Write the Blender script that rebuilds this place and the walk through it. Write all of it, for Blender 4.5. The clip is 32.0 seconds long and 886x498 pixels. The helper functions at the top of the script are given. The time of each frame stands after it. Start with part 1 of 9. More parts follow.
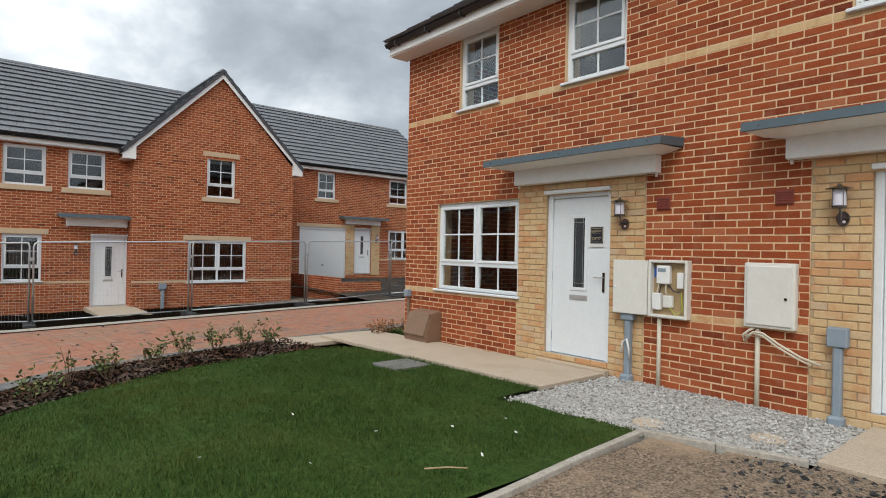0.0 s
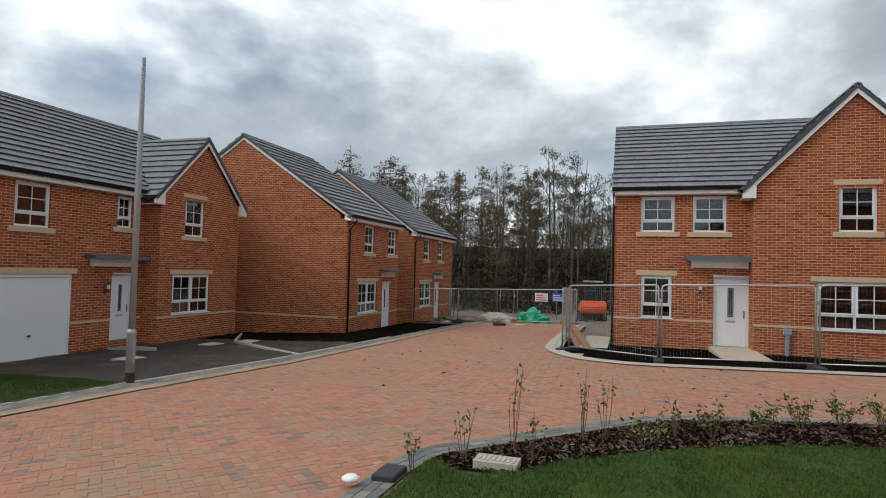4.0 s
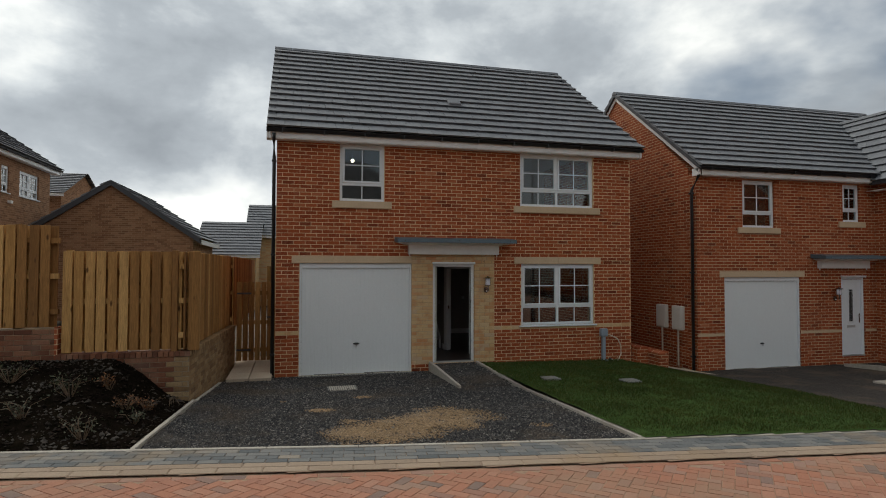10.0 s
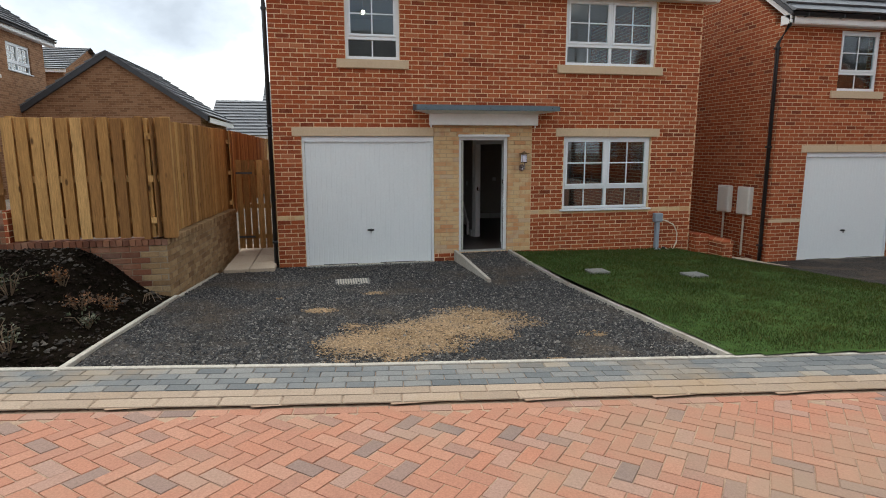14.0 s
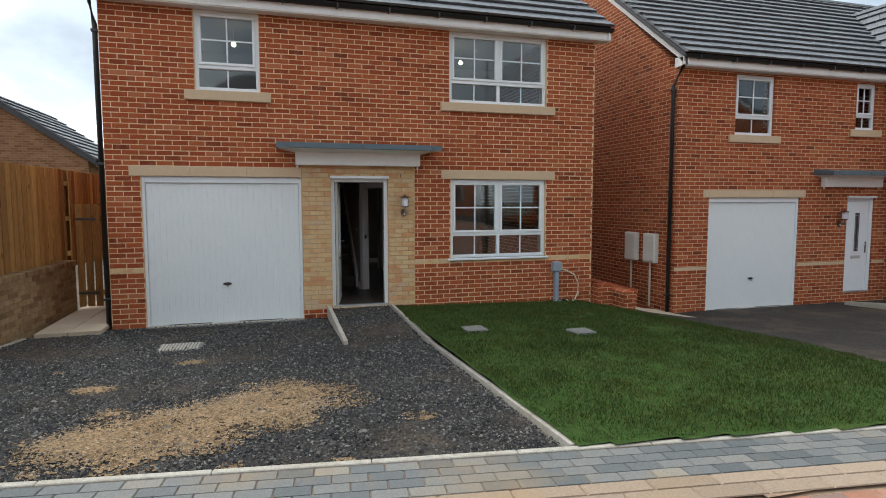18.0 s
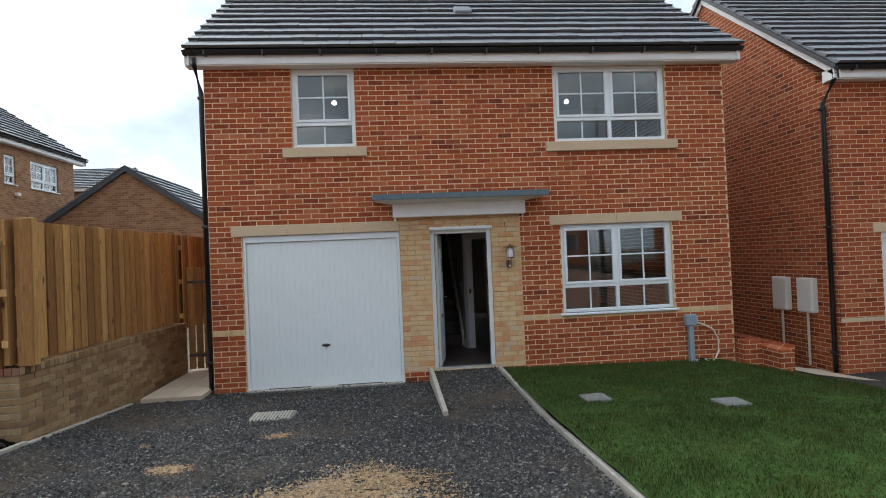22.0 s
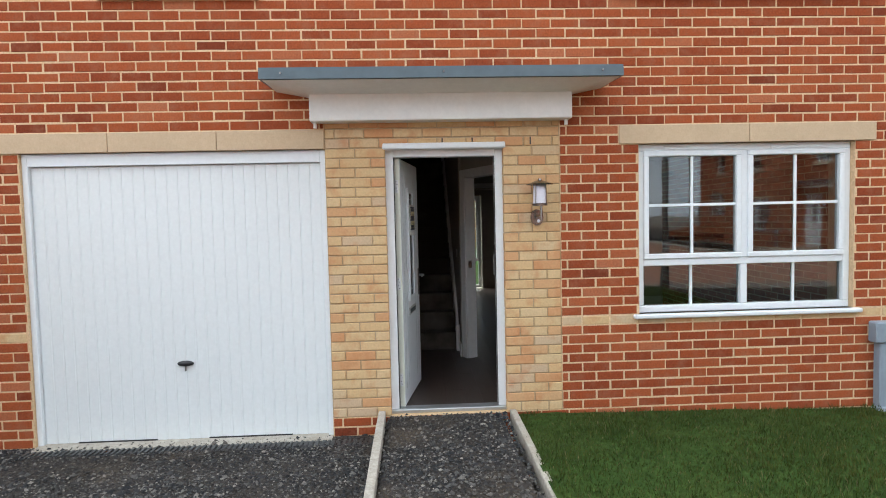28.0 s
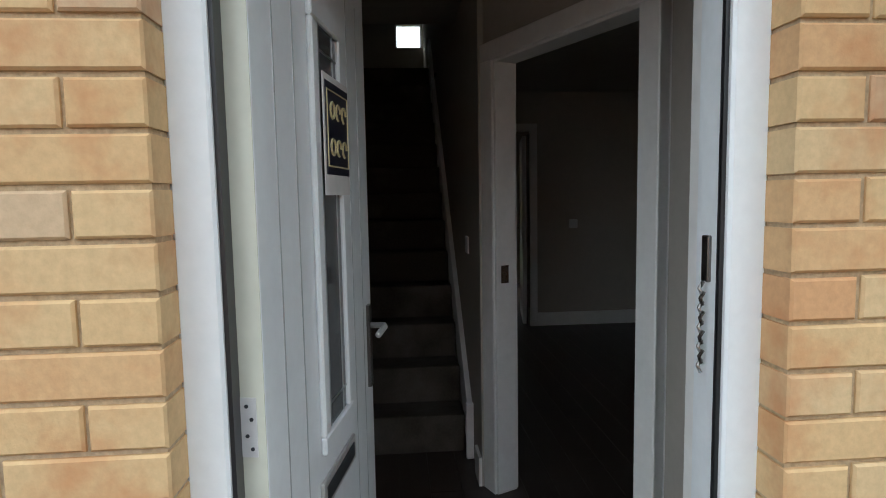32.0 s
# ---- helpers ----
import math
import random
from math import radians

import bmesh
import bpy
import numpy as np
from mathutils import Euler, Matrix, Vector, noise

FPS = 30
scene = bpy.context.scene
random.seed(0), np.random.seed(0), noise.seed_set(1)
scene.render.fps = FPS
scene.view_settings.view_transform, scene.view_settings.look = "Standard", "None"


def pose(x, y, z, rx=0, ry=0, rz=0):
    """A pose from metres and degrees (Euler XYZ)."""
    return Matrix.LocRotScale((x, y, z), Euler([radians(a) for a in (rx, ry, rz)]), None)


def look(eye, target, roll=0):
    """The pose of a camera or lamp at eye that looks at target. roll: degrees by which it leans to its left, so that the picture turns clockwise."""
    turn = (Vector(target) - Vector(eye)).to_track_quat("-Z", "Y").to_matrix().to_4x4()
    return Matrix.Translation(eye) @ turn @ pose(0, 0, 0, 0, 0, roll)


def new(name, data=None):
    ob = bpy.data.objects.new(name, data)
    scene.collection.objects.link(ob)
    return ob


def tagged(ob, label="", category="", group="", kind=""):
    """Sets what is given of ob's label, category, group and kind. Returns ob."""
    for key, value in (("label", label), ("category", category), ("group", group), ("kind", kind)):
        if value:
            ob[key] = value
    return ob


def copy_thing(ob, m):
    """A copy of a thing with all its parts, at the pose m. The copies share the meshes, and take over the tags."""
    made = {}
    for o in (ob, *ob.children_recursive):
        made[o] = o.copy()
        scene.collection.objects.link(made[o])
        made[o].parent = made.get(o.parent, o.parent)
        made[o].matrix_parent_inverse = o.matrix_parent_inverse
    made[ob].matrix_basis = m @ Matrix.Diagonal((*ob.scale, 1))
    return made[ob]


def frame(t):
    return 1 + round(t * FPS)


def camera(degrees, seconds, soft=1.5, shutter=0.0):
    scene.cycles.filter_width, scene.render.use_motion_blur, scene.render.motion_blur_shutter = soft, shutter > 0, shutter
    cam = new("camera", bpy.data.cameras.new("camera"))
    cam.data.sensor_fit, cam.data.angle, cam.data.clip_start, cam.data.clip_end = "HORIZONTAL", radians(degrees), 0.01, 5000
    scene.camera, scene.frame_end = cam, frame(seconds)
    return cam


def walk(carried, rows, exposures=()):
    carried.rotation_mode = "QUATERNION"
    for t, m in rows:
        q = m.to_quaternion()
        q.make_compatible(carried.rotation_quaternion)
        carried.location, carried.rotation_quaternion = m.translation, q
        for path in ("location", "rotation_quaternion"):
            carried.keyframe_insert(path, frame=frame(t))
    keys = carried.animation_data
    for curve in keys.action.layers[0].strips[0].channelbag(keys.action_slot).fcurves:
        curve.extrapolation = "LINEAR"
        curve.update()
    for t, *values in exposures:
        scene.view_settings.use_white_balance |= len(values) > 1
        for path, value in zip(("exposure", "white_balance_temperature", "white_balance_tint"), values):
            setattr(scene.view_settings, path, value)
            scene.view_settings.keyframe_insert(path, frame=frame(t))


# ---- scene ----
cam = camera(75.1, 32.0, soft=1.0)
PATH = [
    (0, (14.456, -0.069, 2.116), (15.739, 1.465, 2.12), 1.2),
    (0.5, (14.79, -0.042, 2.122), (16.108, 1.462, 2.13), 1.2),
    (1, (15.042, 0.058, 2.16), (16.386, 1.539, 2.165), 1.3),
    (1.5, (15.223, 0.179, 2.188), (16.578, 1.65, 2.191), 1.3),
    (2, (15.474, 0.355, 2.166), (16.841, 1.815, 2.177), 1.4),
    (2.5, (15.607, 0.507, 2.222), (16.893, 2.039, 2.246), 1.4),
    (3, (15.609, 0.614, 2.201), (16.527, 2.39, 2.256), 1.4),
    (3.2, (15.555, 0.634, 2.208), (16.233, 2.515, 2.267), 1.4),
    (3.4, (15.414, 0.593, 2.229), (15.812, 2.553, 2.29), 1.2),
    (4, (14.847, 0.41, 2.326), (14.24, 2.314, 2.398), 1.5),
    (4.2, (14.675, 0.235, 2.365), (13.755, 2.008, 2.44), 1.4),
    (4.5, (14.538, 0.104, 2.386), (13.291, 1.666, 2.461), 1.2),
    (6.5, (13.373, -0.033, 2.249), (11.555, 0.8, 2.305), 0.8),
    (7, (13.142, 0.073, 2.243), (11.285, 0.814, 2.306), 0.6),
    (7.5, (12.905, 0.148, 2.225), (11.028, 0.834, 2.293), 0.3),
    (8, (12.648, 0.211, 2.213), (10.746, 0.826, 2.281), 0.1),
    (8.5, (12.411, 0.212, 2.188), (10.49, 0.766, 2.25), 0.2),
    (9, (12.188, 0.27, 2.195), (10.252, 0.77, 2.254), 0.3),
    (9.5, (12.082, 0.32, 2.179), (10.147, 0.821, 2.241), 0.2),
    (10, (11.84, 0.34, 2.175), (9.905, 0.842, 2.238), 0.1),
    (10.5, (11.62, 0.418, 2.152), (9.684, 0.915, 2.201), 0.1),
    (11, (11.381, 0.533, 2.109), (9.44, 1.015, 2.122), 0.2),
    (11.5, (11.077, 0.53, 2.035), (9.131, 0.991, 2.005), 0.3),
    (12, (10.814, 0.57, 1.96), (8.863, 0.994, 1.834), 0.4),
    (12.5, (10.633, 0.679, 1.935), (8.684, 1.066, 1.707), 0.5),
    (13, (10.397, 0.744, 1.909), (8.456, 1.104, 1.589), 0.4),
    (13.5, (10.236, 0.774, 1.926), (8.301, 1.132, 1.567), 0.1),
    (14, (10.184, 0.825, 1.977), (8.251, 1.218, 1.645), -0.2),
    (14.5, (10.179, 0.87, 1.997), (8.263, 1.373, 1.72), -0.1),
    (15, (10.173, 1.021, 1.977), (8.313, 1.712, 1.724), -0.0),
    (15.5, (10.157, 1.306, 1.95), (8.331, 2.084, 1.703), -0.0),
    (17.5, (9.59, 2.186, 1.846), (7.703, 2.826, 1.667), 0.1),
    (18, (9.356, 2.288, 1.86), (7.444, 2.853, 1.698), -0.1),
    (18.5, (9.207, 2.379, 1.864), (7.269, 2.855, 1.733), -0.6),
    (19, (9.057, 2.368, 1.871), (7.096, 2.749, 1.777), -1.0),
    (19.5, (8.971, 2.328, 1.864), (6.996, 2.639, 1.807), -1.5),
    (20, (8.936, 2.314, 1.859), (6.953, 2.573, 1.838), -1.6),
    (20.5, (8.9, 2.288, 1.866), (6.913, 2.514, 1.865), -1.6),
    (21, (8.847, 2.365, 1.865), (6.856, 2.559, 1.892), -2.2),
    (21.5, (8.721, 2.492, 1.864), (6.729, 2.668, 1.895), -2.4),
    (22, (8.583, 2.578, 1.843), (6.592, 2.764, 1.869), -2.4),
    (22.5, (8.38, 2.61, 1.836), (6.387, 2.771, 1.859), -2.3),
    (23, (8.169, 2.633, 1.814), (6.172, 2.745, 1.809), -2.2),
    (23.5, (7.973, 2.645, 1.791), (5.976, 2.754, 1.776), -2.0),
    (24, (7.696, 2.617, 1.794), (5.699, 2.733, 1.769), -1.9),
    (24.5, (7.528, 2.657, 1.791), (5.532, 2.768, 1.763), -2.1),
    (25, (7.268, 2.716, 1.763), (5.272, 2.832, 1.725), -2.0),
    (25.5, (6.908, 2.781, 1.741), (4.913, 2.904, 1.695), -2.0),
    (27.5, (4.962, 3.28, 1.686), (2.967, 3.385, 1.591), -1.5),
    (28, (4.493, 3.415, 1.685), (2.497, 3.51, 1.585), -1.3),
    (28.5, (4.038, 3.514, 1.674), (2.042, 3.6, 1.57), -1.2),
    (29, (3.598, 3.566, 1.674), (1.603, 3.637, 1.553), -1.0),
    (30, (2.606, 3.437, 1.629), (0.617, 3.589, 1.488), -1.0),
    (30.5, (2.19, 3.354, 1.638), (0.206, 3.546, 1.476), -0.5),
    (31, (1.746, 3.45, 1.608), (-0.242, 3.592, 1.437), -0.8),
    (31.5, (1.319, 3.417, 1.587), (-0.663, 3.626, 1.419), -1.0),
    (32, (0.815, 3.524, 1.554), (-1.17, 3.681, 1.372), -1.0),
]
# the clip's own exposure and white balance: seconds, stops, kelvin, tint
EXPOSURE = [(0.0, 0.14, 6350, 7), (3.0, 0.12, 6300, 6), (4.0, 0.0, 6350, 6), (4.5, -0.2, 6450, 6), (6.8, -0.4, 6600, 6), (9.0, -0.42, 6650, 6), (11.0, -0.2, 6650, 7), (13.0, 0.52, 6450, 7), (16.0, 0.65, 6350, 6), (20.0, 0.65, 6050, 5), (23.0, 0.72, 5950, 5), (25.5, 1.08, 6150, 5), (27.0, 1.5, 6250, 7), (28.5, 1.58, 6250, 7), (30.0, 1.38, 6200, 5), (31.0, 1.4, 6200, 5), (32.0, 1.65, 6150, 4)]
walk(cam, [(t, look(eye, target, roll)) for t, eye, target, roll in PATH], EXPOSURE)

# ---- light ----
SUN_EL, SUN_AZ = radians(44), radians(-121)
world = bpy.data.worlds.new("overcast_sky")
scene.world = world
world.use_nodes = True
wt = world.node_tree
for n in list(wt.nodes):
    wt.nodes.remove(n)
w_out = wt.nodes.new("ShaderNodeOutputWorld")
w_bg = wt.nodes.new("ShaderNodeBackground")
w_sky = wt.nodes.new("ShaderNodeTexSky")
w_sky.sky_type, w_sky.sun_disc = "NISHITA", False
w_sky.sun_elevation, w_sky.sun_rotation = SUN_EL, SUN_AZ
w_co = wt.nodes.new("ShaderNodeTexCoord")
w_map = wt.nodes.new("ShaderNodeMapping")
w_map.inputs["Scale"].default_value = (1.0, 1.0, 1.8)
w_map.inputs["Location"].default_value = (3.1, 1.7, 0.4)
wt.links.new(w_co.outputs["Generated"], w_map.inputs["Vector"])
w_n1 = wt.nodes.new("ShaderNodeTexNoise")
w_n1.inputs["Scale"].default_value, w_n1.inputs["Detail"].default_value, w_n1.inputs["Roughness"].default_value = 2.3, 8.0, 0.55
w_n1.inputs["Distortion"].default_value = 0.15
w_n2 = wt.nodes.new("ShaderNodeTexNoise")
w_n2.inputs["Scale"].default_value, w_n2.inputs["Detail"].default_value = 2.3, 5.0
w_map2 = wt.nodes.new("ShaderNodeMapping")
w_map2.inputs["Scale"].default_value = (1.0, 1.0, 1.6)
w_map2.inputs["Location"].default_value = (7.3, -4.2, 1.3)
wt.links.new(w_co.outputs["Generated"], w_map2.inputs["Vector"])
wt.links.new(w_map.outputs["Vector"], w_n1.inputs["Vector"])
wt.links.new(w_map2.outputs["Vector"], w_n2.inputs["Vector"])
w_ramp = wt.nodes.new("ShaderNodeValToRGB")
for pos, col in ((0.33, (4.0, 4.4, 5.0, 1)), (0.44, (5.6, 6.1, 6.8, 1)), (0.52, (8.4, 8.9, 9.5, 1)), (0.61, (12.6, 12.8, 12.9, 1))):
    e = w_ramp.color_ramp.elements.new(pos)
    e.color = col
w_ramp.color_ramp.elements.remove(w_ramp.color_ramp.elements[0])
w_ramp.color_ramp.elements.remove(w_ramp.color_ramp.elements[-1])
wt.links.new(w_n1.outputs["Fac"], w_ramp.inputs["Fac"])
w_gap = wt.nodes.new("ShaderNodeMapRange")
w_gap.inputs["From Min"].default_value, w_gap.inputs["From Max"].default_value = 0.56, 0.66
w_gap.inputs["To Min"].default_value, w_gap.inputs["To Max"].default_value = 1.0, 0.42
w_east = wt.nodes.new("ShaderNodeVectorMath")
w_east.operation = "DOT_PRODUCT"
w_east.inputs[1].default_value = (0.05, 0.02, 0.0)
wt.links.new(w_co.outputs["Generated"], w_east.inputs[0])
w_open = wt.nodes.new("ShaderNodeMath")
wt.links.new(w_n2.outputs["Fac"], w_open.inputs[0])
wt.links.new(w_east.outputs["Value"], w_open.inputs[1])
wt.links.new(w_open.outputs[0], w_gap.inputs["Value"])
w_side = wt.nodes.new("ShaderNodeVectorMath")
w_side.operation = "DOT_PRODUCT"
w_side.inputs[1].default_value = (math.sin(SUN_AZ) * math.cos(SUN_EL), math.cos(SUN_AZ) * math.cos(SUN_EL), math.sin(SUN_EL))
wt.links.new(w_co.outputs["Generated"], w_side.inputs[0])
w_glow = wt.nodes.new("ShaderNodeMapRange")
w_glow.inputs["From Min"].default_value, w_glow.inputs["From Max"].default_value = -0.6, 0.85
w_glow.inputs["To Min"].default_value, w_glow.inputs["To Max"].default_value = 0.9, 1.32
wt.links.new(w_side.outputs["Value"], w_glow.inputs["Value"])
w_lit = wt.nodes.new("ShaderNodeVectorMath")
w_lit.operation = "SCALE"
wt.links.new(w_ramp.outputs["Color"], w_lit.inputs[0])
wt.links.new(w_glow.outputs["Result"], w_lit.inputs["Scale"])
w_mix = wt.nodes.new("ShaderNodeMix")
w_mix.data_type = "RGBA"
wt.links.new(w_gap.outputs["Result"], w_mix.inputs["Factor"])
wt.links.new(w_sky.outputs["Color"], w_mix.inputs["A"])
wt.links.new(w_lit.outputs["Vector"], w_mix.inputs["B"])
wt.links.new(w_mix.outputs["Result"], w_bg.inputs["Color"])
w_bg.inputs["Strength"].default_value = 0.085
wt.links.new(w_bg.outputs["Background"], w_out.inputs["Surface"])

sun = new("sun", bpy.data.lights.new("sun", "SUN"))
sun.data.energy, sun.data.angle, sun.data.color = 1.45, radians(24), (1.0, 0.95, 0.88)
sun.matrix_world = look((40 * math.sin(SUN_AZ) * math.cos(SUN_EL), 40 * math.cos(SUN_AZ) * math.cos(SUN_EL), 40 * math.sin(SUN_EL)), (0, 0, 0))


# ---- materials ----
def node_mat(name):
    m = bpy.data.materials.new(name)
    m.use_nodes = True
    t = m.node_tree
    return m, t, t.nodes["Principled BSDF"]


def noise_node(t, scale, detail=4.0, rough=0.6, coord=None):
    n = t.nodes.new("ShaderNodeTexNoise")
    n.inputs["Scale"].default_value, n.inputs["Detail"].default_value, n.inputs["Roughness"].default_value = scale, detail, rough
    if coord:
        t.links.new(coord, n.inputs["Vector"])
    return n


def mix_rgb(t, fac, a, b, mode="MIX"):
    n = t.nodes.new("ShaderNodeMix")
    n.data_type, n.blend_type = "RGBA", mode
    for key, v in (("Factor", fac), ("A", a), ("B", b)):
        if hasattr(v, "links"):
            t.links.new(v, n.inputs[key])
        elif isinstance(v, (int, float)):
            n.inputs[key].default_value = v
        else:
            n.inputs[key].default_value = (*v, 1)
    return n.outputs["Result"]


def ramp_node(t, value, stops):
    n = t.nodes.new("ShaderNodeValToRGB")
    els = n.color_ramp.elements
    els[0].position, els[0].color = stops[0][0], (*stops[0][1], 1)
    els[1].position, els[1].color = stops[-1][0], (*stops[-1][1], 1)
    for p, c in stops[1:-1]:
        e = els.new(p)
        e.color = (*c, 1)
    t.links.new(value, n.inputs["Fac"])
    return n.outputs["Color"]


def rough_mat(name, stops, by="noise", rough=0.8, metal=0.0, big=1.2, small=45.0, dirt=(0.5, 0.45, 0.4), dirt_amount=0.25, bump=0.25, depth=0.004, spec=0.4, stretch=(1, 1, 1), grain_amount=0.2):
    """A worn surface. by: what picks the colour from stops: noise, object or island. Grain and stains come on top."""
    m, t, p = node_mat(name)
    pos = t.nodes.new("ShaderNodeNewGeometry").outputs["Position"]
    mp = t.nodes.new("ShaderNodeMapping")
    mp.inputs["Scale"].default_value = stretch
    t.links.new(pos, mp.inputs["Vector"])
    v = mp.outputs["Vector"]
    if by == "object":
        pick = t.nodes.new("ShaderNodeObjectInfo").outputs["Random"]
    elif by == "island":
        pick = t.nodes.new("ShaderNodeNewGeometry").outputs["Random Per Island"]
    else:
        pick = noise_node(t, small * 0.35, 3, 0.6, v).outputs["Fac"]
    c = ramp_node(t, pick, stops)
    grain = noise_node(t, small, 5, 0.65, v).outputs["Fac"]
    g2 = t.nodes.new("ShaderNodeMapRange")
    g2.inputs["From Min"].default_value, g2.inputs["From Max"].default_value = 0.3, 0.7
    g2.inputs["To Min"].default_value, g2.inputs["To Max"].default_value = 1 - grain_amount, 1 + grain_amount
    t.links.new(grain, g2.inputs["Value"])
    cc = t.nodes.new("ShaderNodeCombineColor")
    for k in ("Red", "Green", "Blue"):
        t.links.new(g2.outputs["Result"], cc.inputs[k])
    c = mix_rgb(t, 1.0, c, cc.outputs["Color"], "MULTIPLY")
    st = noise_node(t, big, 4, 0.6, v).outputs["Fac"]
    sr = t.nodes.new("ShaderNodeMapRange")
    sr.inputs["From Min"].default_value, sr.inputs["From Max"].default_value = 0.48, 0.72
    sr.inputs["To Min"].default_value, sr.inputs["To Max"].default_value = 0.0, dirt_amount
    t.links.new(st, sr.inputs["Value"])
    c = mix_rgb(t, sr.outputs["Result"], c, dirt)
    t.links.new(c, p.inputs["Base Color"])
    p.inputs["Roughness"].default_value, p.inputs["Metallic"].default_value = rough, metal
    p.inputs["Specular IOR Level"].default_value = spec
    b = t.nodes.new("ShaderNodeBump")
    b.inputs["Strength"].default_value, b.inputs["Distance"].default_value = bump, depth
    t.links.new(grain, b.inputs["Height"])
    t.links.new(b.outputs["Normal"], p.inputs["Normal"])
    return m


def brick_wall_mat(name, reds, mortar, courses_from=0.0):
    """Stretcher bond as relief and colour, for walls that stay far off."""
    m, t, p = node_mat(name)
    pos = t.nodes.new("ShaderNodeNewGeometry").outputs["Position"]
    s = t.nodes.new("ShaderNodeSeparateXYZ")
    t.links.new(pos, s.inputs["Vector"])
    add = t.nodes.new("ShaderNodeMath")
    t.links.new(s.outputs["X"], add.inputs[0])
    t.links.new(s.outputs["Y"], add.inputs[1])
    cmb = t.nodes.new("ShaderNodeCombineXYZ")
    t.links.new(add.outputs[0], cmb.inputs["X"])
    t.links.new(s.outputs["Z"], cmb.inputs["Y"])
    br = t.nodes.new("ShaderNodeTexBrick")
    br.inputs["Scale"].default_value = 1.0
    br.inputs["Brick Width"].default_value, br.inputs["Row Height"].default_value = 0.225, 0.075
    br.inputs["Mortar Size"].default_value, br.inputs["Mortar Smooth"].default_value = 0.006, 0.15
    br.inputs["Color1"].default_value, br.inputs["Color2"].default_value = (0, 0, 0, 1), (1, 1, 1, 1)
    br.inputs["Bias"].default_value = 0.0
    t.links.new(cmb.outputs["Vector"], br.inputs["Vector"])
    c = ramp_node(t, br.outputs["Color"], reds)
    grain = noise_node(t, 38, 4, 0.6, pos).outputs["Fac"]
    g2 = t.nodes.new("ShaderNodeMapRange")
    g2.inputs["To Min"].default_value, g2.inputs["To Max"].default_value = 0.7, 1.3
    t.links.new(grain, g2.inputs["Value"])
    cc = t.nodes.new("ShaderNodeCombineColor")
    for k in ("Red", "Green", "Blue"):
        t.links.new(g2.outputs["Result"], cc.inputs[k])
    c = mix_rgb(t, 1.0, c, cc.outputs["Color"], "MULTIPLY")
    big = noise_node(t, 0.9, 4, 0.6, pos).outputs["Fac"]
    b2 = t.nodes.new("ShaderNodeMapRange")
    b2.inputs["From Min"].default_value, b2.inputs["From Max"].default_value = 0.45, 0.75
    b2.inputs["To Min"].default_value, b2.inputs["To Max"].default_value = 0.0, 0.18
    t.links.new(big, b2.inputs["Value"])
    c = mix_rgb(t, b2.outputs["Result"], c, (0.30, 0.15, 0.095))
    c = mix_rgb(t, br.outputs["Fac"], c, mortar)
    t.links.new(c, p.inputs["Base Color"])
    p.inputs["Roughness"].default_value = 0.9
    p.inputs["Specular IOR Level"].default_value = 0.2
    inv = t.nodes.new("ShaderNodeMath")
    inv.operation = "SUBTRACT"
    inv.inputs[0].default_value = 1.0
    t.links.new(br.outputs["Fac"], inv.inputs[1])
    b = t.nodes.new("ShaderNodeBump")
    b.inputs["Strength"].default_value, b.inputs["Distance"].default_value = 0.7, 0.006
    t.links.new(inv.outputs[0], b.inputs["Height"])
    t.links.new(b.outputs["Normal"], p.inputs["Normal"])
    return m


def plain(name, col, rough=0.5, metal=0.0, spec=0.5, var=0.06, bump=0.05, scale=30.0, dirt=0.1):
    lo, hi = tuple(c * (1 - var) for c in col), tuple(min(1, c * (1 + var)) for c in col)
    return rough_mat(name, [(0.3, lo), (0.7, hi)], rough=rough, metal=metal, small=scale, big=2.0, dirt=tuple(c * 0.6 for c in col), dirt_amount=dirt, bump=bump, depth=0.001, spec=spec, grain_amount=0.03)


RED = [(0.0, (0.1595, 0.0352, 0.0154)), (0.06, (0.2475, 0.0528, 0.0198)), (0.5, (0.3135, 0.0704, 0.0242)), (0.92, (0.3685, 0.0946, 0.0341)), (1.0, (0.4180, 0.1375, 0.0638))]
BUFF = [(0.0, (0.57, 0.30, 0.145)), (0.15, (0.595, 0.36, 0.185)), (0.28, (0.61, 0.42, 0.22)), (0.6, (0.62, 0.44, 0.24)), (0.86, (0.61, 0.445, 0.255)), (0.95, (0.55, 0.40, 0.26)), (1.0, (0.62, 0.47, 0.28))]
# garden wall buff: stained brick, darkened further for the shade on its side
WEATHERED_SHADED = [(0.0, (0.20, 0.115, 0.058)), (0.3, (0.27, 0.17, 0.085)), (0.7, (0.33, 0.22, 0.115)), (1.0, (0.37, 0.26, 0.145))]
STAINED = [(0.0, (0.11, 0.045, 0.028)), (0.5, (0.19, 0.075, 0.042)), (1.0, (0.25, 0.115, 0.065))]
MAT = {}
MAT["brick"] = rough_mat("red_brick", RED, by="island", rough=0.9, big=9.0, small=70, dirt=(0.36, 0.17, 0.10), dirt_amount=0.35, bump=0.5, depth=0.004, spec=0.2)
MAT["brick_one"] = rough_mat("red_brick_single", RED, by="object", rough=0.9, big=9.0, small=70, dirt=(0.36, 0.17, 0.10), dirt_amount=0.35, bump=0.5, depth=0.004, spec=0.2)
MAT["buff"] = rough_mat("buff_brick", BUFF, by="island", rough=0.9, big=6.0, small=60, dirt=(0.50, 0.21, 0.085), dirt_amount=0.7, bump=0.3, depth=0.003, spec=0.2, grain_amount=0.09)
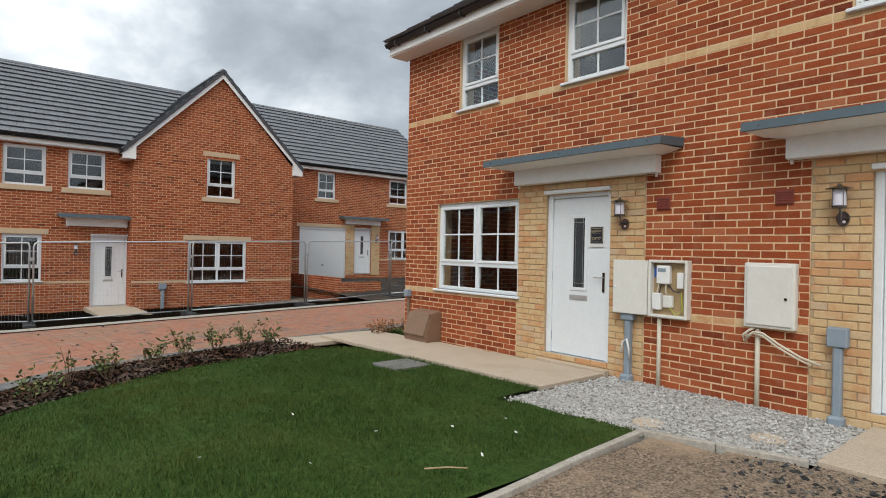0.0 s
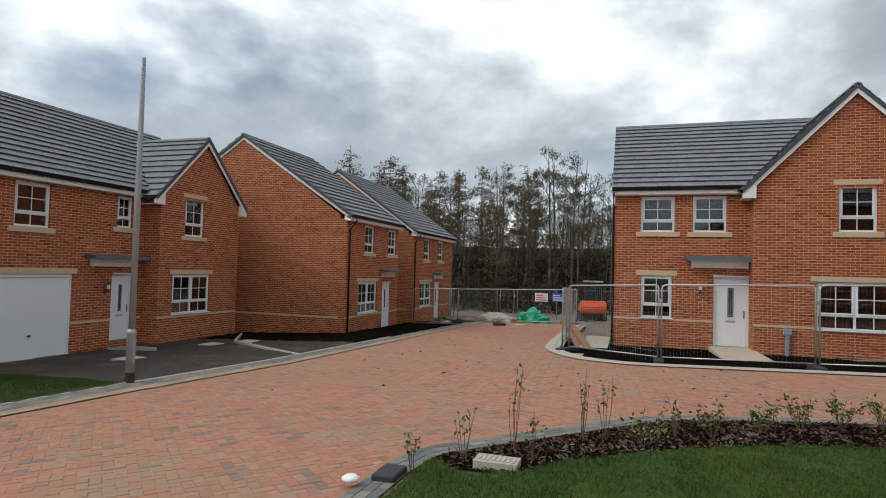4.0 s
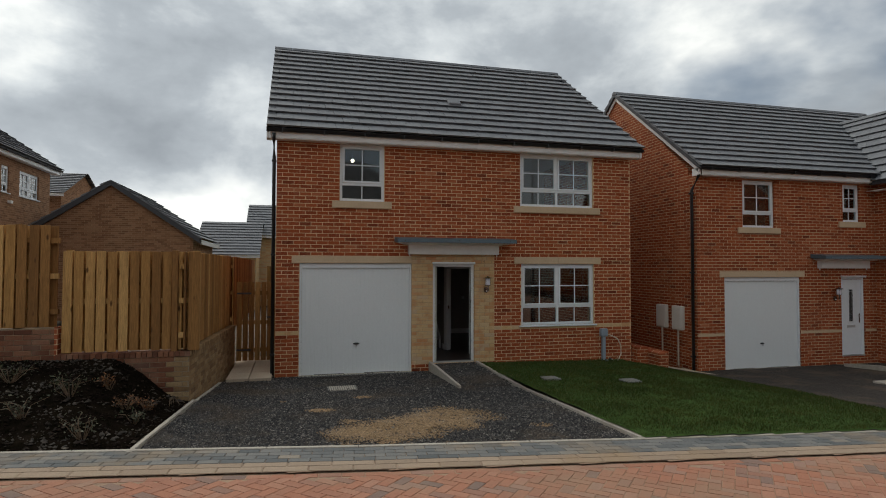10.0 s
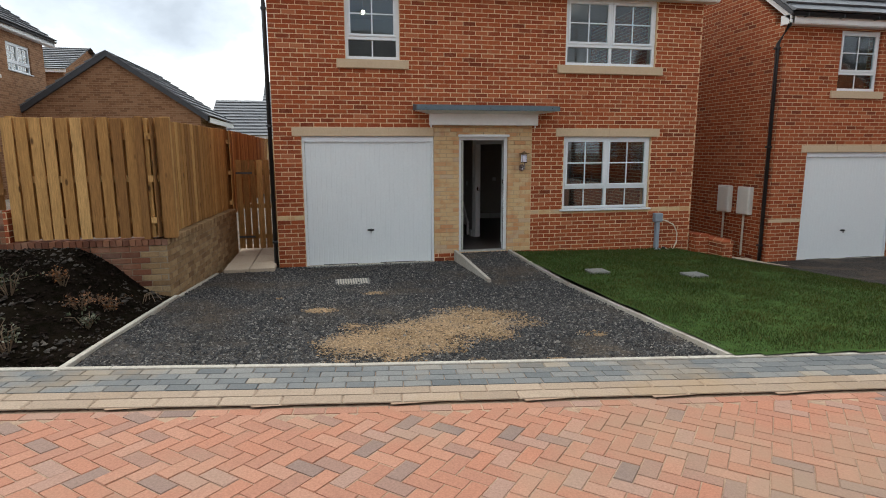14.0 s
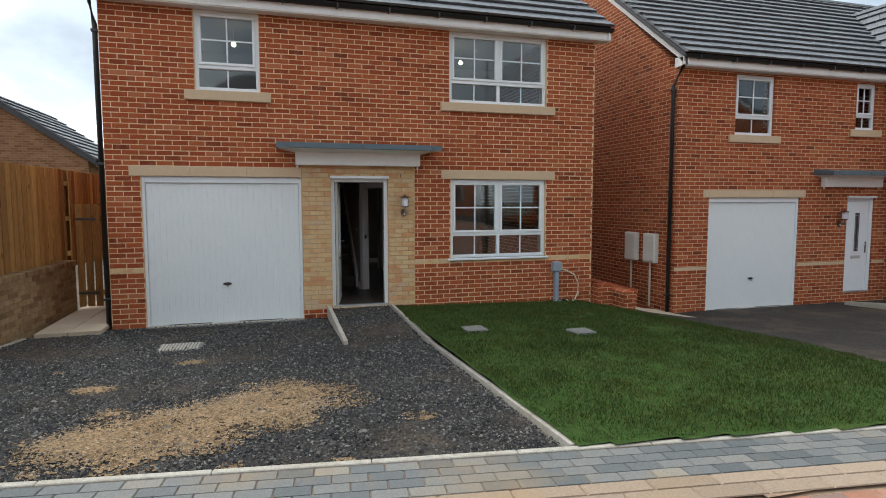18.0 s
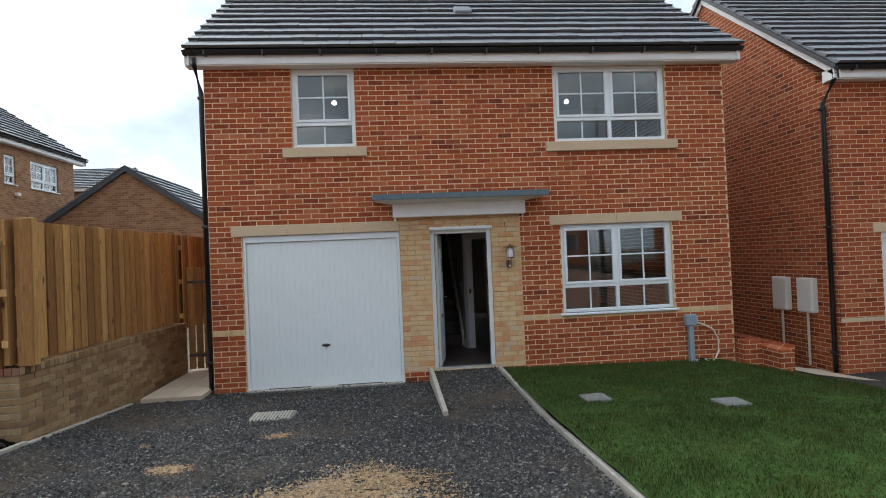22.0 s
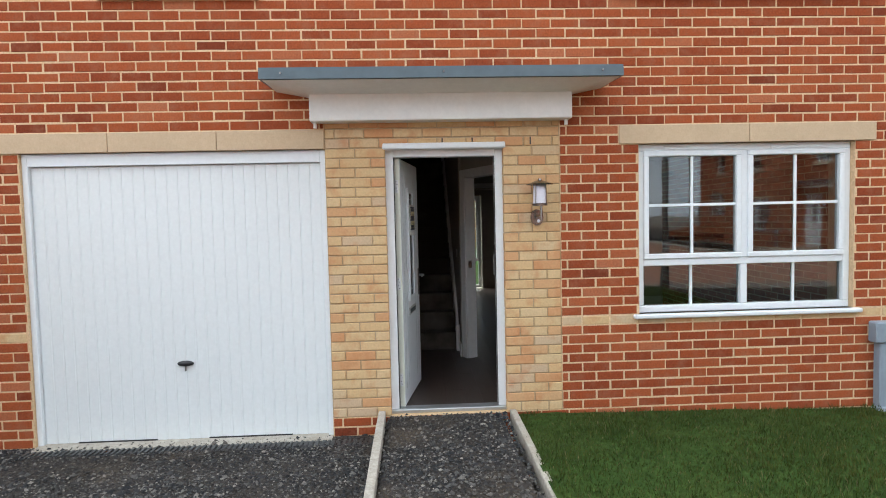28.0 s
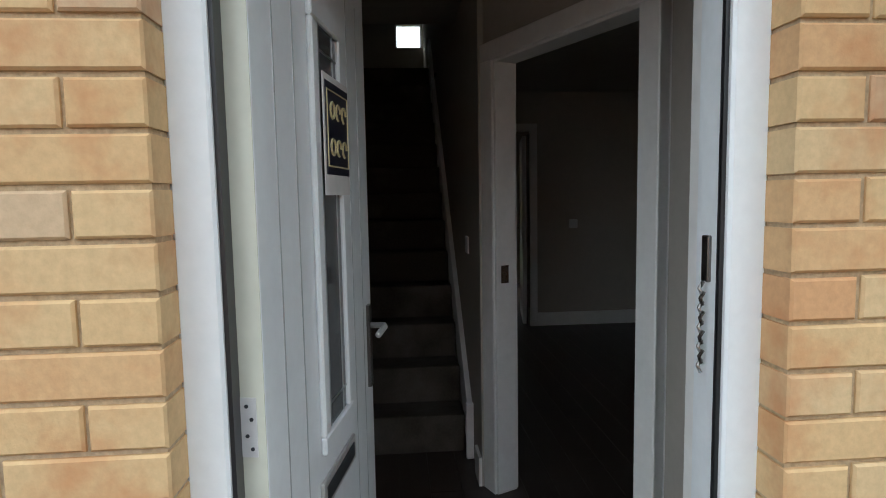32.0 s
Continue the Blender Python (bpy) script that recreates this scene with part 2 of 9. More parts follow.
MAT["buff_one"] = rough_mat("buff_brick_single", BUFF, by="object", rough=0.9, big=6.0, small=60, dirt=(0.50, 0.21, 0.085), dirt_amount=0.7, bump=0.3, depth=0.003, spec=0.2, grain_amount=0.09)
MAT["buff_weathered_shaded"] = rough_mat("weathered_shaded_buff_brick", WEATHERED_SHADED, by="island", rough=0.92, big=5.0, small=60, dirt=(0.13, 0.085, 0.05), dirt_amount=0.6, bump=0.5, depth=0.004, spec=0.2)
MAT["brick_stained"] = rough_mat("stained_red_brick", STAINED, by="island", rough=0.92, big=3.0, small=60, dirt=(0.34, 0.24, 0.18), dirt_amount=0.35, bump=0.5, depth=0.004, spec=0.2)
# darker mortar for the garden wall's cores
MAT["mortar_garden"] = rough_mat("dark_garden_mortar", [(0.3, (0.20, 0.145, 0.09)), (0.7, (0.29, 0.215, 0.14))], small=90, rough=0.95, bump=0.5, depth=0.003, spec=0.1)
MAT["mortar"] = rough_mat("mortar", [(0.3, (0.61, 0.425, 0.25)), (0.7, (0.71, 0.51, 0.32))], small=90, rough=0.95, dirt=(0.52, 0.36, 0.22), bump=0.5, depth=0.003, spec=0.1)
MAT["wall"] = brick_wall_mat("red_brickwork", RED, (0.60, 0.425, 0.26))
MAT["wall_brown"] = brick_wall_mat("brown_brickwork", [(0.0, (0.19, 0.095, 0.05)), (0.5, (0.265, 0.135, 0.07)), (1.0, (0.33, 0.18, 0.10))], (0.36, 0.235, 0.145))
MAT["wall_buff"] = brick_wall_mat("buff_brickwork", BUFF, (0.50, 0.40, 0.26))
MAT["cast"] = rough_mat("cast_stone", [(0.3, (0.545, 0.405, 0.265)), (0.7, (0.585, 0.445, 0.30))], small=80, big=2.5, rough=0.85, dirt=(0.43, 0.32, 0.21), bump=0.1, depth=0.002, spec=0.2, grain_amount=0.06)
MAT["upvc"] = plain("white_upvc", (0.77, 0.80, 0.82), 0.28, var=0.02, bump=0.01, dirt=0.06)
MAT["white"] = plain("white_paint", (0.80, 0.79, 0.77), 0.45, var=0.03, bump=0.03, dirt=0.08)
MAT["garage"] = plain("white_coated_steel", (0.735, 0.765, 0.77), 0.4, var=0.008, bump=0.0, dirt=0.03)
MAT["black"] = plain("black_plastic", (0.016, 0.016, 0.018), 0.35, var=0.2)
MAT["grey_grp"] = plain("blue_grey_moulded_roof", (0.075, 0.105, 0.125), 0.5, var=0.08, bump=0.1)
MAT["tile"] = rough_mat("grey_concrete_tile", [(0.0, (0.158, 0.163, 0.175)), (0.5, (0.172, 0.178, 0.190)), (1.0, (0.188, 0.194, 0.206))], by="island", rough=0.75, small=50, big=0.7, dirt=(0.192, 0.192, 0.200), dirt_amount=0.12, bump=0.3, depth=0.003, spec=0.35)
MAT["tile_one"] = rough_mat("grey_concrete_tile_single", [(0.0, (0.158, 0.163, 0.175)), (0.5, (0.172, 0.178, 0.190)), (1.0, (0.188, 0.194, 0.206))], by="object", rough=0.75, small=50, big=0.7, dirt=(0.192, 0.192, 0.200), dirt_amount=0.12, bump=0.3, depth=0.003, spec=0.35)
MAT["verge"] = plain("dark_verge_cap", (0.055, 0.058, 0.065), 0.6, var=0.1)
MAT["steel"] = plain("brushed_steel", (0.22, 0.205, 0.195), 0.24, 1.0, var=0.05, scale=120)
MAT["chrome"] = plain("satin_chrome", (0.52, 0.51, 0.50), 0.3, 0.4, var=0.04, scale=120)
MAT["galv"] = plain("galvanised_steel", (0.50, 0.52, 0.53), 0.42, 0.85, var=0.12, scale=18)
MAT["plaster"] = plain("pale_emulsion", (0.446, 0.412, 0.364), 0.85, var=0.03)
# plasterboard toned near dark: the unlit rooms' shade is in its colour
MAT["void"] = plain("plasterboard_room_shade", (0.14, 0.125, 0.115), 0.9, var=0.05)
MAT["lamp_glass"] = plain("frosted_lamp_glass", (0.74, 0.72, 0.80), 0.35, var=0.02)
MAT["grey_box"] = plain("blue_grey_plastic", (0.25, 0.30, 0.35), 0.5, var=0.06)
MAT["meter"] = plain("ivory_glassfibre", (0.72, 0.70, 0.64), 0.45, var=0.03)
MAT["brown"] = plain("brown_plastic", (0.23, 0.14, 0.09), 0.5, var=0.08)
MAT["rubber"] = plain("black_rubber_block", (0.03, 0.03, 0.032), 0.8, var=0.2)
MAT["concrete"] = rough_mat("pale_concrete", [(0.3, (0.360, 0.324, 0.279)), (0.7, (0.468, 0.432, 0.369))], small=60, big=3, rough=0.9, dirt=(0.270, 0.216, 0.153), dirt_amount=0.45, bump=0.4, spec=0.2)
MAT["slab"] = rough_mat("buff_paving_slab", [(0.0, (0.43, 0.34, 0.25)), (1.0, (0.50, 0.415, 0.32))], by="island", small=70, big=1.5, rough=0.9, dirt=(0.36, 0.275, 0.19), dirt_amount=0.35, bump=0.3, spec=0.2)
MAT["paver"] = rough_mat("red_block_paver", [(0.0, (0.19, 0.135, 0.115)), (0.05, (0.249, 0.159, 0.125)), (0.13, (0.335, 0.159, 0.105)), (0.55, (0.370, 0.163, 0.101)), (0.8, (0.387, 0.194, 0.127)), (1.0, (0.310, 0.194, 0.148))], by="island", small=80, big=0.8, rough=0.85, dirt=(0.289, 0.206, 0.138), dirt_amount=0.8, bump=0.5, depth=0.003, spec=0.25)
MAT["paver_one"] = rough_mat("red_block_paver_single", [(0.0, (0.19, 0.135, 0.115)), (0.05, (0.249, 0.159, 0.125)), (0.13, (0.335, 0.159, 0.105)), (0.55, (0.370, 0.163, 0.101)), (0.8, (0.387, 0.194, 0.127)), (1.0, (0.310, 0.194, 0.148))], by="object", small=80, big=0.8, rough=0.85, dirt=(0.289, 0.206, 0.138), dirt_amount=0.8, bump=0.5, depth=0.003, spec=0.25)
MAT["sett"] = rough_mat("grey_kerb_sett", [(0.0, (0.105, 0.112, 0.114)), (0.5, (0.152, 0.155, 0.152)), (0.92, (0.198, 0.192, 0.178)), (1.0, (0.27, 0.235, 0.19))], by="island", small=70, big=1.2, rough=0.85, dirt=(0.298, 0.208, 0.118), dirt_amount=0.75, bump=0.4, spec=0.25)
MAT["sett_buff"] = rough_mat("sandy_kerb_sett", [(0.0, (0.273, 0.202, 0.144)), (1.0, (0.359, 0.272, 0.198))], by="island", small=70, big=1.2, rough=0.85, dirt=(0.331, 0.223, 0.122), dirt_amount=0.6, bump=0.4, spec=0.25)
MAT["joint"] = rough_mat("jointing_sand", [(0.3, (0.249, 0.159, 0.107)), (0.7, (0.361, 0.245, 0.163))], small=90, big=2, rough=0.95, dirt=(0.516, 0.353, 0.224), dirt_amount=0.5)
MAT["earth"] = rough_mat("bare_earth", [(0.3, (0.028, 0.020, 0.014)), (0.7, (0.080, 0.056, 0.040))], small=25, big=1.2, rough=0.95, dirt=(0.128, 0.096, 0.064), dirt_amount=0.4, bump=0.9, depth=0.03, spec=0.15)
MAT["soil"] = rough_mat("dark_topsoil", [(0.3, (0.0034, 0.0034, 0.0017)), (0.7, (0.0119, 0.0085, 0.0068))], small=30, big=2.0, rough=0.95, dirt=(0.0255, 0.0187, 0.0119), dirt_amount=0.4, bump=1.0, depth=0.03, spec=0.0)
MAT["site"] = rough_mat("rough_site_ground", [(0.3, (0.10, 0.085, 0.07)), (0.7, (0.24, 0.20, 0.16))], small=9, big=0.35, rough=0.95, dirt=(0.34, 0.28, 0.21), dirt_amount=0.6, bump=0.9, depth=0.05, spec=0.15)
MAT["turf"] = rough_mat("turf", [(0.3, (0.0280, 0.0574, 0.0126)), (0.7, (0.0574, 0.1008, 0.0224))], small=40, big=1.3, rough=0.95, dirt=(0.0882, 0.0952, 0.0252), dirt_amount=0.3, bump=1.0, depth=0.02, spec=0.1)
MAT["blade"] = rough_mat("grass_blade", [(0.0, (0.022, 0.052, 0.007)), (0.5, (0.036, 0.075, 0.010)), (0.85, (0.058, 0.098, 0.014)), (1.0, (0.10, 0.112, 0.026))], by="island", small=20, big=0.9, rough=0.7, dirt=(0.127, 0.123, 0.024), dirt_amount=0.45, bump=0.0, spec=0.25)
MAT["stone_dark"] = rough_mat("dark_road_planings", [(0.0, (0.0123, 0.0123, 0.0141)), (0.5, (0.0370, 0.0370, 0.0387)), (0.78, (0.0924, 0.0880, 0.0845)), (0.95, (0.1760, 0.1628, 0.1452)), (1.0, (0.2992, 0.2728, 0.2376))], by="island", small=60, big=0.85, rough=0.8, dirt=(0.080, 0.060, 0.043), dirt_amount=0.8, bump=0.3, spec=0.3)
MAT["stone_white"] = rough_mat("white_limestone_chip", [(0.0, (0.20, 0.185, 0.17)), (0.4, (0.40, 0.385, 0.36)), (1.0, (0.60, 0.59, 0.565))], by="island", small=60, big=2.0, rough=0.85, dirt=(0.311, 0.274, 0.222), dirt_amount=0.25, bump=0.3, spec=0.3)
MAT["bark"] = rough_mat("bark_mulch", [(0.0, (0.025, 0.013, 0.009)), (0.6, (0.075, 0.035, 0.022)), (1.0, (0.15, 0.08, 0.05))], by="island", small=60, big=2.0, rough=0.9, bump=0.4, spec=0.2)
MAT["timber"] = rough_mat("treated_softwood", [(0.0, (0.208, 0.101, 0.035)), (0.3, (0.319, 0.163, 0.055)), (0.7, (0.423, 0.231, 0.078)), (1.0, (0.533, 0.319, 0.124))], by="object", small=6, big=0.8, rough=0.85, dirt=(0.169, 0.085, 0.031), dirt_amount=0.5, bump=0.4, depth=0.006, spec=0.2, stretch=(14, 14, 1.2), grain_amount=0.32)
MAT["timber_far"] = rough_mat("shaded_softwood", [(0.0, (0.20, 0.125, 0.06)), (1.0, (0.32, 0.21, 0.10))], by="island", small=6, big=0.8, rough=0.85, dirt=(0.16, 0.10, 0.05), dirt_amount=0.45, bump=0.3, spec=0.2, stretch=(14, 14, 1.2))
MAT["trunk"] = rough_mat("tree_bark", [(0.3, (0.045, 0.036, 0.028)), (0.7, (0.13, 0.11, 0.085))], small=12, big=1.0, rough=0.95, bump=0.6, depth=0.02, spec=0.15)
MAT["needle"] = rough_mat("spring_needles", [(0.0, (0.040, 0.034, 0.012)), (0.6, (0.088, 0.072, 0.024)), (1.0, (0.175, 0.115, 0.040))], by="island", small=10, big=0.4, rough=0.8, bump=0.0, spec=0.2)
# undergrowth tones darkened to carry the shade inside the wood
MAT["scrub"] = rough_mat("undergrowth_wood_shade", [(0.0, (0.010, 0.010, 0.006)), (0.6, (0.025, 0.023, 0.011)), (1.0, (0.050, 0.044, 0.019))], by="island", small=10, big=0.3, rough=0.9, bump=0.0, spec=0.15)
MAT["shrub"] = rough_mat("shrub_leaf", [(0.0, (0.05, 0.075, 0.02)), (0.5, (0.10, 0.13, 0.035)), (0.85, (0.17, 0.19, 0.06)), (1.0, (0.24, 0.10, 0.05))], by="island", small=30, big=1.0, rough=0.6, bump=0.0, spec=0.3)
MAT["rust_leaf"] = rough_mat("orange_brown_leaf", [(0.0, (0.22, 0.07, 0.02)), (0.5, (0.36, 0.15, 0.03)), (1.0, (0.12, 0.06, 0.03))], by="island", small=30, big=1.0, rough=0.6, bump=0.0, spec=0.3)
MAT["shrub_dull"] = rough_mat("dull_shrub_leaf", [(0.0, (0.018, 0.026, 0.010)), (0.6, (0.040, 0.048, 0.020)), (1.0, (0.075, 0.070, 0.032))], by="island", small=30, big=1.0, rough=0.6, bump=0.0, spec=0.3)
MAT["rust_dull"] = rough_mat("withered_orange_leaf", [(0.0, (0.05, 0.022, 0.010)), (0.6, (0.13, 0.055, 0.018)), (1.0, (0.24, 0.09, 0.025))], by="island", small=30, big=1.0, rough=0.6, bump=0.0, spec=0.3)
MAT["stem"] = plain("woody_stem", (0.13, 0.085, 0.05), 0.8, var=0.2)
MAT["laminate"] = rough_mat("dark_oak_laminate", [(0.0, (0.043, 0.030, 0.026)), (1.0, (0.072, 0.053, 0.042))], by="island", small=30, big=2.0, rough=0.35, bump=0.1, dirt=(0.096, 0.077, 0.058), dirt_amount=0.2, stretch=(1, 9, 9))
MAT["carpet"] = rough_mat("brown_carpet", [(0.3, (0.0528, 0.0444, 0.0360)), (0.7, (0.0726, 0.0618, 0.0510))], small=200, rough=1.0, bump=0.6, spec=0.05)
MAT["orange"] = plain("orange_machine_paint", (0.62, 0.10, 0.03), 0.4)
MAT["green_sheet"] = plain("green_tarpaulin", (0.02, 0.36, 0.20), 0.45, var=0.15)
MAT["sign_blue"] = plain("blue_sign", (0.03, 0.12, 0.48), 0.5)
MAT["sign_white"] = plain("white_sign", (0.72, 0.70, 0.68), 0.5)
MAT["sign_red"] = plain("red_print", (0.50, 0.05, 0.04), 0.5)
MAT["navy"] = plain("dark_navy_print", (0.012, 0.014, 0.03), 0.35)
MAT["gold"] = plain("pale_yellow_print", (0.55, 0.48, 0.27), 0.4)
MAT["terracotta"] = plain("terracotta_plastic", (0.22, 0.045, 0.028), 0.6)
MAT["yellow"] = plain("yellow_board", (0.40, 0.285, 0.15), 0.7)
MAT["ivory"] = plain("ivory_cable", (0.62, 0.56, 0.44), 0.5)
MAT["earth_wire"] = plain("green_yellow_wire", (0.45, 0.50, 0.05), 0.5)
MAT["iron"] = plain("cast_iron", (0.10, 0.10, 0.10), 0.6, 0.6, var=0.2)


def add_knots(m, colour):
    """Dark oval knots, about one to each half metre of board."""
    t = m.node_tree
    p = t.nodes["Principled BSDF"]
    mp = t.nodes.new("ShaderNodeMapping")
    mp.inputs["Scale"].default_value = (7.0, 7.0, 2.6)
    t.links.new(t.nodes.new("ShaderNodeNewGeometry").outputs["Position"], mp.inputs["Vector"])
    vor = t.nodes.new("ShaderNodeTexVoronoi")
    vor.inputs["Scale"].default_value = 1.0
    t.links.new(mp.outputs["Vector"], vor.inputs["Vector"])
    r = t.nodes.new("ShaderNodeMapRange")
    r.inputs["From Min"].default_value, r.inputs["From Max"].default_value = 0.07, 0.15
    r.inputs["To Min"].default_value, r.inputs["To Max"].default_value = 0.9, 0.0
    t.links.new(vor.outputs["Distance"], r.inputs["Value"])
    old = p.inputs["Base Color"].links[0].from_socket
    t.links.new(mix_rgb(t, r.outputs["Result"], old, colour), p.inputs["Base Color"])


add_knots(MAT["timber"], (0.075, 0.035, 0.014))


def glass_mat(name, tint):
    m, t, p = node_mat(name)
    p.inputs["Base Color"].default_value = (*tint, 1)
    p.inputs["Roughness"].default_value, p.inputs["IOR"].default_value = 0.02, 1.7
    p.inputs["Transmission Weight"].default_value = 1.0
    pos = t.nodes.new("ShaderNodeNewGeometry").outputs["Position"]
    n = noise_node(t, 2.2, 2, 0.5, pos)
    b = t.nodes.new("ShaderNodeBump")
    b.inputs["Strength"].default_value, b.inputs["Distance"].default_value = 0.04, 0.02
    t.links.new(n.outputs["Fac"], b.inputs["Height"])
    t.links.new(b.outputs["Normal"], p.inputs["Normal"])
    return m


MAT["glass"] = glass_mat("window_glass", (0.68, 0.73, 0.74))
gm, gt, gp = node_mat("lit_bulb")
gp.inputs["Emission Color"].default_value, gp.inputs["Emission Strength"].default_value = (1.0, 0.86, 0.64, 1), 14.0
gp.inputs["Base Color"].default_value = (0.9, 0.85, 0.75, 1)
MAT["bulb"] = gm


def drive_mat(name, dark, pale, sand, amount):
    """Compacted ground: dark fines, stones and sandy stains."""
    m, t, p = node_mat(name)
    pos = t.nodes.new("ShaderNodeNewGeometry").outputs["Position"]
    grain = noise_node(t, 55, 6, 0.7, pos).outputs["Fac"]
    vor = t.nodes.new("ShaderNodeTexVoronoi")
    vor.inputs["Scale"].default_value = 60.0
    t.links.new(pos, vor.inputs["Vector"])
    c = ramp_node(t, grain, [(0.32, dark), (0.62, pale)])
    vr = t.nodes.new("ShaderNodeMapRange")
    vr.inputs["To Min"].default_value, vr.inputs["To Max"].default_value = 0.55, 1.6
    sep = t.nodes.new("ShaderNodeSeparateColor")
    t.links.new(vor.outputs["Color"], sep.inputs["Color"])
    t.links.new(sep.outputs["Red"], vr.inputs["Value"])
    cc = t.nodes.new("ShaderNodeCombineColor")
    for k in ("Red", "Green", "Blue"):
        t.links.new(vr.outputs["Result"], cc.inputs[k])
    c = mix_rgb(t, 1.0, c, cc.outputs["Color"], "MULTIPLY")
    big = noise_node(t, 0.85, 6, 0.62, pos).outputs["Fac"]
    br = t.nodes.new("ShaderNodeMapRange")
    br.inputs["From Min"].default_value, br.inputs["From Max"].default_value = 0.52, 0.62
    br.inputs["To Min"].default_value, br.inputs["To Max"].default_value = 0.0, amount
    t.links.new(big, br.inputs["Value"])
    c = mix_rgb(t, br.outputs["Result"], c, sand)
    t.links.new(c, p.inputs["Base Color"])
    p.inputs["Roughness"].default_value = 0.92
    p.inputs["Specular IOR Level"].default_value = 0.2
    b = t.nodes.new("ShaderNodeBump")
    b.inputs["Strength"].default_value, b.inputs["Distance"].default_value = 0.9, 0.012
    t.links.new(vor.outputs["Distance"], b.inputs["Height"])
    t.links.new(b.outputs["Normal"], p.inputs["Normal"])
    return m


MAT["drive"] = drive_mat("compacted_dark_planings", (0.015, 0.013, 0.012), (0.058, 0.049, 0.042), (0.095, 0.071, 0.049), 0.75)
MAT["drive_pale"] = drive_mat("worn_earth_drive", (0.115, 0.086, 0.062), (0.28, 0.212, 0.152), (0.39, 0.28, 0.185), 0.85)
MAT["sand"] = drive_mat("spilled_sand", (0.13, 0.085, 0.048), (0.27, 0.18, 0.10), (0.33, 0.225, 0.128), 0.6)
MAT["sand_crumb"] = rough_mat("sand_crumb", [(0.0, (0.10, 0.07, 0.045)), (0.3, (0.22, 0.145, 0.08)), (0.8, (0.33, 0.225, 0.125)), (1.0, (0.42, 0.33, 0.22))], by="island", small=60, big=2.0, rough=0.95, bump=0.3, spec=0.15)
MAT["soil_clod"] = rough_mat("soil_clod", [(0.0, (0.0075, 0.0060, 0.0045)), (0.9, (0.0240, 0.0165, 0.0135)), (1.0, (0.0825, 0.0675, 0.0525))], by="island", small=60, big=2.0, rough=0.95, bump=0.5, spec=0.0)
MAT["column"] = plain("grey_column_paint", (0.33, 0.34, 0.345), 0.5, 0.3, var=0.06)
MAT["plank"] = plain("brown_plank", (0.22, 0.11, 0.06), 0.8, var=0.2)
MAT["cab_glass"] = plain("dark_cab_glass", (0.02, 0.04, 0.045), 0.1, spec=0.7)

MAT["cover"] = rough_mat("grey_cover", [(0.3, (0.15, 0.15, 0.14)), (0.7, (0.22, 0.215, 0.20))], small=60, big=3.0, rough=0.85, dirt=(0.16, 0.12, 0.08), dirt_amount=0.4, bump=0.3, spec=0.2)
# pier mortar darker than its buff sand: recessed joints' shade added in colour
MAT["mortar_joint_shade"] = rough_mat("shaded_sand_mortar", [(0.3, (0.4136, 0.3036, 0.1804)), (0.7, (0.4928, 0.3696, 0.2332))], small=90, rough=0.95, bump=0.5, depth=0.003, spec=0.1)
MAT["cream"] = plain("cream_door_edge", (0.62, 0.63, 0.54), 0.45, var=0.02)
MAT["hinge"] = plain("white_zinc_plate", (0.66, 0.67, 0.68), 0.35, 0.2, var=0.03)
MAT["blade_worn"] = rough_mat("worn_grass_blade", [(0.0, (0.0229, 0.0417, 0.0054)), (0.5, (0.0363, 0.0592, 0.0074)), (0.85, (0.0572, 0.0753, 0.0101)), (0.94, (0.0908, 0.0982, 0.0269)), (1.0, (0.1748, 0.1479, 0.0672))], by="island", small=20, big=2.0, rough=0.7, dirt=(0.1177, 0.0954, 0.0162), dirt_amount=0.4, bump=0.0, spec=0.25)

# ---- building tools ----
def link_bm(name, bm, material, smooth=False):
    me = bpy.data.meshes.new(name)
    bmesh.ops.recalc_face_normals(bm, faces=bm.faces)
    bm.to_mesh(me)
    bm.free()
    me.materials.append(MAT[material])
    if smooth:
        me.shade_smooth()
    return new(name, me)


def part(name, bm, material, parent, label="", smooth=False):
    ob = link_bm(name, bm, material, smooth)
    ob.parent = parent
    if label:
        tagged(ob, label)
    return ob


def empty(name, label, category, group="", m=None, kind=""):
    ob = new(name)
    ob.empty_display_size = 0.2
    if m is not None:
        ob.matrix_basis = m
    return tagged(ob, label, category, group, kind)


def solid(name, bm, material, label, category="", kind="", group="", smooth=False):
    return tagged(link_bm(name, bm, material, smooth), label, category, group, kind)


def raw(name, verts, faces, material, parent=None, label="", category="", kind="", smooth=False):
    me = bpy.data.meshes.new(name)
    me.from_pydata(verts, [], faces)
    me.materials.append(MAT[material])
    if smooth:
        me.shade_smooth()
    ob = new(name, me)
    ob.parent = parent
    return tagged(ob, label, category, "", kind)


def box(bm, x0, x1, y0, y1, z0, z1, m=None):
    vs = [bm.verts.new(Vector(c) if m is None else m @ Vector(c)) for c in
          ((x0, y0, z0), (x1, y0, z0), (x1, y1, z0), (x0, y1, z0), (x0, y0, z1), (x1, y0, z1), (x1, y1, z1), (x0, y1, z1))]
    return [bm.faces.new([vs[i] for i in f]) for f in ((0, 3, 2, 1), (4, 5, 6, 7), (0, 1, 5, 4), (1, 2, 6, 5), (2, 3, 7, 6), (3, 0, 4, 7))]


def bevelled(x0, x1, y0, y1, z0, z1, b=0.006, seg=1, m=None):
    bm = bmesh.new()
    box(bm, x0, x1, y0, y1, z0, z1, m)
    bmesh.ops.bevel(bm, geom=bm.edges[:], offset=b, segments=seg, affect="EDGES", profile=0.6)
    return bm


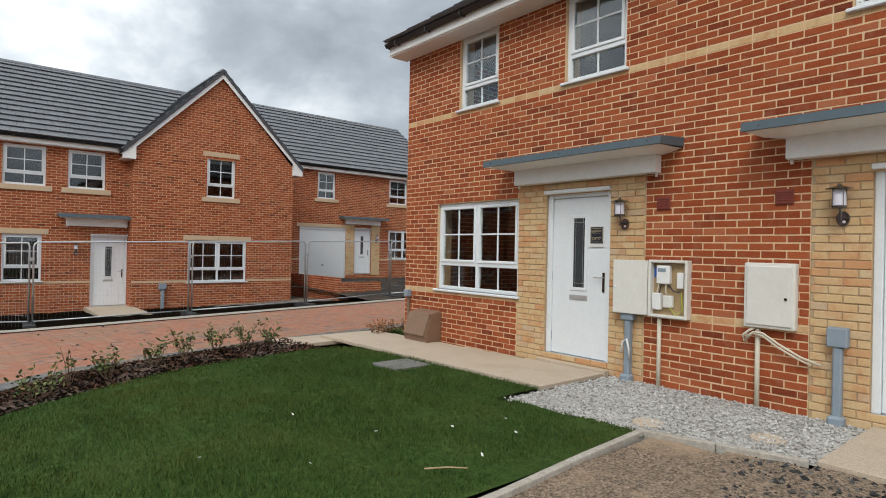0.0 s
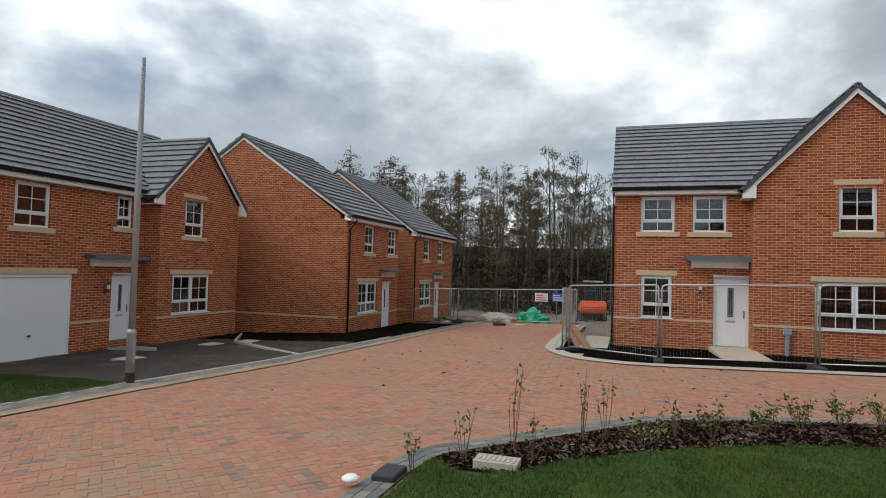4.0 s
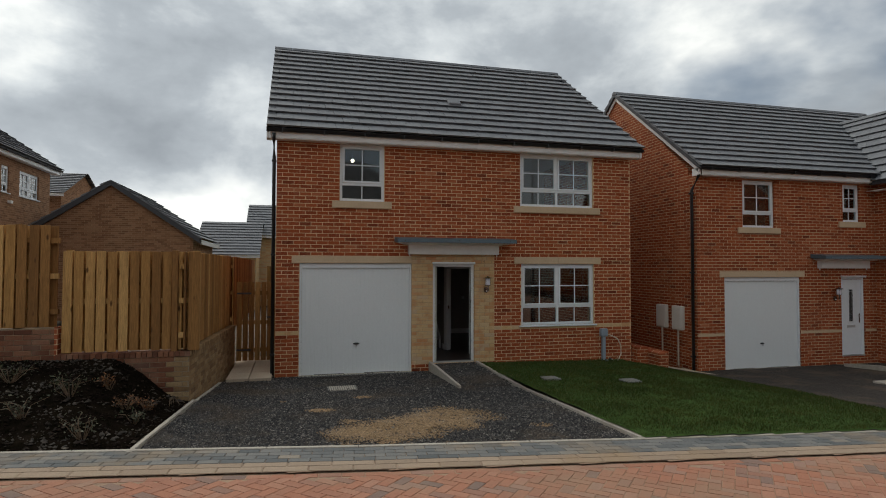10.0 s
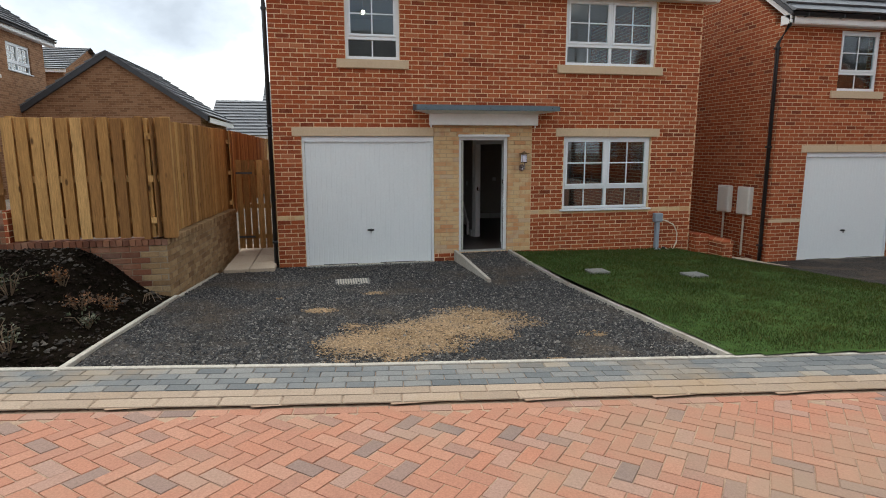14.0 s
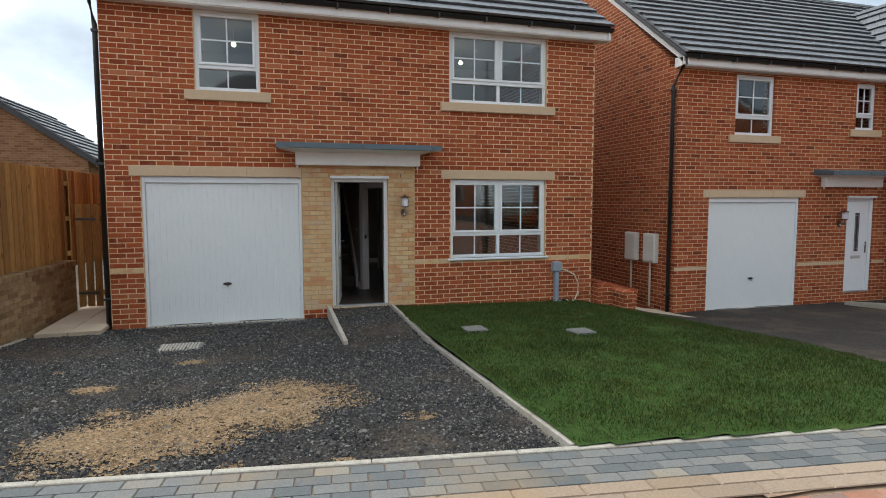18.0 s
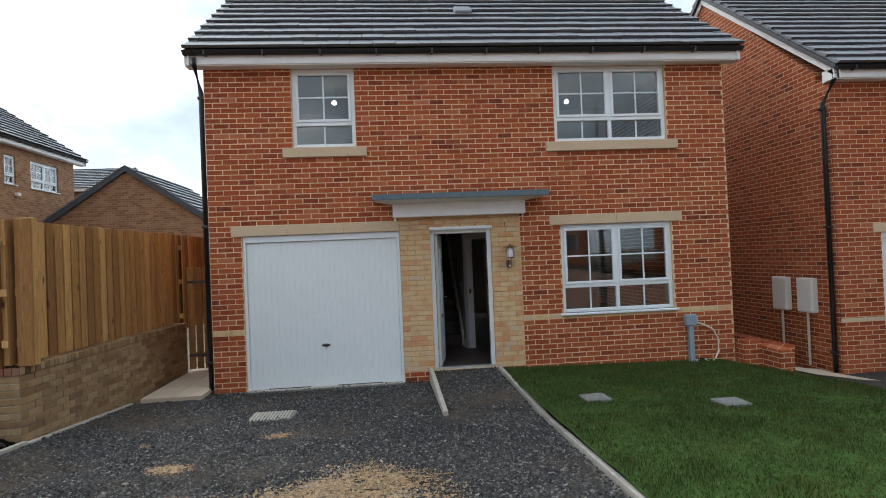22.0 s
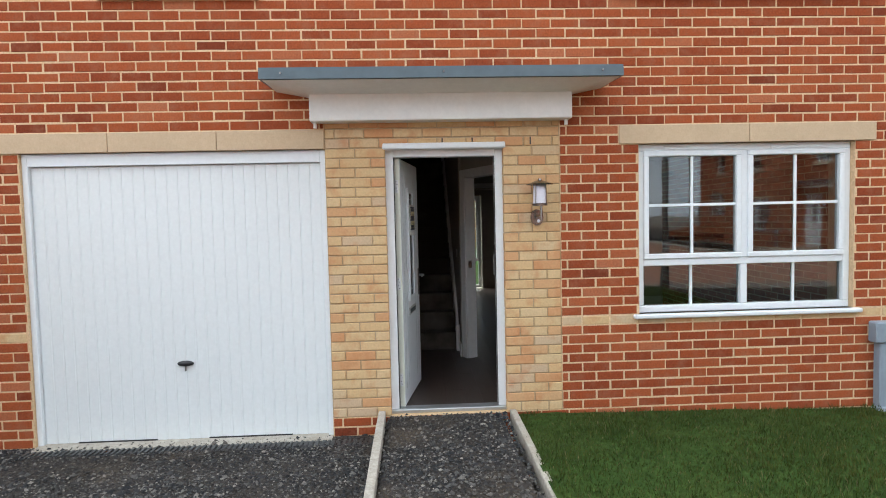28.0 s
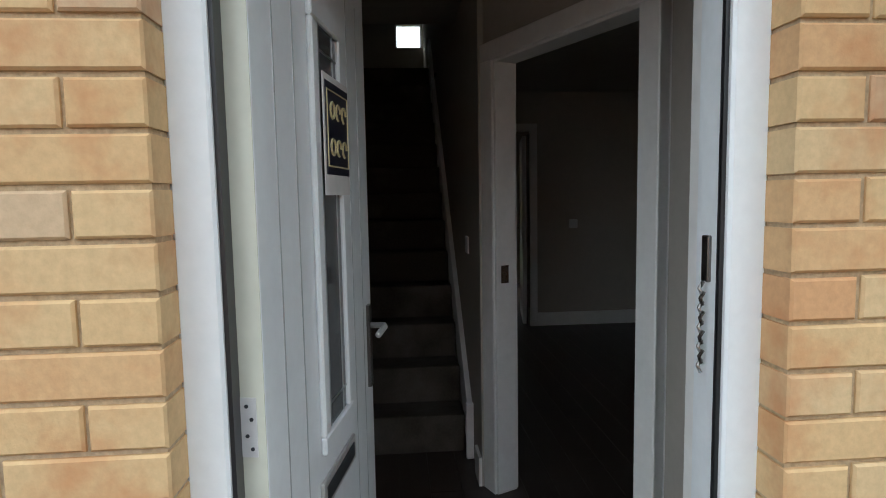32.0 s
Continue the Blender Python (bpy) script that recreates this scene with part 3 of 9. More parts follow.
def boxes(*list_of, b=0.0):
    bm = bmesh.new()
    for c in list_of:
        box(bm, *c)
    if b:
        bmesh.ops.bevel(bm, geom=bm.edges[:], offset=b, segments=1, affect="EDGES")
    return bm


def tube(bm, pts, r, n=8, r2=None):
    """A round bar along points; it tapers from r to r2."""
    rings = []
    pts = [Vector(p) for p in pts]
    for i, p in enumerate(pts):
        d = (pts[min(i + 1, len(pts) - 1)] - pts[max(i - 1, 0)]).normalized()
        a = d.orthogonal().normalized() if abs(d.z) > 0.99 else d.cross(Vector((0, 0, 1))).normalized()
        b = d.cross(a)
        rr = r if r2 is None else r + (r2 - r) * i / (len(pts) - 1)
        rings.append([bm.verts.new(p + rr * (math.cos(6.2832 * k / n) * a + math.sin(6.2832 * k / n) * b)) for k in range(n)])
    for q, s in zip(rings, rings[1:]):
        for k in range(n):
            bm.faces.new((q[k], q[(k + 1) % n], s[(k + 1) % n], s[k]))
    bm.faces.new(rings[0][::-1])
    bm.faces.new(rings[-1])
    return bm


def lathe(bm, profile, at, n=20):
    """Turned about the upright axis through at; profile: radius, height."""
    rings = [[bm.verts.new((at[0] + r * math.cos(6.2832 * k / n), at[1] + r * math.sin(6.2832 * k / n), at[2] + h)) for k in range(n)] for r, h in profile]
    for q, s in zip(rings, rings[1:]):
        for k in range(n):
            bm.faces.new((q[k], q[(k + 1) % n], s[(k + 1) % n], s[k]))
    bm.faces.new(rings[0][::-1])
    bm.faces.new(rings[-1])
    return bm


def prism(bm, outline, axis, a, b):
    """An outline in two axes pulled along the third, from a to b."""
    def at(p, v):
        return {"x": (v, p[0], p[1]), "y": (p[0], v, p[1]), "z": (p[0], p[1], v)}[axis]
    lo, hi = [bm.verts.new(at(p, a)) for p in outline], [bm.verts.new(at(p, b)) for p in outline]
    bm.faces.new(lo)
    bm.faces.new(hi[::-1])
    for i in range(len(outline)):
        j = (i + 1) % len(outline)
        bm.faces.new((lo[i], lo[j], hi[j], hi[i]))
    return bm


# ---- the lie of the land ----
def road_z(x, y):
    return 0.245 + 0.0288 * x - 0.028 * y - np.interp(y, (1, 4, 8), (0.085, 0.06, 0.0))


KERB_Y, KERB_X = (-14, -2, 4, 8.3, 12, 40), (4.4, 5.45, 6.1, 6.6, 6.95, 6.95)
KERB_W = 0.80


def kerb_x(y):
    return np.interp(y, KERB_Y, KERB_X)


def base_z(y):
    return np.interp(y, (7.9, 9.5, 19.5, 20.2, 28, 30, 40), (0.0, -0.30, -0.33, -0.45, -0.55, -0.62, -0.8))


def plot_z(x, y):
    """Front plots on the main side: from the kerb down to the house fronts."""
    k = kerb_x(y)
    f = np.clip(x / k, 0, 1)
    return base_z(y) + (road_z(k, y) - base_z(y)) * f


def near_x(y):
    """The kerb of the semi-detached pair's corner plot."""
    return np.interp(y, (-20, 5.4, 6.1, 6.75, 7.8, 8.5, 8.75, 9.0), (12.95, 12.95, 13.05, 13.7, 14.75, 15.5, 16.6, 18.4))


def near_z(x, y):
    return 0.70 - 0.018 * np.clip(y - 4, 0, 10)


def sheet(name, xs, ys, height, material, label, keep=None, parent=None, kind="structure", rough=0.0, category=""):
    """A patch of ground over a grid, with its surface at height(x, y)."""
    xs, ys = np.asarray(xs, float), np.asarray(ys, float)
    index, verts, faces = {}, [], []
    for i in range(len(xs) - 1):
        for j in range(len(ys) - 1):
            cx, cy = (xs[i] + xs[i + 1]) / 2, (ys[j] + ys[j + 1]) / 2
            if keep is not None and not keep(cx, cy):
                continue
            f = []
            for a, b in ((i, j), (i + 1, j), (i + 1, j + 1), (i, j + 1)):
                if (a, b) not in index:
                    index[a, b] = len(verts)
                    h = float(height(xs[a], ys[b]))
                    if rough:
                        h += rough * (noise.noise((xs[a] * 2.3, ys[b] * 2.3, 1.0)) + 0.6 * noise.noise((xs[a] * 7, ys[b] * 7, 4.0)))
                    verts.append((xs[a], ys[b], h))
                f.append(index[a, b])
            faces.append(f)
    return raw(name, verts, faces, material, parent, label, category, kind, smooth=True)


def stones(name, spots, sizes, material, label, kind="stuff", flat=0.7):
    """Many small angular stones as one object."""
    base = np.array([(1, 0, 0), (-1, 0, 0), (0, 1, 0), (0, -1, 0), (0, 0, 1), (0, 0, -1)], float)
    tri = np.array([(0, 2, 4), (2, 1, 4), (1, 3, 4), (3, 0, 4), (2, 0, 5), (1, 2, 5), (3, 1, 5), (0, 3, 5)])
    n = len(spots)
    rng = np.random.default_rng(5)
    ang = rng.uniform(0, 6.28, n)
    v = base[None] * (1 + rng.uniform(-0.35, 0.35, (n, 6, 3))) + rng.uniform(-0.25, 0.25, (n, 6, 3))
    v = v * np.asarray(sizes)[:, None, None] * np.array([1, 1, flat])
    c, s = np.cos(ang)[:, None], np.sin(ang)[:, None]
    v = np.stack([v[..., 0] * c - v[..., 1] * s, v[..., 0] * s + v[..., 1] * c, v[..., 2]], -1) + np.asarray(spots)[:, None]
    f = (tri[None] + 6 * np.arange(n)[:, None, None]).reshape(-1, 3)
    return raw(name, v.reshape(-1, 3).tolist(), f.tolist(), material, None, label, "", kind)


def cards(name, centres, dirs, length, width, material, parent=None, label="", kind="", bend=0.3):
    """Many small leaves or blades, each two bent triangles' worth, as one mesh."""
    centres, dirs = np.asarray(centres, float), np.asarray(dirs, float)
    n = len(centres)
    rng = np.random.default_rng(n)
    side = np.cross(dirs, rng.normal(size=(n, 3)))
    side /= np.linalg.norm(side, axis=1)[:, None] + 1e-9
    ln, wd = np.broadcast_to(length, n)[:, None], np.broadcast_to(width, n)[:, None]
    droop = rng.normal(size=(n, 3)) * ln * bend
    mid, tip = centres + dirs * ln * 0.55 + droop * 0.3, centres + dirs * ln + droop
    v = np.stack([centres - side * wd * 0.35, centres + side * wd * 0.35, mid + side * wd * 0.5, mid - side * wd * 0.5, tip], 1).reshape(-1, 3)
    k = 5 * np.arange(n)[:, None]
    q = (np.array([0, 1, 2, 3])[None] + k).tolist()
    t = (np.array([3, 2, 4])[None] + k).tolist()
    return raw(name, v.tolist(), q + t, material, parent, label, "", kind)


# ---- brickwork ----
def cut(a, b, holes):
    """What is left of a..b outside the holes."""
    out = [(a, b)]
    for h0, h1 in holes:
        out = [p for s, e in out for p in ((s, min(e, h0)), (max(s, h1), e)) if p[1] - p[0] > 0.02]
    return out


def brick_rects(y0, y1, z0, z1, holes, phase=0):
    """Stretcher bond in a wall rectangle, clear of the holes (y0, y1, z0, z1)."""
    out = []
    c0, c1 = int(round(z0 / 0.075)), int(round(z1 / 0.075))
    for c in range(c0, c1):
        za, zb = c * 0.075 + 0.005, (c + 1) * 0.075 - 0.005
        zm = (za + zb) / 2
        gaps = [(h[0], h[1]) for h in holes if h[2] < zm < h[3]]
        start = math.floor(y0 / 0.225) * 0.225 - 0.225 + (0.1125 if (c + phase) % 2 else 0)
        y = start
        while y < y1:
            a, b = max(y, y0), min(y + 0.225, y1)
            if b - a > 0.03:
                for s, e in cut(a, b, gaps):
                    out.append((s + 0.005, e - 0.005, za, zb))
            y += 0.225
    return out


def brick_mesh(rects, x=0.0, deep=0.012, rng=random):
    """Bricks with worn arrises, faces at x, each an island."""
    verts, faces = [], []
    for y0, y1, z0, z1 in rects:
        j = [rng.uniform(-0.0015, 0.0015) for _ in range(5)]
        y0, y1, z0, z1, f = y0 + j[0], y1 + j[1], z0 + j[2], z1 + j[3], x + j[4] + rng.uniform(-0.001, 0.001)
        e = 0.004
        k = len(verts)
        for d, i in ((x - deep, 0), (f - e, 0), (f, e)):
            verts += [(d, y0 + i, z0 + i), (d, y1 - i, z0 + i), (d, y1 - i, z1 - i), (d, y0 + i, z1 - i)]
        for r in (0, 4):
            for q in range(4):
                s = (q + 1) % 4
                faces.append((k + r + q, k + r + s, k + r + 4 + s, k + r + 4 + q))
        faces.append((k + 8, k + 9, k + 10, k + 11))
    return verts, faces


ONE = {}


def single_bricks(rects, material, parent, x=0.0):
    """Bricks as objects of their own that share meshes by size."""
    for y0, y1, z0, z1 in rects:
        w, h = round(y1 - y0, 2), round(z1 - z0, 3)
        key = (w, h, material)
        if key not in ONE:
            v, f = brick_mesh([(-w / 2, w / 2, -h / 2, h / 2)])
            me = bpy.data.meshes.new("brick")
            me.from_pydata(v, [], f)
            me.materials.append(MAT[material])
            ONE[key] = me
        ob = new("brick", ONE[key])
        ob.parent = parent
        ob.location = (x + random.uniform(-0.001, 0.001), (y0 + y1) / 2, (z0 + z1) / 2)


def wall_panel(y0, y1, z0, z1, holes, x=0.0, thick=0.30, gable=None):
    """A wall with openings through it, in the plane of local y and z. gable: (apex y, apex z) above z1."""
    bm = bmesh.new()
    ys = sorted({y0, y1, *[min(max(v, y0), y1) for h in holes for v in h[:2]]})
    zs = sorted({z0, z1, *[min(max(v, z0), z1) for h in holes for v in h[2:4]]})
    def inside(y, z):
        return any(h[0] < y < h[1] and h[2] < z < h[3] for h in holes)
    cell = {(i, j) for i in range(len(ys) - 1) for j in range(len(zs) - 1) if not inside((ys[i] + ys[i + 1]) / 2, (zs[j] + zs[j + 1]) / 2)}
    def quad(*c):
        bm.faces.new([bm.verts.new(p) for p in c])
    for i, j in cell:
        a, b, c, d = ys[i], ys[i + 1], zs[j], zs[j + 1]
        quad((x, a, c), (x, b, c), (x, b, d), (x, a, d))
        quad((x - thick, a, c), (x - thick, a, d), (x - thick, b, d), (x - thick, b, c))
        for di, dj, p, q in ((-1, 0, (a, c), (a, d)), (1, 0, (b, d), (b, c)), (0, -1, (b, c), (a, c)), (0, 1, (a, d), (b, d))):
            if (i + di, j + dj) not in cell:
                if gable and dj == 1 and abs(zs[j + 1] - z1) < 1e-6:
                    continue
                quad((x, *p), (x, *q), (x - thick, *q), (x - thick, *p))
    if gable:
        g = [(y0, z1), (y1, z1), gable]
        quad(*[(x, *p) for p in g])
        quad(*[(x - thick, *p) for p in g[::-1]])
        quad((x, *g[1]), (x - thick, *g[1]), (x - thick, *g[2]), (x, *g[2]))
        quad((x, *g[2]), (x - thick, *g[2]), (x - thick, *g[0]), (x, *g[0]))
    bmesh.ops.remove_doubles(bm, verts=bm.verts[:], dist=0.0005)
    return bm


# ---- house parts ----
def window(parent, y0, y1, z0, z1, cols=2, x=0.0, sill="white", label="white double-glazed casement window with glazing bars"):
    """A casement window with a fixed light below each sash. x: the wall's face."""
    w = new("window")
    w.parent = parent
    tagged(w, label)
    f, s = 0.055, 0.042
    zt = z0 + 0.30 * (z1 - z0)
    step = (y1 - y0) / cols
    bars = [(x - 0.12, x - 0.05, y0, y1, z0, z0 + f), (x - 0.12, x - 0.05, y0, y1, z1 - f, z1), (x - 0.12, x - 0.05, y0, y0 + f, z0 + f, z1 - f), (x - 0.12, x - 0.05, y1 - f, y1, z0 + f, z1 - f),
            (x - 0.12, x - 0.05, y0 + f, y1 - f, zt - f / 2, zt + f / 2)]
    for k in range(1, cols):
        m = y0 + k * step
        bars += [(x - 0.12, x - 0.052, m - f / 2, m + f / 2, z0 + f, zt - f / 2), (x - 0.12, x - 0.052, m - f / 2, m + f / 2, zt + f / 2, z1 - f)]
    part("window_frame", boxes(*bars, b=0.005), "upvc", w)
    for k in range(cols):
        part("trickle_vent", boxes((x - 0.055, x - 0.04, y0 + (k + 0.25) * step, y0 + (k + 0.75) * step, z1 - 0.045, z1 - 0.02), b=0.003), "upvc", w)
    for k in range(cols):
        a, b = y0 + k * step + (f if k == 0 else f / 2), y0 + (k + 1) * step - (f if k == cols - 1 else f / 2)
        c, d = zt + f / 2, z1 - f
        part("sash", boxes((x - 0.10, x - 0.035, a, b, c, c + s), (x - 0.10, x - 0.035, a, b, d - s, d), (x - 0.10, x - 0.035, a, a + s, c + s, d - s), (x - 0.10, x - 0.035, b - s, b, c + s, d - s), b=0.006), "upvc", w)
        my, mz = (a + b) / 2, (c + d) / 2
        g = 0.011
        part("glazing_bar", boxes((x - 0.075, x - 0.055, my - g, my + g, c + s, d - s), (x - 0.0748, x - 0.0552, a + s, b - s, mz - g, mz + g), b=0.002), "upvc", w)
        part("glazing_bar", boxes((x - 0.095, x - 0.075, my - g, my + g, z0 + f, zt - f / 2), b=0.002), "upvc", w)
        for r in ((a + s - 0.005, b - s + 0.005, c + s - 0.005, d - s + 0.005, x - 0.068), (a - 0.005, b + 0.005, z0 + f - 0.005, zt - f / 2 + 0.005, x - 0.088)):
            pane = part("pane", boxes((r[4] - 0.004, r[4], r[0], r[1], r[2], r[3])), "glass", w)
            pane.visible_shadow = False
    if sill == "white":
        part("sill", bevelled(x - 0.10, x + 0.045, y0 - 0.05, y1 + 0.05, z0 - 0.035, z0, 0.008), "upvc", w)
    return w


def stone_sill(parent, y0, y1, z, x=0.0):
    return part("stone_sill", bevelled(x - 0.06, x + 0.045, y0 - 0.15, y1 + 0.15, z - 0.15, z - 0.004, 0.008), "cast", parent, "buff cast stone sill")


def lintel(parent, y0, y1, z, pieces=2, x=0.0):
    step = (y1 - y0) / pieces
    for k in range(pieces):
        part("lintel", bevelled(x - 0.05, x + 0.012, y0 + k * step + 0.002, y0 + (k + 1) * step - 0.002, z, z + 0.148, 0.004), "cast", parent, "buff cast stone lintel")


def canopy(parent, y0, y1, z, x=0.0, box_in=0.28, out=0.45):
    """A flat moulded canopy with a sloping soffit and a white box below it."""
    c = new("canopy")
    c.parent = parent
    tagged(c, "flat blue-grey moulded door canopy with white soffit")
    bm = bmesh.new()
    prism(bm, [(x, z), (x + out - 0.01, z - 0.045), (x + out, z - 0.125), (x + out - 0.02, z - 0.125), (x, z - 0.10)], "y", y0, y1)
    part("canopy_roof", bm, "grey_grp", c)
    bm = bmesh.new()
    e = 0.02
    lo = [(x, y0 + box_in, z - 0.165), (x + 0.12, y0 + box_in, z - 0.165), (x + 0.12, y1 - box_in, z - 0.165), (x, y1 - box_in, z - 0.165)]
    hi = [(x, y0 + e, z - 0.115), (x + out - e, y0 + e, z - 0.128), (x + out - e, y1 - e, z - 0.128), (x, y1 - e, z - 0.115)]
    a, b = [bm.verts.new(p) for p in lo], [bm.verts.new(p) for p in hi]
    bm.faces.new(a[::-1])
    bm.faces.new(b)
    for i in range(4):
        bm.faces.new((a[i], a[(i + 1) % 4], b[(i + 1) % 4], b[i]))
    part("soffit", bm, "white", c)
    part("fascia_box", bevelled(x, x + 0.13, y0 + box_in, y1 - box_in, z - 0.36, z - 0.15, 0.012, 2), "white", c)
    for yy in (y0 + box_in + 0.03, y1 - box_in - 0.03):
        part("drip_spout", tube(bmesh.new(), [(x + 0.05, yy, z - 0.40), (x + 0.05, yy, z - 0.35)], 0.014), "white", c)
    for k in range(3):
        yy = y0 + 0.15 + k * (y1 - y0 - 0.3) / 2
        part("screw", tube(bmesh.new(), [(x + out - 0.004, yy, z - 0.085), (x + out + 0.004, yy, z - 0.085)], 0.008, 6), "steel", c)
    return c


def wall_lamp(parent, y, z, x=0.0):
    """A lantern on a steel wall bracket with a sensor; z: the bracket plate's centre."""
    l = empty("wall_lamp", "brushed steel outdoor lantern with frosted glass on the brick pier", "wall lamp", "front door lanterns")
    bm = bmesh.new()
    n = 20
    for k0, k1, r in ((x + 0.002, x + 0.028, 0.055),):
        ring = [[(k, y + r * 0.9 * math.cos(6.2832 * i / n), z + r * 1.15 * math.sin(6.2832 * i / n)) for i in range(n)] for k in (k0, k1)]
        va, vb = [[bm.verts.new(p) for p in q] for q in ring]
        bm.faces.new(va[::-1])
        bm.faces.new(vb)
        for i in range(n):
            bm.faces.new((va[i], va[(i + 1) % n], vb[(i + 1) % n], vb[i]))
    part("back_plate", bm, "steel", l)
    bm = bmesh.new()
    bmesh.ops.create_uvsphere(bm, u_segments=10, v_segments=8, radius=0.013, matrix=Matrix.Translation((x + 0.03, y + 0.01, z - 0.028)))
    part("sensor", bm, "lamp_glass", l, "white motion sensor", True)
    part("arm", tube(tube(bmesh.new(), [(x + 0.025, y - 0.02, z + 0.01), (x + 0.13, y + 0.01, z + 0.012)], 0.008), [(x + 0.13, y + 0.01, z - 0.02), (x + 0.13, y + 0.01, z + 0.09)], 0.011), "steel", l)
    part("glass", lathe(bmesh.new(), [(0.05, 0.10), (0.053, 0.11), (0.050, 0.20), (0.048, 0.245)], (x + 0.13, y, z)), "lamp_glass", l, "frosted glass cylinder", True)
    part("collar", lathe(bmesh.new(), [(0.056, 0.088), (0.057, 0.104), (0.05, 0.108)], (x + 0.13, y, z)), "steel", l)
    part("hat", lathe(bmesh.new(), [(0.10, 0.247), (0.102, 0.253), (0.055, 0.268), (0.018, 0.28), (0.01, 0.295)], (x + 0.13, y, z), 24), "steel", l, "round steel hat")
    for k in range(4):
        a = 0.785 + 1.5708 * k
        px, py = x + 0.13 + 0.057 * math.cos(a), y + 0.057 * math.sin(a)
        part("stay", tube(bmesh.new(), [(px, py, z + 0.09), (px, py, z + 0.25)], 0.003, 6), "steel", l)
    return l


def garage_door(parent, y0, y1, z0, z1, x=0.0):
    g = new("garage_door")
    g.parent = parent
    tagged(g, "white ribbed steel up-and-over garage door")
    f = 0.06
    part("frame", boxes((x - 0.11, x - 0.03, y0, y0 + f * 0.7, z0, z1), (x - 0.11, x - 0.03, y1 - f * 0.7, y1, z0, z1), (x - 0.1099, x - 0.0301, y0 + f * 0.7, y1 - f * 0.7, z1 - 0.095, z1), b=0.004), "upvc", g)
    bm = bmesh.new()
    a, b, lo, hi = y0 + 0.045, y1 - 0.045, z0 + 0.012, z1 - 0.099
    n = 26
    face = []
    for k in range(n):
        y, w = a + k * (b - a) / n, (b - a) / n
        face += [(x - 0.0635, y), (x - 0.0635, y + w * 0.06), (x - 0.061, y + w * 0.13), (x - 0.0605, y + w * 0.95)]
    prism(bm, [(x - 0.10, b), (x - 0.10, a)] + face + [(x - 0.0635, b)], "z", lo, hi)
    part("panel", bm, "garage", g)
    m = (a + b) / 2
    part_bm = bmesh.new()
    bmesh.ops.create_uvsphere(part_bm, u_segments=14, v_segments=8, radius=1.0, matrix=Matrix.Translation((x - 0.055, m, lo + 0.60)) @ Matrix.Diagonal((0.02, 0.065, 0.022, 1)))
    part("handle", part_bm, "black", g, "black twist handle", True)
    part("key", boxes((x - 0.05, x - 0.03, m + 0.004, m + 0.008, lo + 0.545, lo + 0.585)), "steel", g)
    for s0, s1 in ((0.25, 0.85), (1.25, 1.9)):
        part("bottom_seal", boxes((x - 0.098, x - 0.055, a + s0, a + s1, z0 + 0.002, z0 + 0.02)), "black", g)
    part("threshold", bevelled(x - 0.12, x + 0.095, y0 + 0.003, y1 - 0.003, z0 - 0.06, z0 + 0.010, 0.006), "concrete", g)
    return g


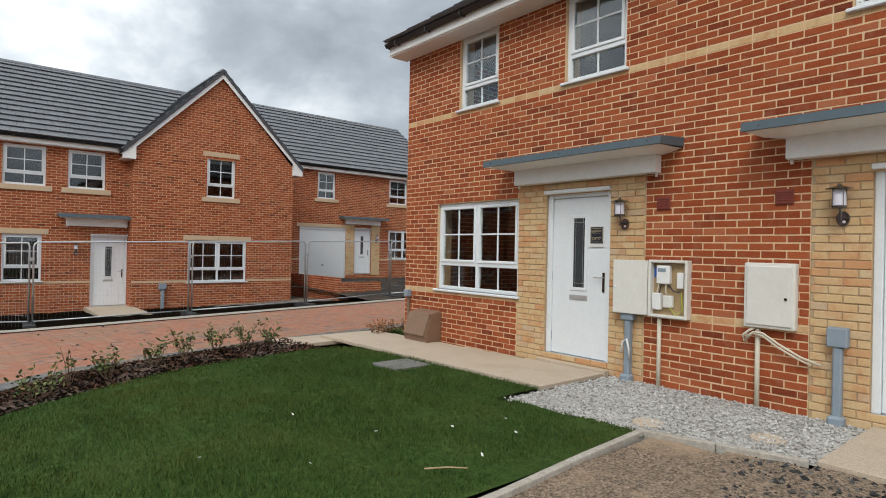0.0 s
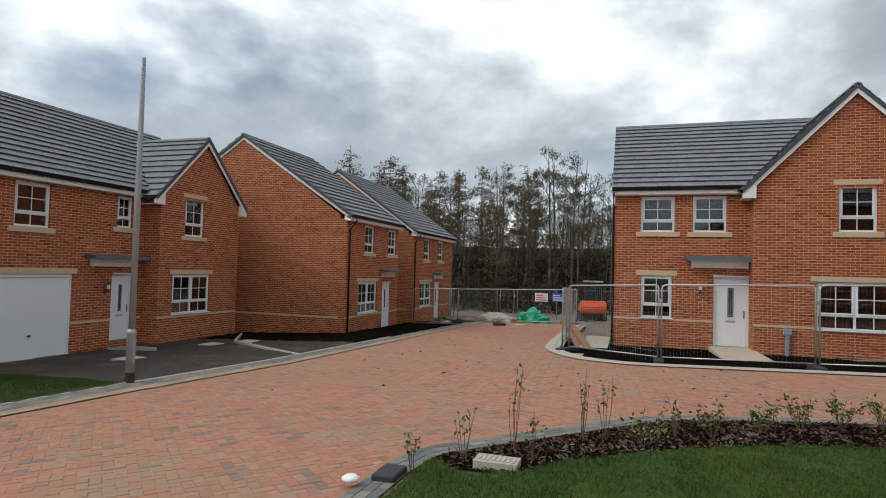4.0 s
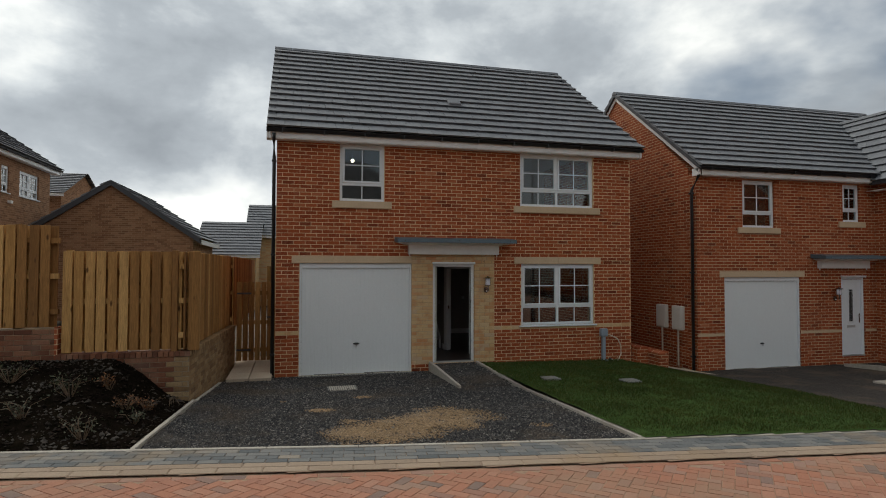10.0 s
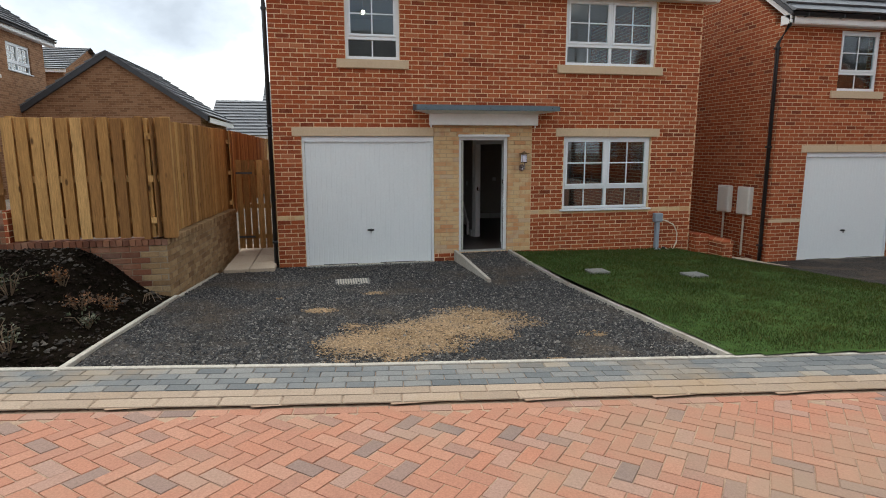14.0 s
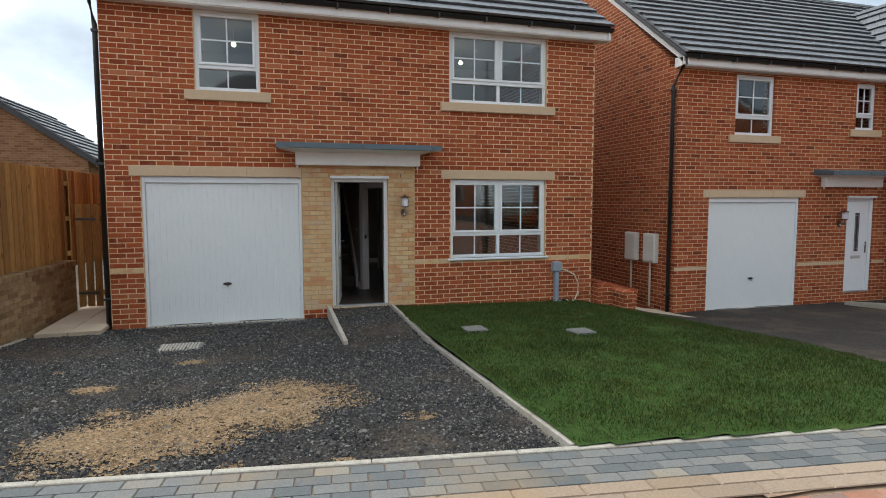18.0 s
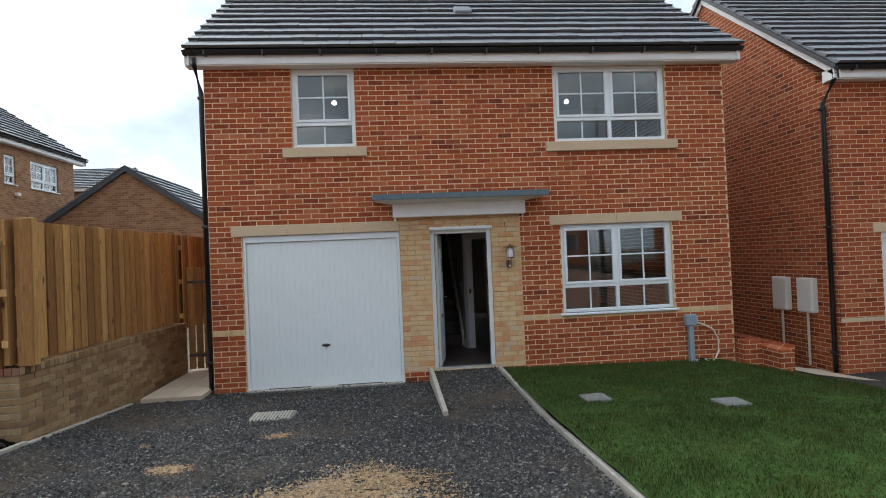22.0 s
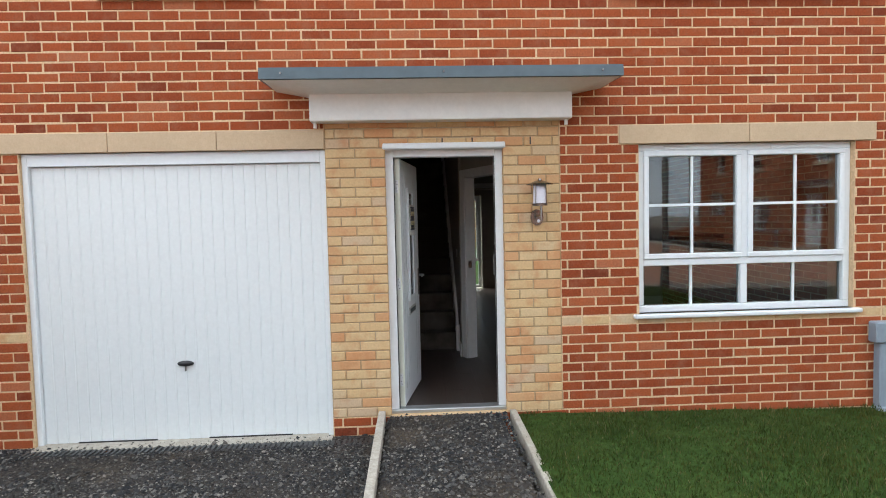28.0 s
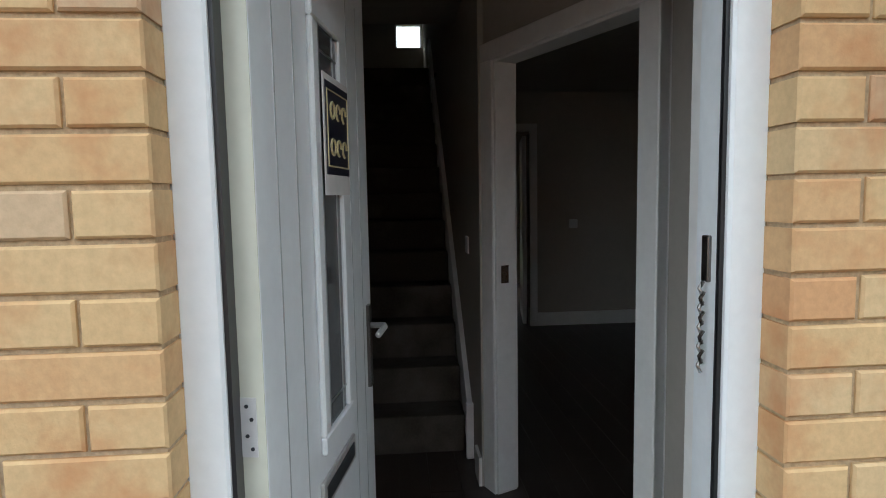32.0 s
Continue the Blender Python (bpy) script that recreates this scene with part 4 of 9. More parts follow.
def front_door(parent, y0, y1, z0, z1, x=0.0, angle=0.0, notice=False):
    """A composite door with a long leaded light. Hinged at y0; angle: degrees it stands open inward."""
    d = new("front_door")
    d.parent = parent
    tagged(d, "white panelled front door with a long glazed light" + (" standing open" if angle else ", closed"))
    f = 0.065
    part("door_frame", boxes((x - 0.13, x - 0.04, y0, y0 + f, z0 + 0.03, z1), (x - 0.13, x - 0.04, y1 - f, y1, z0 + 0.03, z1), (x - 0.1299, x - 0.0401, y0 + f, y1 - f, z1 - f, z1), b=0.005), "upvc", d)
    part("head_trim", bevelled(x - 0.04, x + 0.045, y0 - 0.012, y1 + 0.012, z1 - 0.012, z1 + 0.035, 0.008), "upvc", d)
    part("threshold", bevelled(x - 0.13, x - 0.02, y0 + 0.002, y1 - 0.002, z0, z0 + 0.03, 0.005), "galv", d)
    swing = (x - 0.085, y0 + f + 0.047, 0) if angle else (x - 0.075, y0 + f, 0)
    m = Matrix.Translation(swing) @ Matrix.Rotation(radians(angle), 4, "Z")
    if angle:
        for ya, yb in ((y0 + f, y0 + f + 0.007), (y1 - f - 0.007, y1 - f)):
            part("seal", boxes((x - 0.125 if ya < y0 + 0.2 else x - 0.062, x - 0.052, ya, yb, z0 + 0.03, z1 - f)), "black", d, "black rubber seal")
            part("frame_rebate", boxes((x - 0.16, x - 0.1305, y0 + 0.003 if ya < y0 + 0.2 else yb + 0.012, ya - 0.012 if ya < y0 + 0.2 else y1 - 0.003, z0 + 0.03, z1 - f)), "upvc", d)
    w, lo, hi = y1 - y0 - 2 * f - 0.006, z0 + 0.035, z1 - f - 0.004
    leaf = part("leaf", bevelled(-0.044, 0, 0.003, w, lo, hi, 0.004, 1, m), "upvc", d, "white panelled leaf")
    gy0, gy1, gz0, gz1 = w * 0.40, w * 0.60, lo + 0.86, hi - 0.26
    def on(bm, *c):
        return box(bm, *c, m)
    bm = bmesh.new()
    for c in ((0.0005, 0.014, gy0 - 0.04, gy1 + 0.04, gz1, gz1 + 0.04), (0.0005, 0.014, gy0 - 0.04, gy1 + 0.04, gz0 - 0.04, gz0), (0.0005, 0.0139, gy0 - 0.04, gy0, gz0, gz1), (0.0005, 0.0139, gy1, gy1 + 0.04, gz0, gz1)):
        on(bm, *c)
    bmesh.ops.bevel(bm, geom=bm.edges[:], offset=0.004, segments=1, affect="EDGES")
    part("light_frame", bm, "upvc", d)
    bm = bmesh.new()
    on(bm, 0.0005, 0.004, gy0, gy1, gz0, gz1)
    part("light", bm, "dark_glass", d, "dark textured glass light")
    bm = bmesh.new()
    for c in ((0.004, 0.006, gy0 + 0.025, gy0 + 0.03, gz0, gz1), (0.004, 0.006, gy1 - 0.03, gy1 - 0.025, gz0, gz1), (0.004, 0.0059, gy0, gy1, gz0 + 0.05, gz0 + 0.055), (0.004, 0.0059, gy0, gy1, gz1 - 0.055, gz1 - 0.05)):
        on(bm, *c)
    part("leading", bm, "galv", d)
    bm = bmesh.new()
    for k in range(1, 8):
        if k * w / 8 < gy0 - 0.05 or k * w / 8 > gy1 + 0.05:
            on(bm, -0.001, 0.0012, k * w / 8 - 0.0015, k * w / 8 + 0.0015, lo + 0.12, hi - 0.12)
    if angle:
        part("board_joint", bm, "galv", d)
    else:
        bm.free()
    bm = bmesh.new()
    on(bm, 0.0005, 0.010, w * 0.5 - 0.135, w * 0.5 + 0.135, lo + 0.70, lo + 0.765)
    bmesh.ops.bevel(bm, geom=bm.edges[:], offset=0.003, segments=1, affect="EDGES")
    part("letter_plate", bm, "chrome", d)
    bm = bmesh.new()
    on(bm, 0.010, 0.012, w * 0.5 - 0.115, w * 0.5 + 0.115, lo + 0.715, lo + 0.75)
    part("letter_flap", bm, "letter" if angle else "chrome", d)
    hz = lo + 0.95
    bm = bmesh.new()
    on(bm, 0.0005, 0.010, w - 0.065, w - 0.035, hz - 0.13, hz + 0.11)
    part("handle_plate", bm, "steel", d)
    bm = bmesh.new()
    tube(bm, [m @ Vector(p) for p in ((0.008, w - 0.05, hz + 0.05), (0.05, w - 0.05, hz + 0.05), (0.055, w - 0.07, hz + 0.05), (0.055, w - 0.16, hz + 0.048))], 0.009)
    part("lever", bm, "chrome", d, smooth=True)
    bm = bmesh.new()
    tube(bm, [m @ Vector(p) for p in ((-0.044, w - 0.05, hz + 0.05), (-0.09, w - 0.05, hz + 0.05), (-0.095, w - 0.07, hz + 0.05), (-0.095, w - 0.16, hz + 0.048))], 0.009)
    part("lever", bm, "chrome", d, smooth=True)
    if angle:
        bm = bmesh.new()
        on(bm, -0.0438, -0.0002, 0.0012, 0.003, lo, hi)
        part("leaf_edge", bm, "cream", d, "cream leaf edge")
    for hzz in (lo + 0.22, (lo + hi) / 2, hi - 0.22):
        if angle:
            bm = bmesh.new()
            on(bm, -0.050, -0.014, -0.0012, 0.0012, hzz - 0.05, hzz + 0.05)
            hg = part("hinge", bm, "hinge", d, "white steel hinge plate")
            for sx, sz in ((-0.030, 0.036), (-0.022, 0.014), (-0.030, -0.014), (-0.022, -0.036)):
                part("screw", tube(bmesh.new(), [m @ Vector((sx, -0.0024, hzz + sz)), m @ Vector((sx, -0.0008, hzz + sz))], 0.0035, 8), "letter", hg)
            continue
        bm = bmesh.new()
        on(bm, -0.03, 0.0035, -0.012, 0.003, hzz - 0.055, hzz + 0.055)
        box(bm, x - 0.0795, x - 0.0755, y0 + f - 0.003, y0 + f + 0.003, hzz - 0.055, hzz + 0.055)
        part("hinge", bm, "galv", d)
    if notice:
        part_notice(d, m, w, gz1, 0.54 if angle else 0.82)
    return d


def part_notice(d, m, w, top, at=0.54):
    """A square notice with a bold mark on it, fixed over the door's light."""
    bm = bmesh.new()
    c, half, zc = w * at, 0.10, top - 0.22
    box(bm, 0.0145, 0.017, c - half, c + half, zc - 0.14, zc + 0.12, m)
    part("notice_sleeve", bm, "sign_white", d, "clear plastic sleeve")
    bm = bmesh.new()
    box(bm, 0.017, 0.019, c - half * 0.9, c + half * 0.9, zc - 0.095, zc + 0.105, m)
    part("notice", bm, "navy", d, "dark square notice with rounded pale marks")
    bm = bmesh.new()
    r = 0.017
    for row, zz in ((0, zc + 0.045), (1, zc - 0.035)):
        for k in range(3):
            yy = c - 0.046 + k * 0.046
            pts = [m @ Vector((0.0205, yy + r * math.cos(a), zz + r * math.sin(a))) for a in [i * 6.2832 / 12 for i in range(10 if k else 13)]]
            tube(bm, pts, 0.0032, 5)
    e = half * 0.82
    for a, b in (((-e, -e), (e, -e)), ((e, -e), (e, e)), ((e, e), (-e, e)), ((-e, e), (-e, -e))):
        tube(bm, [m @ Vector((0.0195, c + a[0], zc + 0.005 + a[1])), m @ Vector((0.0195, c + b[0], zc + 0.005 + b[1]))], 0.002, 4)
    part("notice_mark", bm, "gold", d, "pale yellow rounded marks and border")


MAT["letter"] = plain("dark_letter_flap", (0.05, 0.055, 0.065), 0.35, 0.6)
MAT["dark_glass"] = plain("dark_door_glass", (0.05, 0.06, 0.065), 0.08, spec=0.8, var=0.15, bump=0.1)


def slope_tiles(e0, e1, r0, r1, courses, width, skip=0.0, thick=0.062, cut_to=None):
    """Tiles on a roof plane. e0, e1: the eave's ends; r0, r1: the ridge's ends above them."""
    e0, e1, r0, r1 = map(Vector, (e0, e1, r0, r1))
    n = (e1 - e0).cross(r0 - e0).normalized()
    if n.z < 0:
        n = -n
    tiles = []
    for c in range(courses):
        a, b = c / courses, min(1.0, (c + 1.16) / courses)
        la, ra = e0.lerp(r0, a), e1.lerp(r1, a)
        lb, rb = e0.lerp(r0, b), e1.lerp(r1, b)
        span = (ra - la).length
        count = max(1, round(span / width))
        off = 0.5 if c % 2 else 0.0
        edges = [0.0] + [(k + off) / count for k in range(0 if off else 1, count)] + [1.0]
        edges = sorted(set(edges))
        for s, t in zip(edges, edges[1:]):
            g = 0.003 / max(span, 0.1)
            j = random.uniform(-0.003, 0.003)
            p = [la.lerp(ra, s + g), la.lerp(ra, t - g), lb.lerp(rb, t - g), lb.lerp(rb, s + g)]
            top, back = n * (thick + 0.012 + j), n * (0.012 + j)
            up = (lb - la).normalized() * 0.07
            nose = (la - lb).normalized() * 0.028
            low = n * (thick * 0.45)
            tiles.append((p[0] + low, p[1] + low, p[0] + top + nose, p[1] + top + nose, p[2] + back, p[3] + back, p[0] + up, p[1] + up))
    return tiles


TILE_FACES = ((0, 1, 3, 2), (2, 3, 4, 5), (0, 6, 7, 1), (0, 2, 5, 6), (1, 7, 4, 3))


def tile_mesh(tiles, name, material, parent, label="", kind=""):
    verts, faces = [], []
    for t in tiles:
        k = len(verts)
        verts += [tuple(v) for v in t]
        faces += [(k + a, k + b, k + c, k + d) for a, b, c, d in TILE_FACES]
    return raw(name, verts, faces, material, parent, label, "", kind)


def single_tiles(tiles, parent):
    for t in tiles:
        o = t[0]
        me = bpy.data.meshes.new("roof_tile")
        me.from_pydata([tuple(v - o) for v in t], [], TILE_FACES)
        me.materials.append(MAT["tile_one"])
        ob = new("roof_tile", me)
        ob.parent, ob.location = parent, o


def plane_prism(bm, pts, n, d):
    """A thick plate: pts pushed by n * d."""
    a = [bm.verts.new(p) for p in pts]
    b = [bm.verts.new(Vector(p) + Vector(n) * d) for p in pts]
    bm.faces.new(a)
    bm.faces.new(b[::-1])
    for i in range(len(pts)):
        bm.faces.new((a[i], a[(i + 1) % len(pts)], b[(i + 1) % len(pts)], b[i]))
    return bm


def gable_roof(house, y0, y1, eave=(0.24, 4.90), ridge=(-4.2, 8.06), courses=15, singles=0, hip=False, back=True, verge=0.09):
    """A double-pitched roof over y0..y1 with the ridge along local y; fascia, gutter, barge boards and verge caps."""
    roof = new("roof")
    roof.parent = house
    tagged(roof, "dark grey interlocking concrete tile roof")
    (ex, ez), (rx, rz) = eave, ridge
    bx = 2 * rx - ex
    deck = bmesh.new()
    v = verge
    ya, yb = y0 - v, y1 + v
    ra, rb = (ya + (3.6 if hip else 0), yb - (3.6 if hip else 0))
    for q in ([(ex, ya, ez), (ex, yb, ez), (rx, rb, rz), (rx, ra, rz)], [(bx, ya, ez), (bx, yb, ez), (rx, rb, rz), (rx, ra, rz)]):
        plane_prism(deck, q, (0, 0, -1), 0.09)
    if hip:
        plane_prism(deck, [(ex, ya, ez), (bx, ya, ez), (rx, ra, rz)], (0, 0, -1), 0.09)
        plane_prism(deck, [(ex, yb, ez), (bx, yb, ez), (rx, rb, rz)], (0, 0, -1), 0.09)
    part("roof_deck", deck, "verge", roof)
    front = slope_tiles((ex + 0.04, ya, ez - 0.02), (ex + 0.04, yb, ez - 0.02), (rx, ra, rz), (rx, rb, rz), courses, 0.33)
    if singles:
        single_tiles(front[:singles], roof)
        front = front[singles:]
    if back:
        front += slope_tiles((bx - 0.04, ya, ez - 0.02), (bx - 0.04, yb, ez - 0.02), (rx, ra, rz), (rx, rb, rz), courses, 0.33)
    if hip:
        front += slope_tiles((ex, ya - 0.03, ez - 0.02), (bx, ya - 0.03, ez - 0.02), (rx, ra, rz), (rx, ra, rz), courses, 0.33)
        front += slope_tiles((ex, yb + 0.03, ez - 0.02), (bx, yb + 0.03, ez - 0.02), (rx, rb, rz), (rx, rb, rz), courses, 0.33)
    tile_mesh(front, "roof_tiles", "tile", roof, kind="stuff")
    bm = bmesh.new()
    n = max(1, int((rb - ra) / 0.45))
    for k in range(n):
        a, b = ra + k * (rb - ra) / n, ra + (k + 1) * (rb - ra) / n - 0.008
        prism(bm, [(rx - 0.13, rz - 0.035), (rx - 0.09, rz + 0.035), (rx, rz + 0.07), (rx + 0.09, rz + 0.035), (rx + 0.13, rz - 0.035)], "y", a, b)
    tagged(part("ridge_tiles", bm, "tile", roof), "grey ridge tiles", kind="stuff")
    fx = ex - 0.035
    for sx, s in ((fx, 1), (2 * rx - fx, -1)):
        part("fascia", boxes((min(sx, sx - 0.02 * s), max(sx, sx - 0.02 * s), ya, yb, ez - 0.20, ez - 0.03), b=0.003), "white", roof)
        part("soffit", boxes((min(0.0, sx) if s > 0 else min(2 * rx, sx), max(0.0, sx - 0.02) if s > 0 else max(2 * rx, sx), ya, yb, ez - 0.215, ez - 0.20)), "white", roof)
        g = bmesh.new()
        prism(g, [(sx + s * (0.004 + 0.105 * t), ez - 0.035 - 0.055 * math.sin(3.1416 * t)) for t in [k / 6 for k in range(7)]] + [(sx + s * 0.097, ez - 0.035), (sx + s * 0.09, ez - 0.045), (sx + s * 0.03, ez - 0.045)], "y", ya, yb)
        part("gutter", g, "black", roof, "black half-round gutter")
        k = ya + 0.3
        while k < yb and s > 0:
            part("gutter_bracket", boxes((sx, sx + 0.112, k - 0.012, k + 0.012, ez - 0.098, ez - 0.030)), "black", roof)
            k += 0.8
    if not hip:
        for yy, s in ((y0 - verge + 0.09, -1), (y1 + verge - 0.09, 1)):
            for sx in (ex, bx):
                up = Vector((rx - sx, 0, rz - ez)).normalized()
                nrm = Vector((0, s, 0))
                bm = bmesh.new()
                plane_prism(bm, [(sx, yy + s * 0.012, ez - 0.05), (rx, yy + s * 0.012, rz - 0.02), (rx, yy + s * 0.012, rz - 0.22), (sx, yy + s * 0.012, ez - 0.22)], nrm, 0.022)
                part("barge_board", bm, "white", roof, "white barge board")
                bm = bmesh.new()
                m = 12
                for k in range(m):
                    p, q = Vector((sx, 0, ez)).lerp(Vector((rx, 0, rz)), k / m), Vector((sx, 0, ez)).lerp(Vector((rx, 0, rz)), (k + 0.97) / m)
                    plane_prism(bm, [(p.x, yy + s * 0.036, p.z - 0.10), (q.x, yy + s * 0.036, q.z - 0.10), (q.x, yy + s * 0.036, q.z + 0.05), (p.x, yy + s * 0.036, p.z + 0.058)], nrm, 0.03)
                    plane_prism(bm, [(p.x, yy + s * 0.066, p.z + 0.05), (q.x, yy + s * 0.066, q.z + 0.042), (q.x, yy - s * 0.06, q.z + 0.042), (p.x, yy - s * 0.06, p.z + 0.05)], (0, 0, 1), 0.012)
                tagged(part("verge_cap", bm, "verge", roof), "dark dry verge caps", kind="stuff")
            for sx in (ex, bx):
                w = 0.35 if sx == ex else -0.35
                bm = bmesh.new()
                a, b = yy + s * 0.013, yy + s * 0.034
                prism(bm, [(sx - w, ez - 0.20), (sx - w, ez - 0.02), (sx + 0.01, ez - 0.05), (sx + 0.01, ez - 0.22)], "y", min(a, b), max(a, b))
                part("box_end", bm, "white", roof)
    return roof


def cross_gable(house, x_front, y0, y1, eave_z, apex_z, main_eave=(0.24, 4.90), main_ridge=(-4.2, 8.06), courses=10):
    """A gable roof that runs forward from the main slope; its ridge lies along local x."""
    roof = new("gable_roof")
    roof.parent = house
    tagged(roof, "dark grey tiled cross gable roof with white barge boards")
    ym = (y0 + y1) / 2
    (ex, ez), (rx, rz) = main_eave, main_ridge
    def on_main(z):
        return ex + (rx - ex) * (z - ez) / (rz - ez)
    v = 0.12
    xf = x_front + v
    tiles = []
    deck = bmesh.new()
    for s, ye in ((-1, y0 - 0.30), (1, y1 + 0.30)):
        zl = eave_z
        back_e, back_r = on_main(max(zl, ez)) - 0.1, on_main(apex_z) - 0.1
        tiles += slope_tiles((xf, ye, zl), (back_e, ye, zl), (xf, ym, apex_z), (back_r, ym, apex_z), courses, 0.33)
        plane_prism(deck, [(xf - 0.02, ye, zl), (back_e, ye, zl), (back_r, ym, apex_z), (xf - 0.02, ym, apex_z)], (0, 0, -1), 0.08)
        bm = bmesh.new()
        plane_prism(bm, [(x_front + 0.10, ye, zl - 0.03), (x_front + 0.10, ym, apex_z - 0.02), (x_front + 0.10, ym, apex_z - 0.24), (x_front + 0.10, ye, zl - 0.22)], (1, 0, 0), 0.022)
        part("barge_board", bm, "white", roof, "white barge board")
        bm = bmesh.new()
        prism(bm, [(ye, zl - 0.02), (ye, zl - 0.24), (ye - s * 0.34, zl - 0.24), (ye - s * 0.34, zl + 0.16)], "x", x_front + 0.003, x_front + 0.124)
        part("box_end", bm, "white", roof)
        part("soffit_board", boxes((x_front - 0.6, x_front + 0.1, min(ye, ye - s * 0.3), max(ye, ye - s * 0.3), zl - 0.235, zl - 0.22)), "white", roof)
        bm = bmesh.new()
        m = 9
        for k in range(m):
            p, q = Vector((0, ye, zl)).lerp(Vector((0, ym, apex_z)), k / m), Vector((0, ye, zl)).lerp(Vector((0, ym, apex_z)), (k + 0.97) / m)
            plane_prism(bm, [(x_front + 0.125, p.y, p.z - 0.09), (x_front + 0.125, q.y, q.z - 0.09), (x_front + 0.125, q.y, q.z + 0.05), (x_front + 0.125, p.y, p.z + 0.058)], (1, 0, 0), 0.03)
            plane_prism(bm, [(x_front + 0.155, p.y, p.z + 0.05), (x_front + 0.155, q.y, q.z + 0.042), (x_front + 0.03, q.y, q.z + 0.042), (x_front + 0.03, p.y, p.z + 0.05)], (0, 0, 1), 0.012)
        tagged(part("verge_cap", bm, "verge", roof), "dark dry verge caps", kind="stuff")
    tile_mesh(tiles, "roof_tiles", "tile", roof, kind="stuff")
    part("roof_deck", deck, "verge", roof)
    bm = bmesh.new()
    xb = on_main(apex_z)
    n = max(1, int((xf - xb) / 0.45))
    for k in range(n):
        a = xb + k * (xf - xb) / n
        prism(bm, [(ym - 0.13, apex_z - 0.03), (ym - 0.09, apex_z + 0.04), (ym, apex_z + 0.08), (ym + 0.09, apex_z + 0.04), (ym + 0.13, apex_z - 0.03)], "x", a, a + (xf - xb) / n - 0.008)
    tagged(part("ridge_tiles", bm, "tile", roof), "grey ridge tiles", kind="stuff")
    return roof


def downpipe(house, y, top, foot, x=0.0, swan=0.3):
    p = new("downpipe")
    p.parent = house
    tagged(p, "black plastic downpipe")
    bm = bmesh.new()
    tube(bm, [(x + swan + 0.06, y, top), (x + swan + 0.05, y, top - 0.10), (x + 0.06, y, top - 0.42), (x + 0.06, y, foot)], 0.036, 10)
    part("pipe", bm, "black", p, smooth=True)
    for z in (top - 0.5, (top + foot) / 2, foot + 0.4):
        part("clip", boxes((x, x + 0.10, y - 0.045, y + 0.045, z - 0.02, z + 0.02), b=0.004), "black", p)
    return p


def shell(house, y0, y1, depth, top, holes, material="wall", gables=True, ridge_z=8.06, foot=-0.6, back=True):
    """Side and back walls, floors and a ceiling behind a front wall."""
    for yy, s, name in ((y0, 1, "wall_side"), (y1, -1, "wall_side")):
        bm = bmesh.new()
        outline = [(-0.302, foot), (-depth, foot), (-depth, top)] + ([(-depth / 2, ridge_z - 0.10)] if gables else []) + [(-0.302, top + (0.16 if gables else 0.0))]
        prism(bm, outline, "y", min(yy, yy + s * 0.3), max(yy, yy + s * 0.3))
        part(name, bm, material, house)
    if back:
        part("wall_back", boxes((-depth, -depth + 0.3, y0 + 0.302, y1 - 0.302, foot, top)), material, house)

# ---- the house with the open door ----
W, TOP = 7.9, 4.74
main = empty("house", "detached two-storey red brick house with garage and open front door", "house")
GAR, DOOR, WIN = (0.46, 2.735, 0.0, 2.25), (3.19, 4.12, 0.15, 2.25), (5.19, 6.96, 0.90, 2.25)
UW1, UW2 = (1.24, 2.155, 3.525, TOP - 0.045), (5.17, 6.955, 3.525, TOP - 0.045)
HOLES = [GAR, DOOR, WIN, UW1, UW2]
PIER = (2.735, 4.56, 0.15, 2.475)
front = part("wall_front", wall_panel(0.0, W, -0.6, TOP + 0.02, HOLES + [PIER], x=-0.003), "mortar", main)
part("pier_core", wall_panel(*PIER, [DOOR], x=-0.010), "mortar_joint_shade", main)
shell(main, 0.0, W, 8.4, TOP, [], back=False)
part("wall_back", wall_panel(0.302, W - 0.302, -0.6, TOP, [(4.22, 4.87, 0.17, 2.2), (3.56, 3.97, 3.79, 4.18)], x=-8.1), "plaster", main)
part("upper_floor", boxes((-8.1, -0.305, 0.302, 3.05, 2.62, 2.85), (-8.1, -0.305, 4.35, W - 0.302, 2.62, 2.85), (-8.1, -6.2, 3.05, 4.35, 2.62, 2.85), (-2.82, -0.305, 3.05, 4.35, 2.62, 2.85)), "plaster", main)
part("upper_ceiling", boxes((-8.1, -0.305, 0.302, W - 0.302, 5.05, 5.15)), "plaster", main)

solids = HOLES + [(0.31, 2.735, 2.25, 2.40), (5.03, 7.13, 2.25, 2.40), (1.09, 2.305, 3.375, 3.525), (5.02, 7.105, 3.375, 3.525)]
band = brick_rects(0.0, W, 0.825, 0.90, solids + [(2.735, 4.56, 0, 3)], 1)
buff = brick_rects(2.735, 4.56, 2.25, 2.475, HOLES, 0)
red = brick_rects(0.0, W, -0.15, TOP, solids + [(0, W, 0.825, 0.90), (2.735, 4.56, 0.15, 2.475)], 0)
near = [r for r in red if 4.5 < r[0] < 5.05 and r[3] < 2.35]
far = [r for r in red if not (4.5 < r[0] < 5.05 and r[3] < 2.35)]
v, f = brick_mesh(far)
raw("bricks", v, f, "brick", front, kind="stuff")
v, f = brick_mesh(band)
raw("band_course", v, f, "buff", front, "course of buff bricks", kind="stuff")

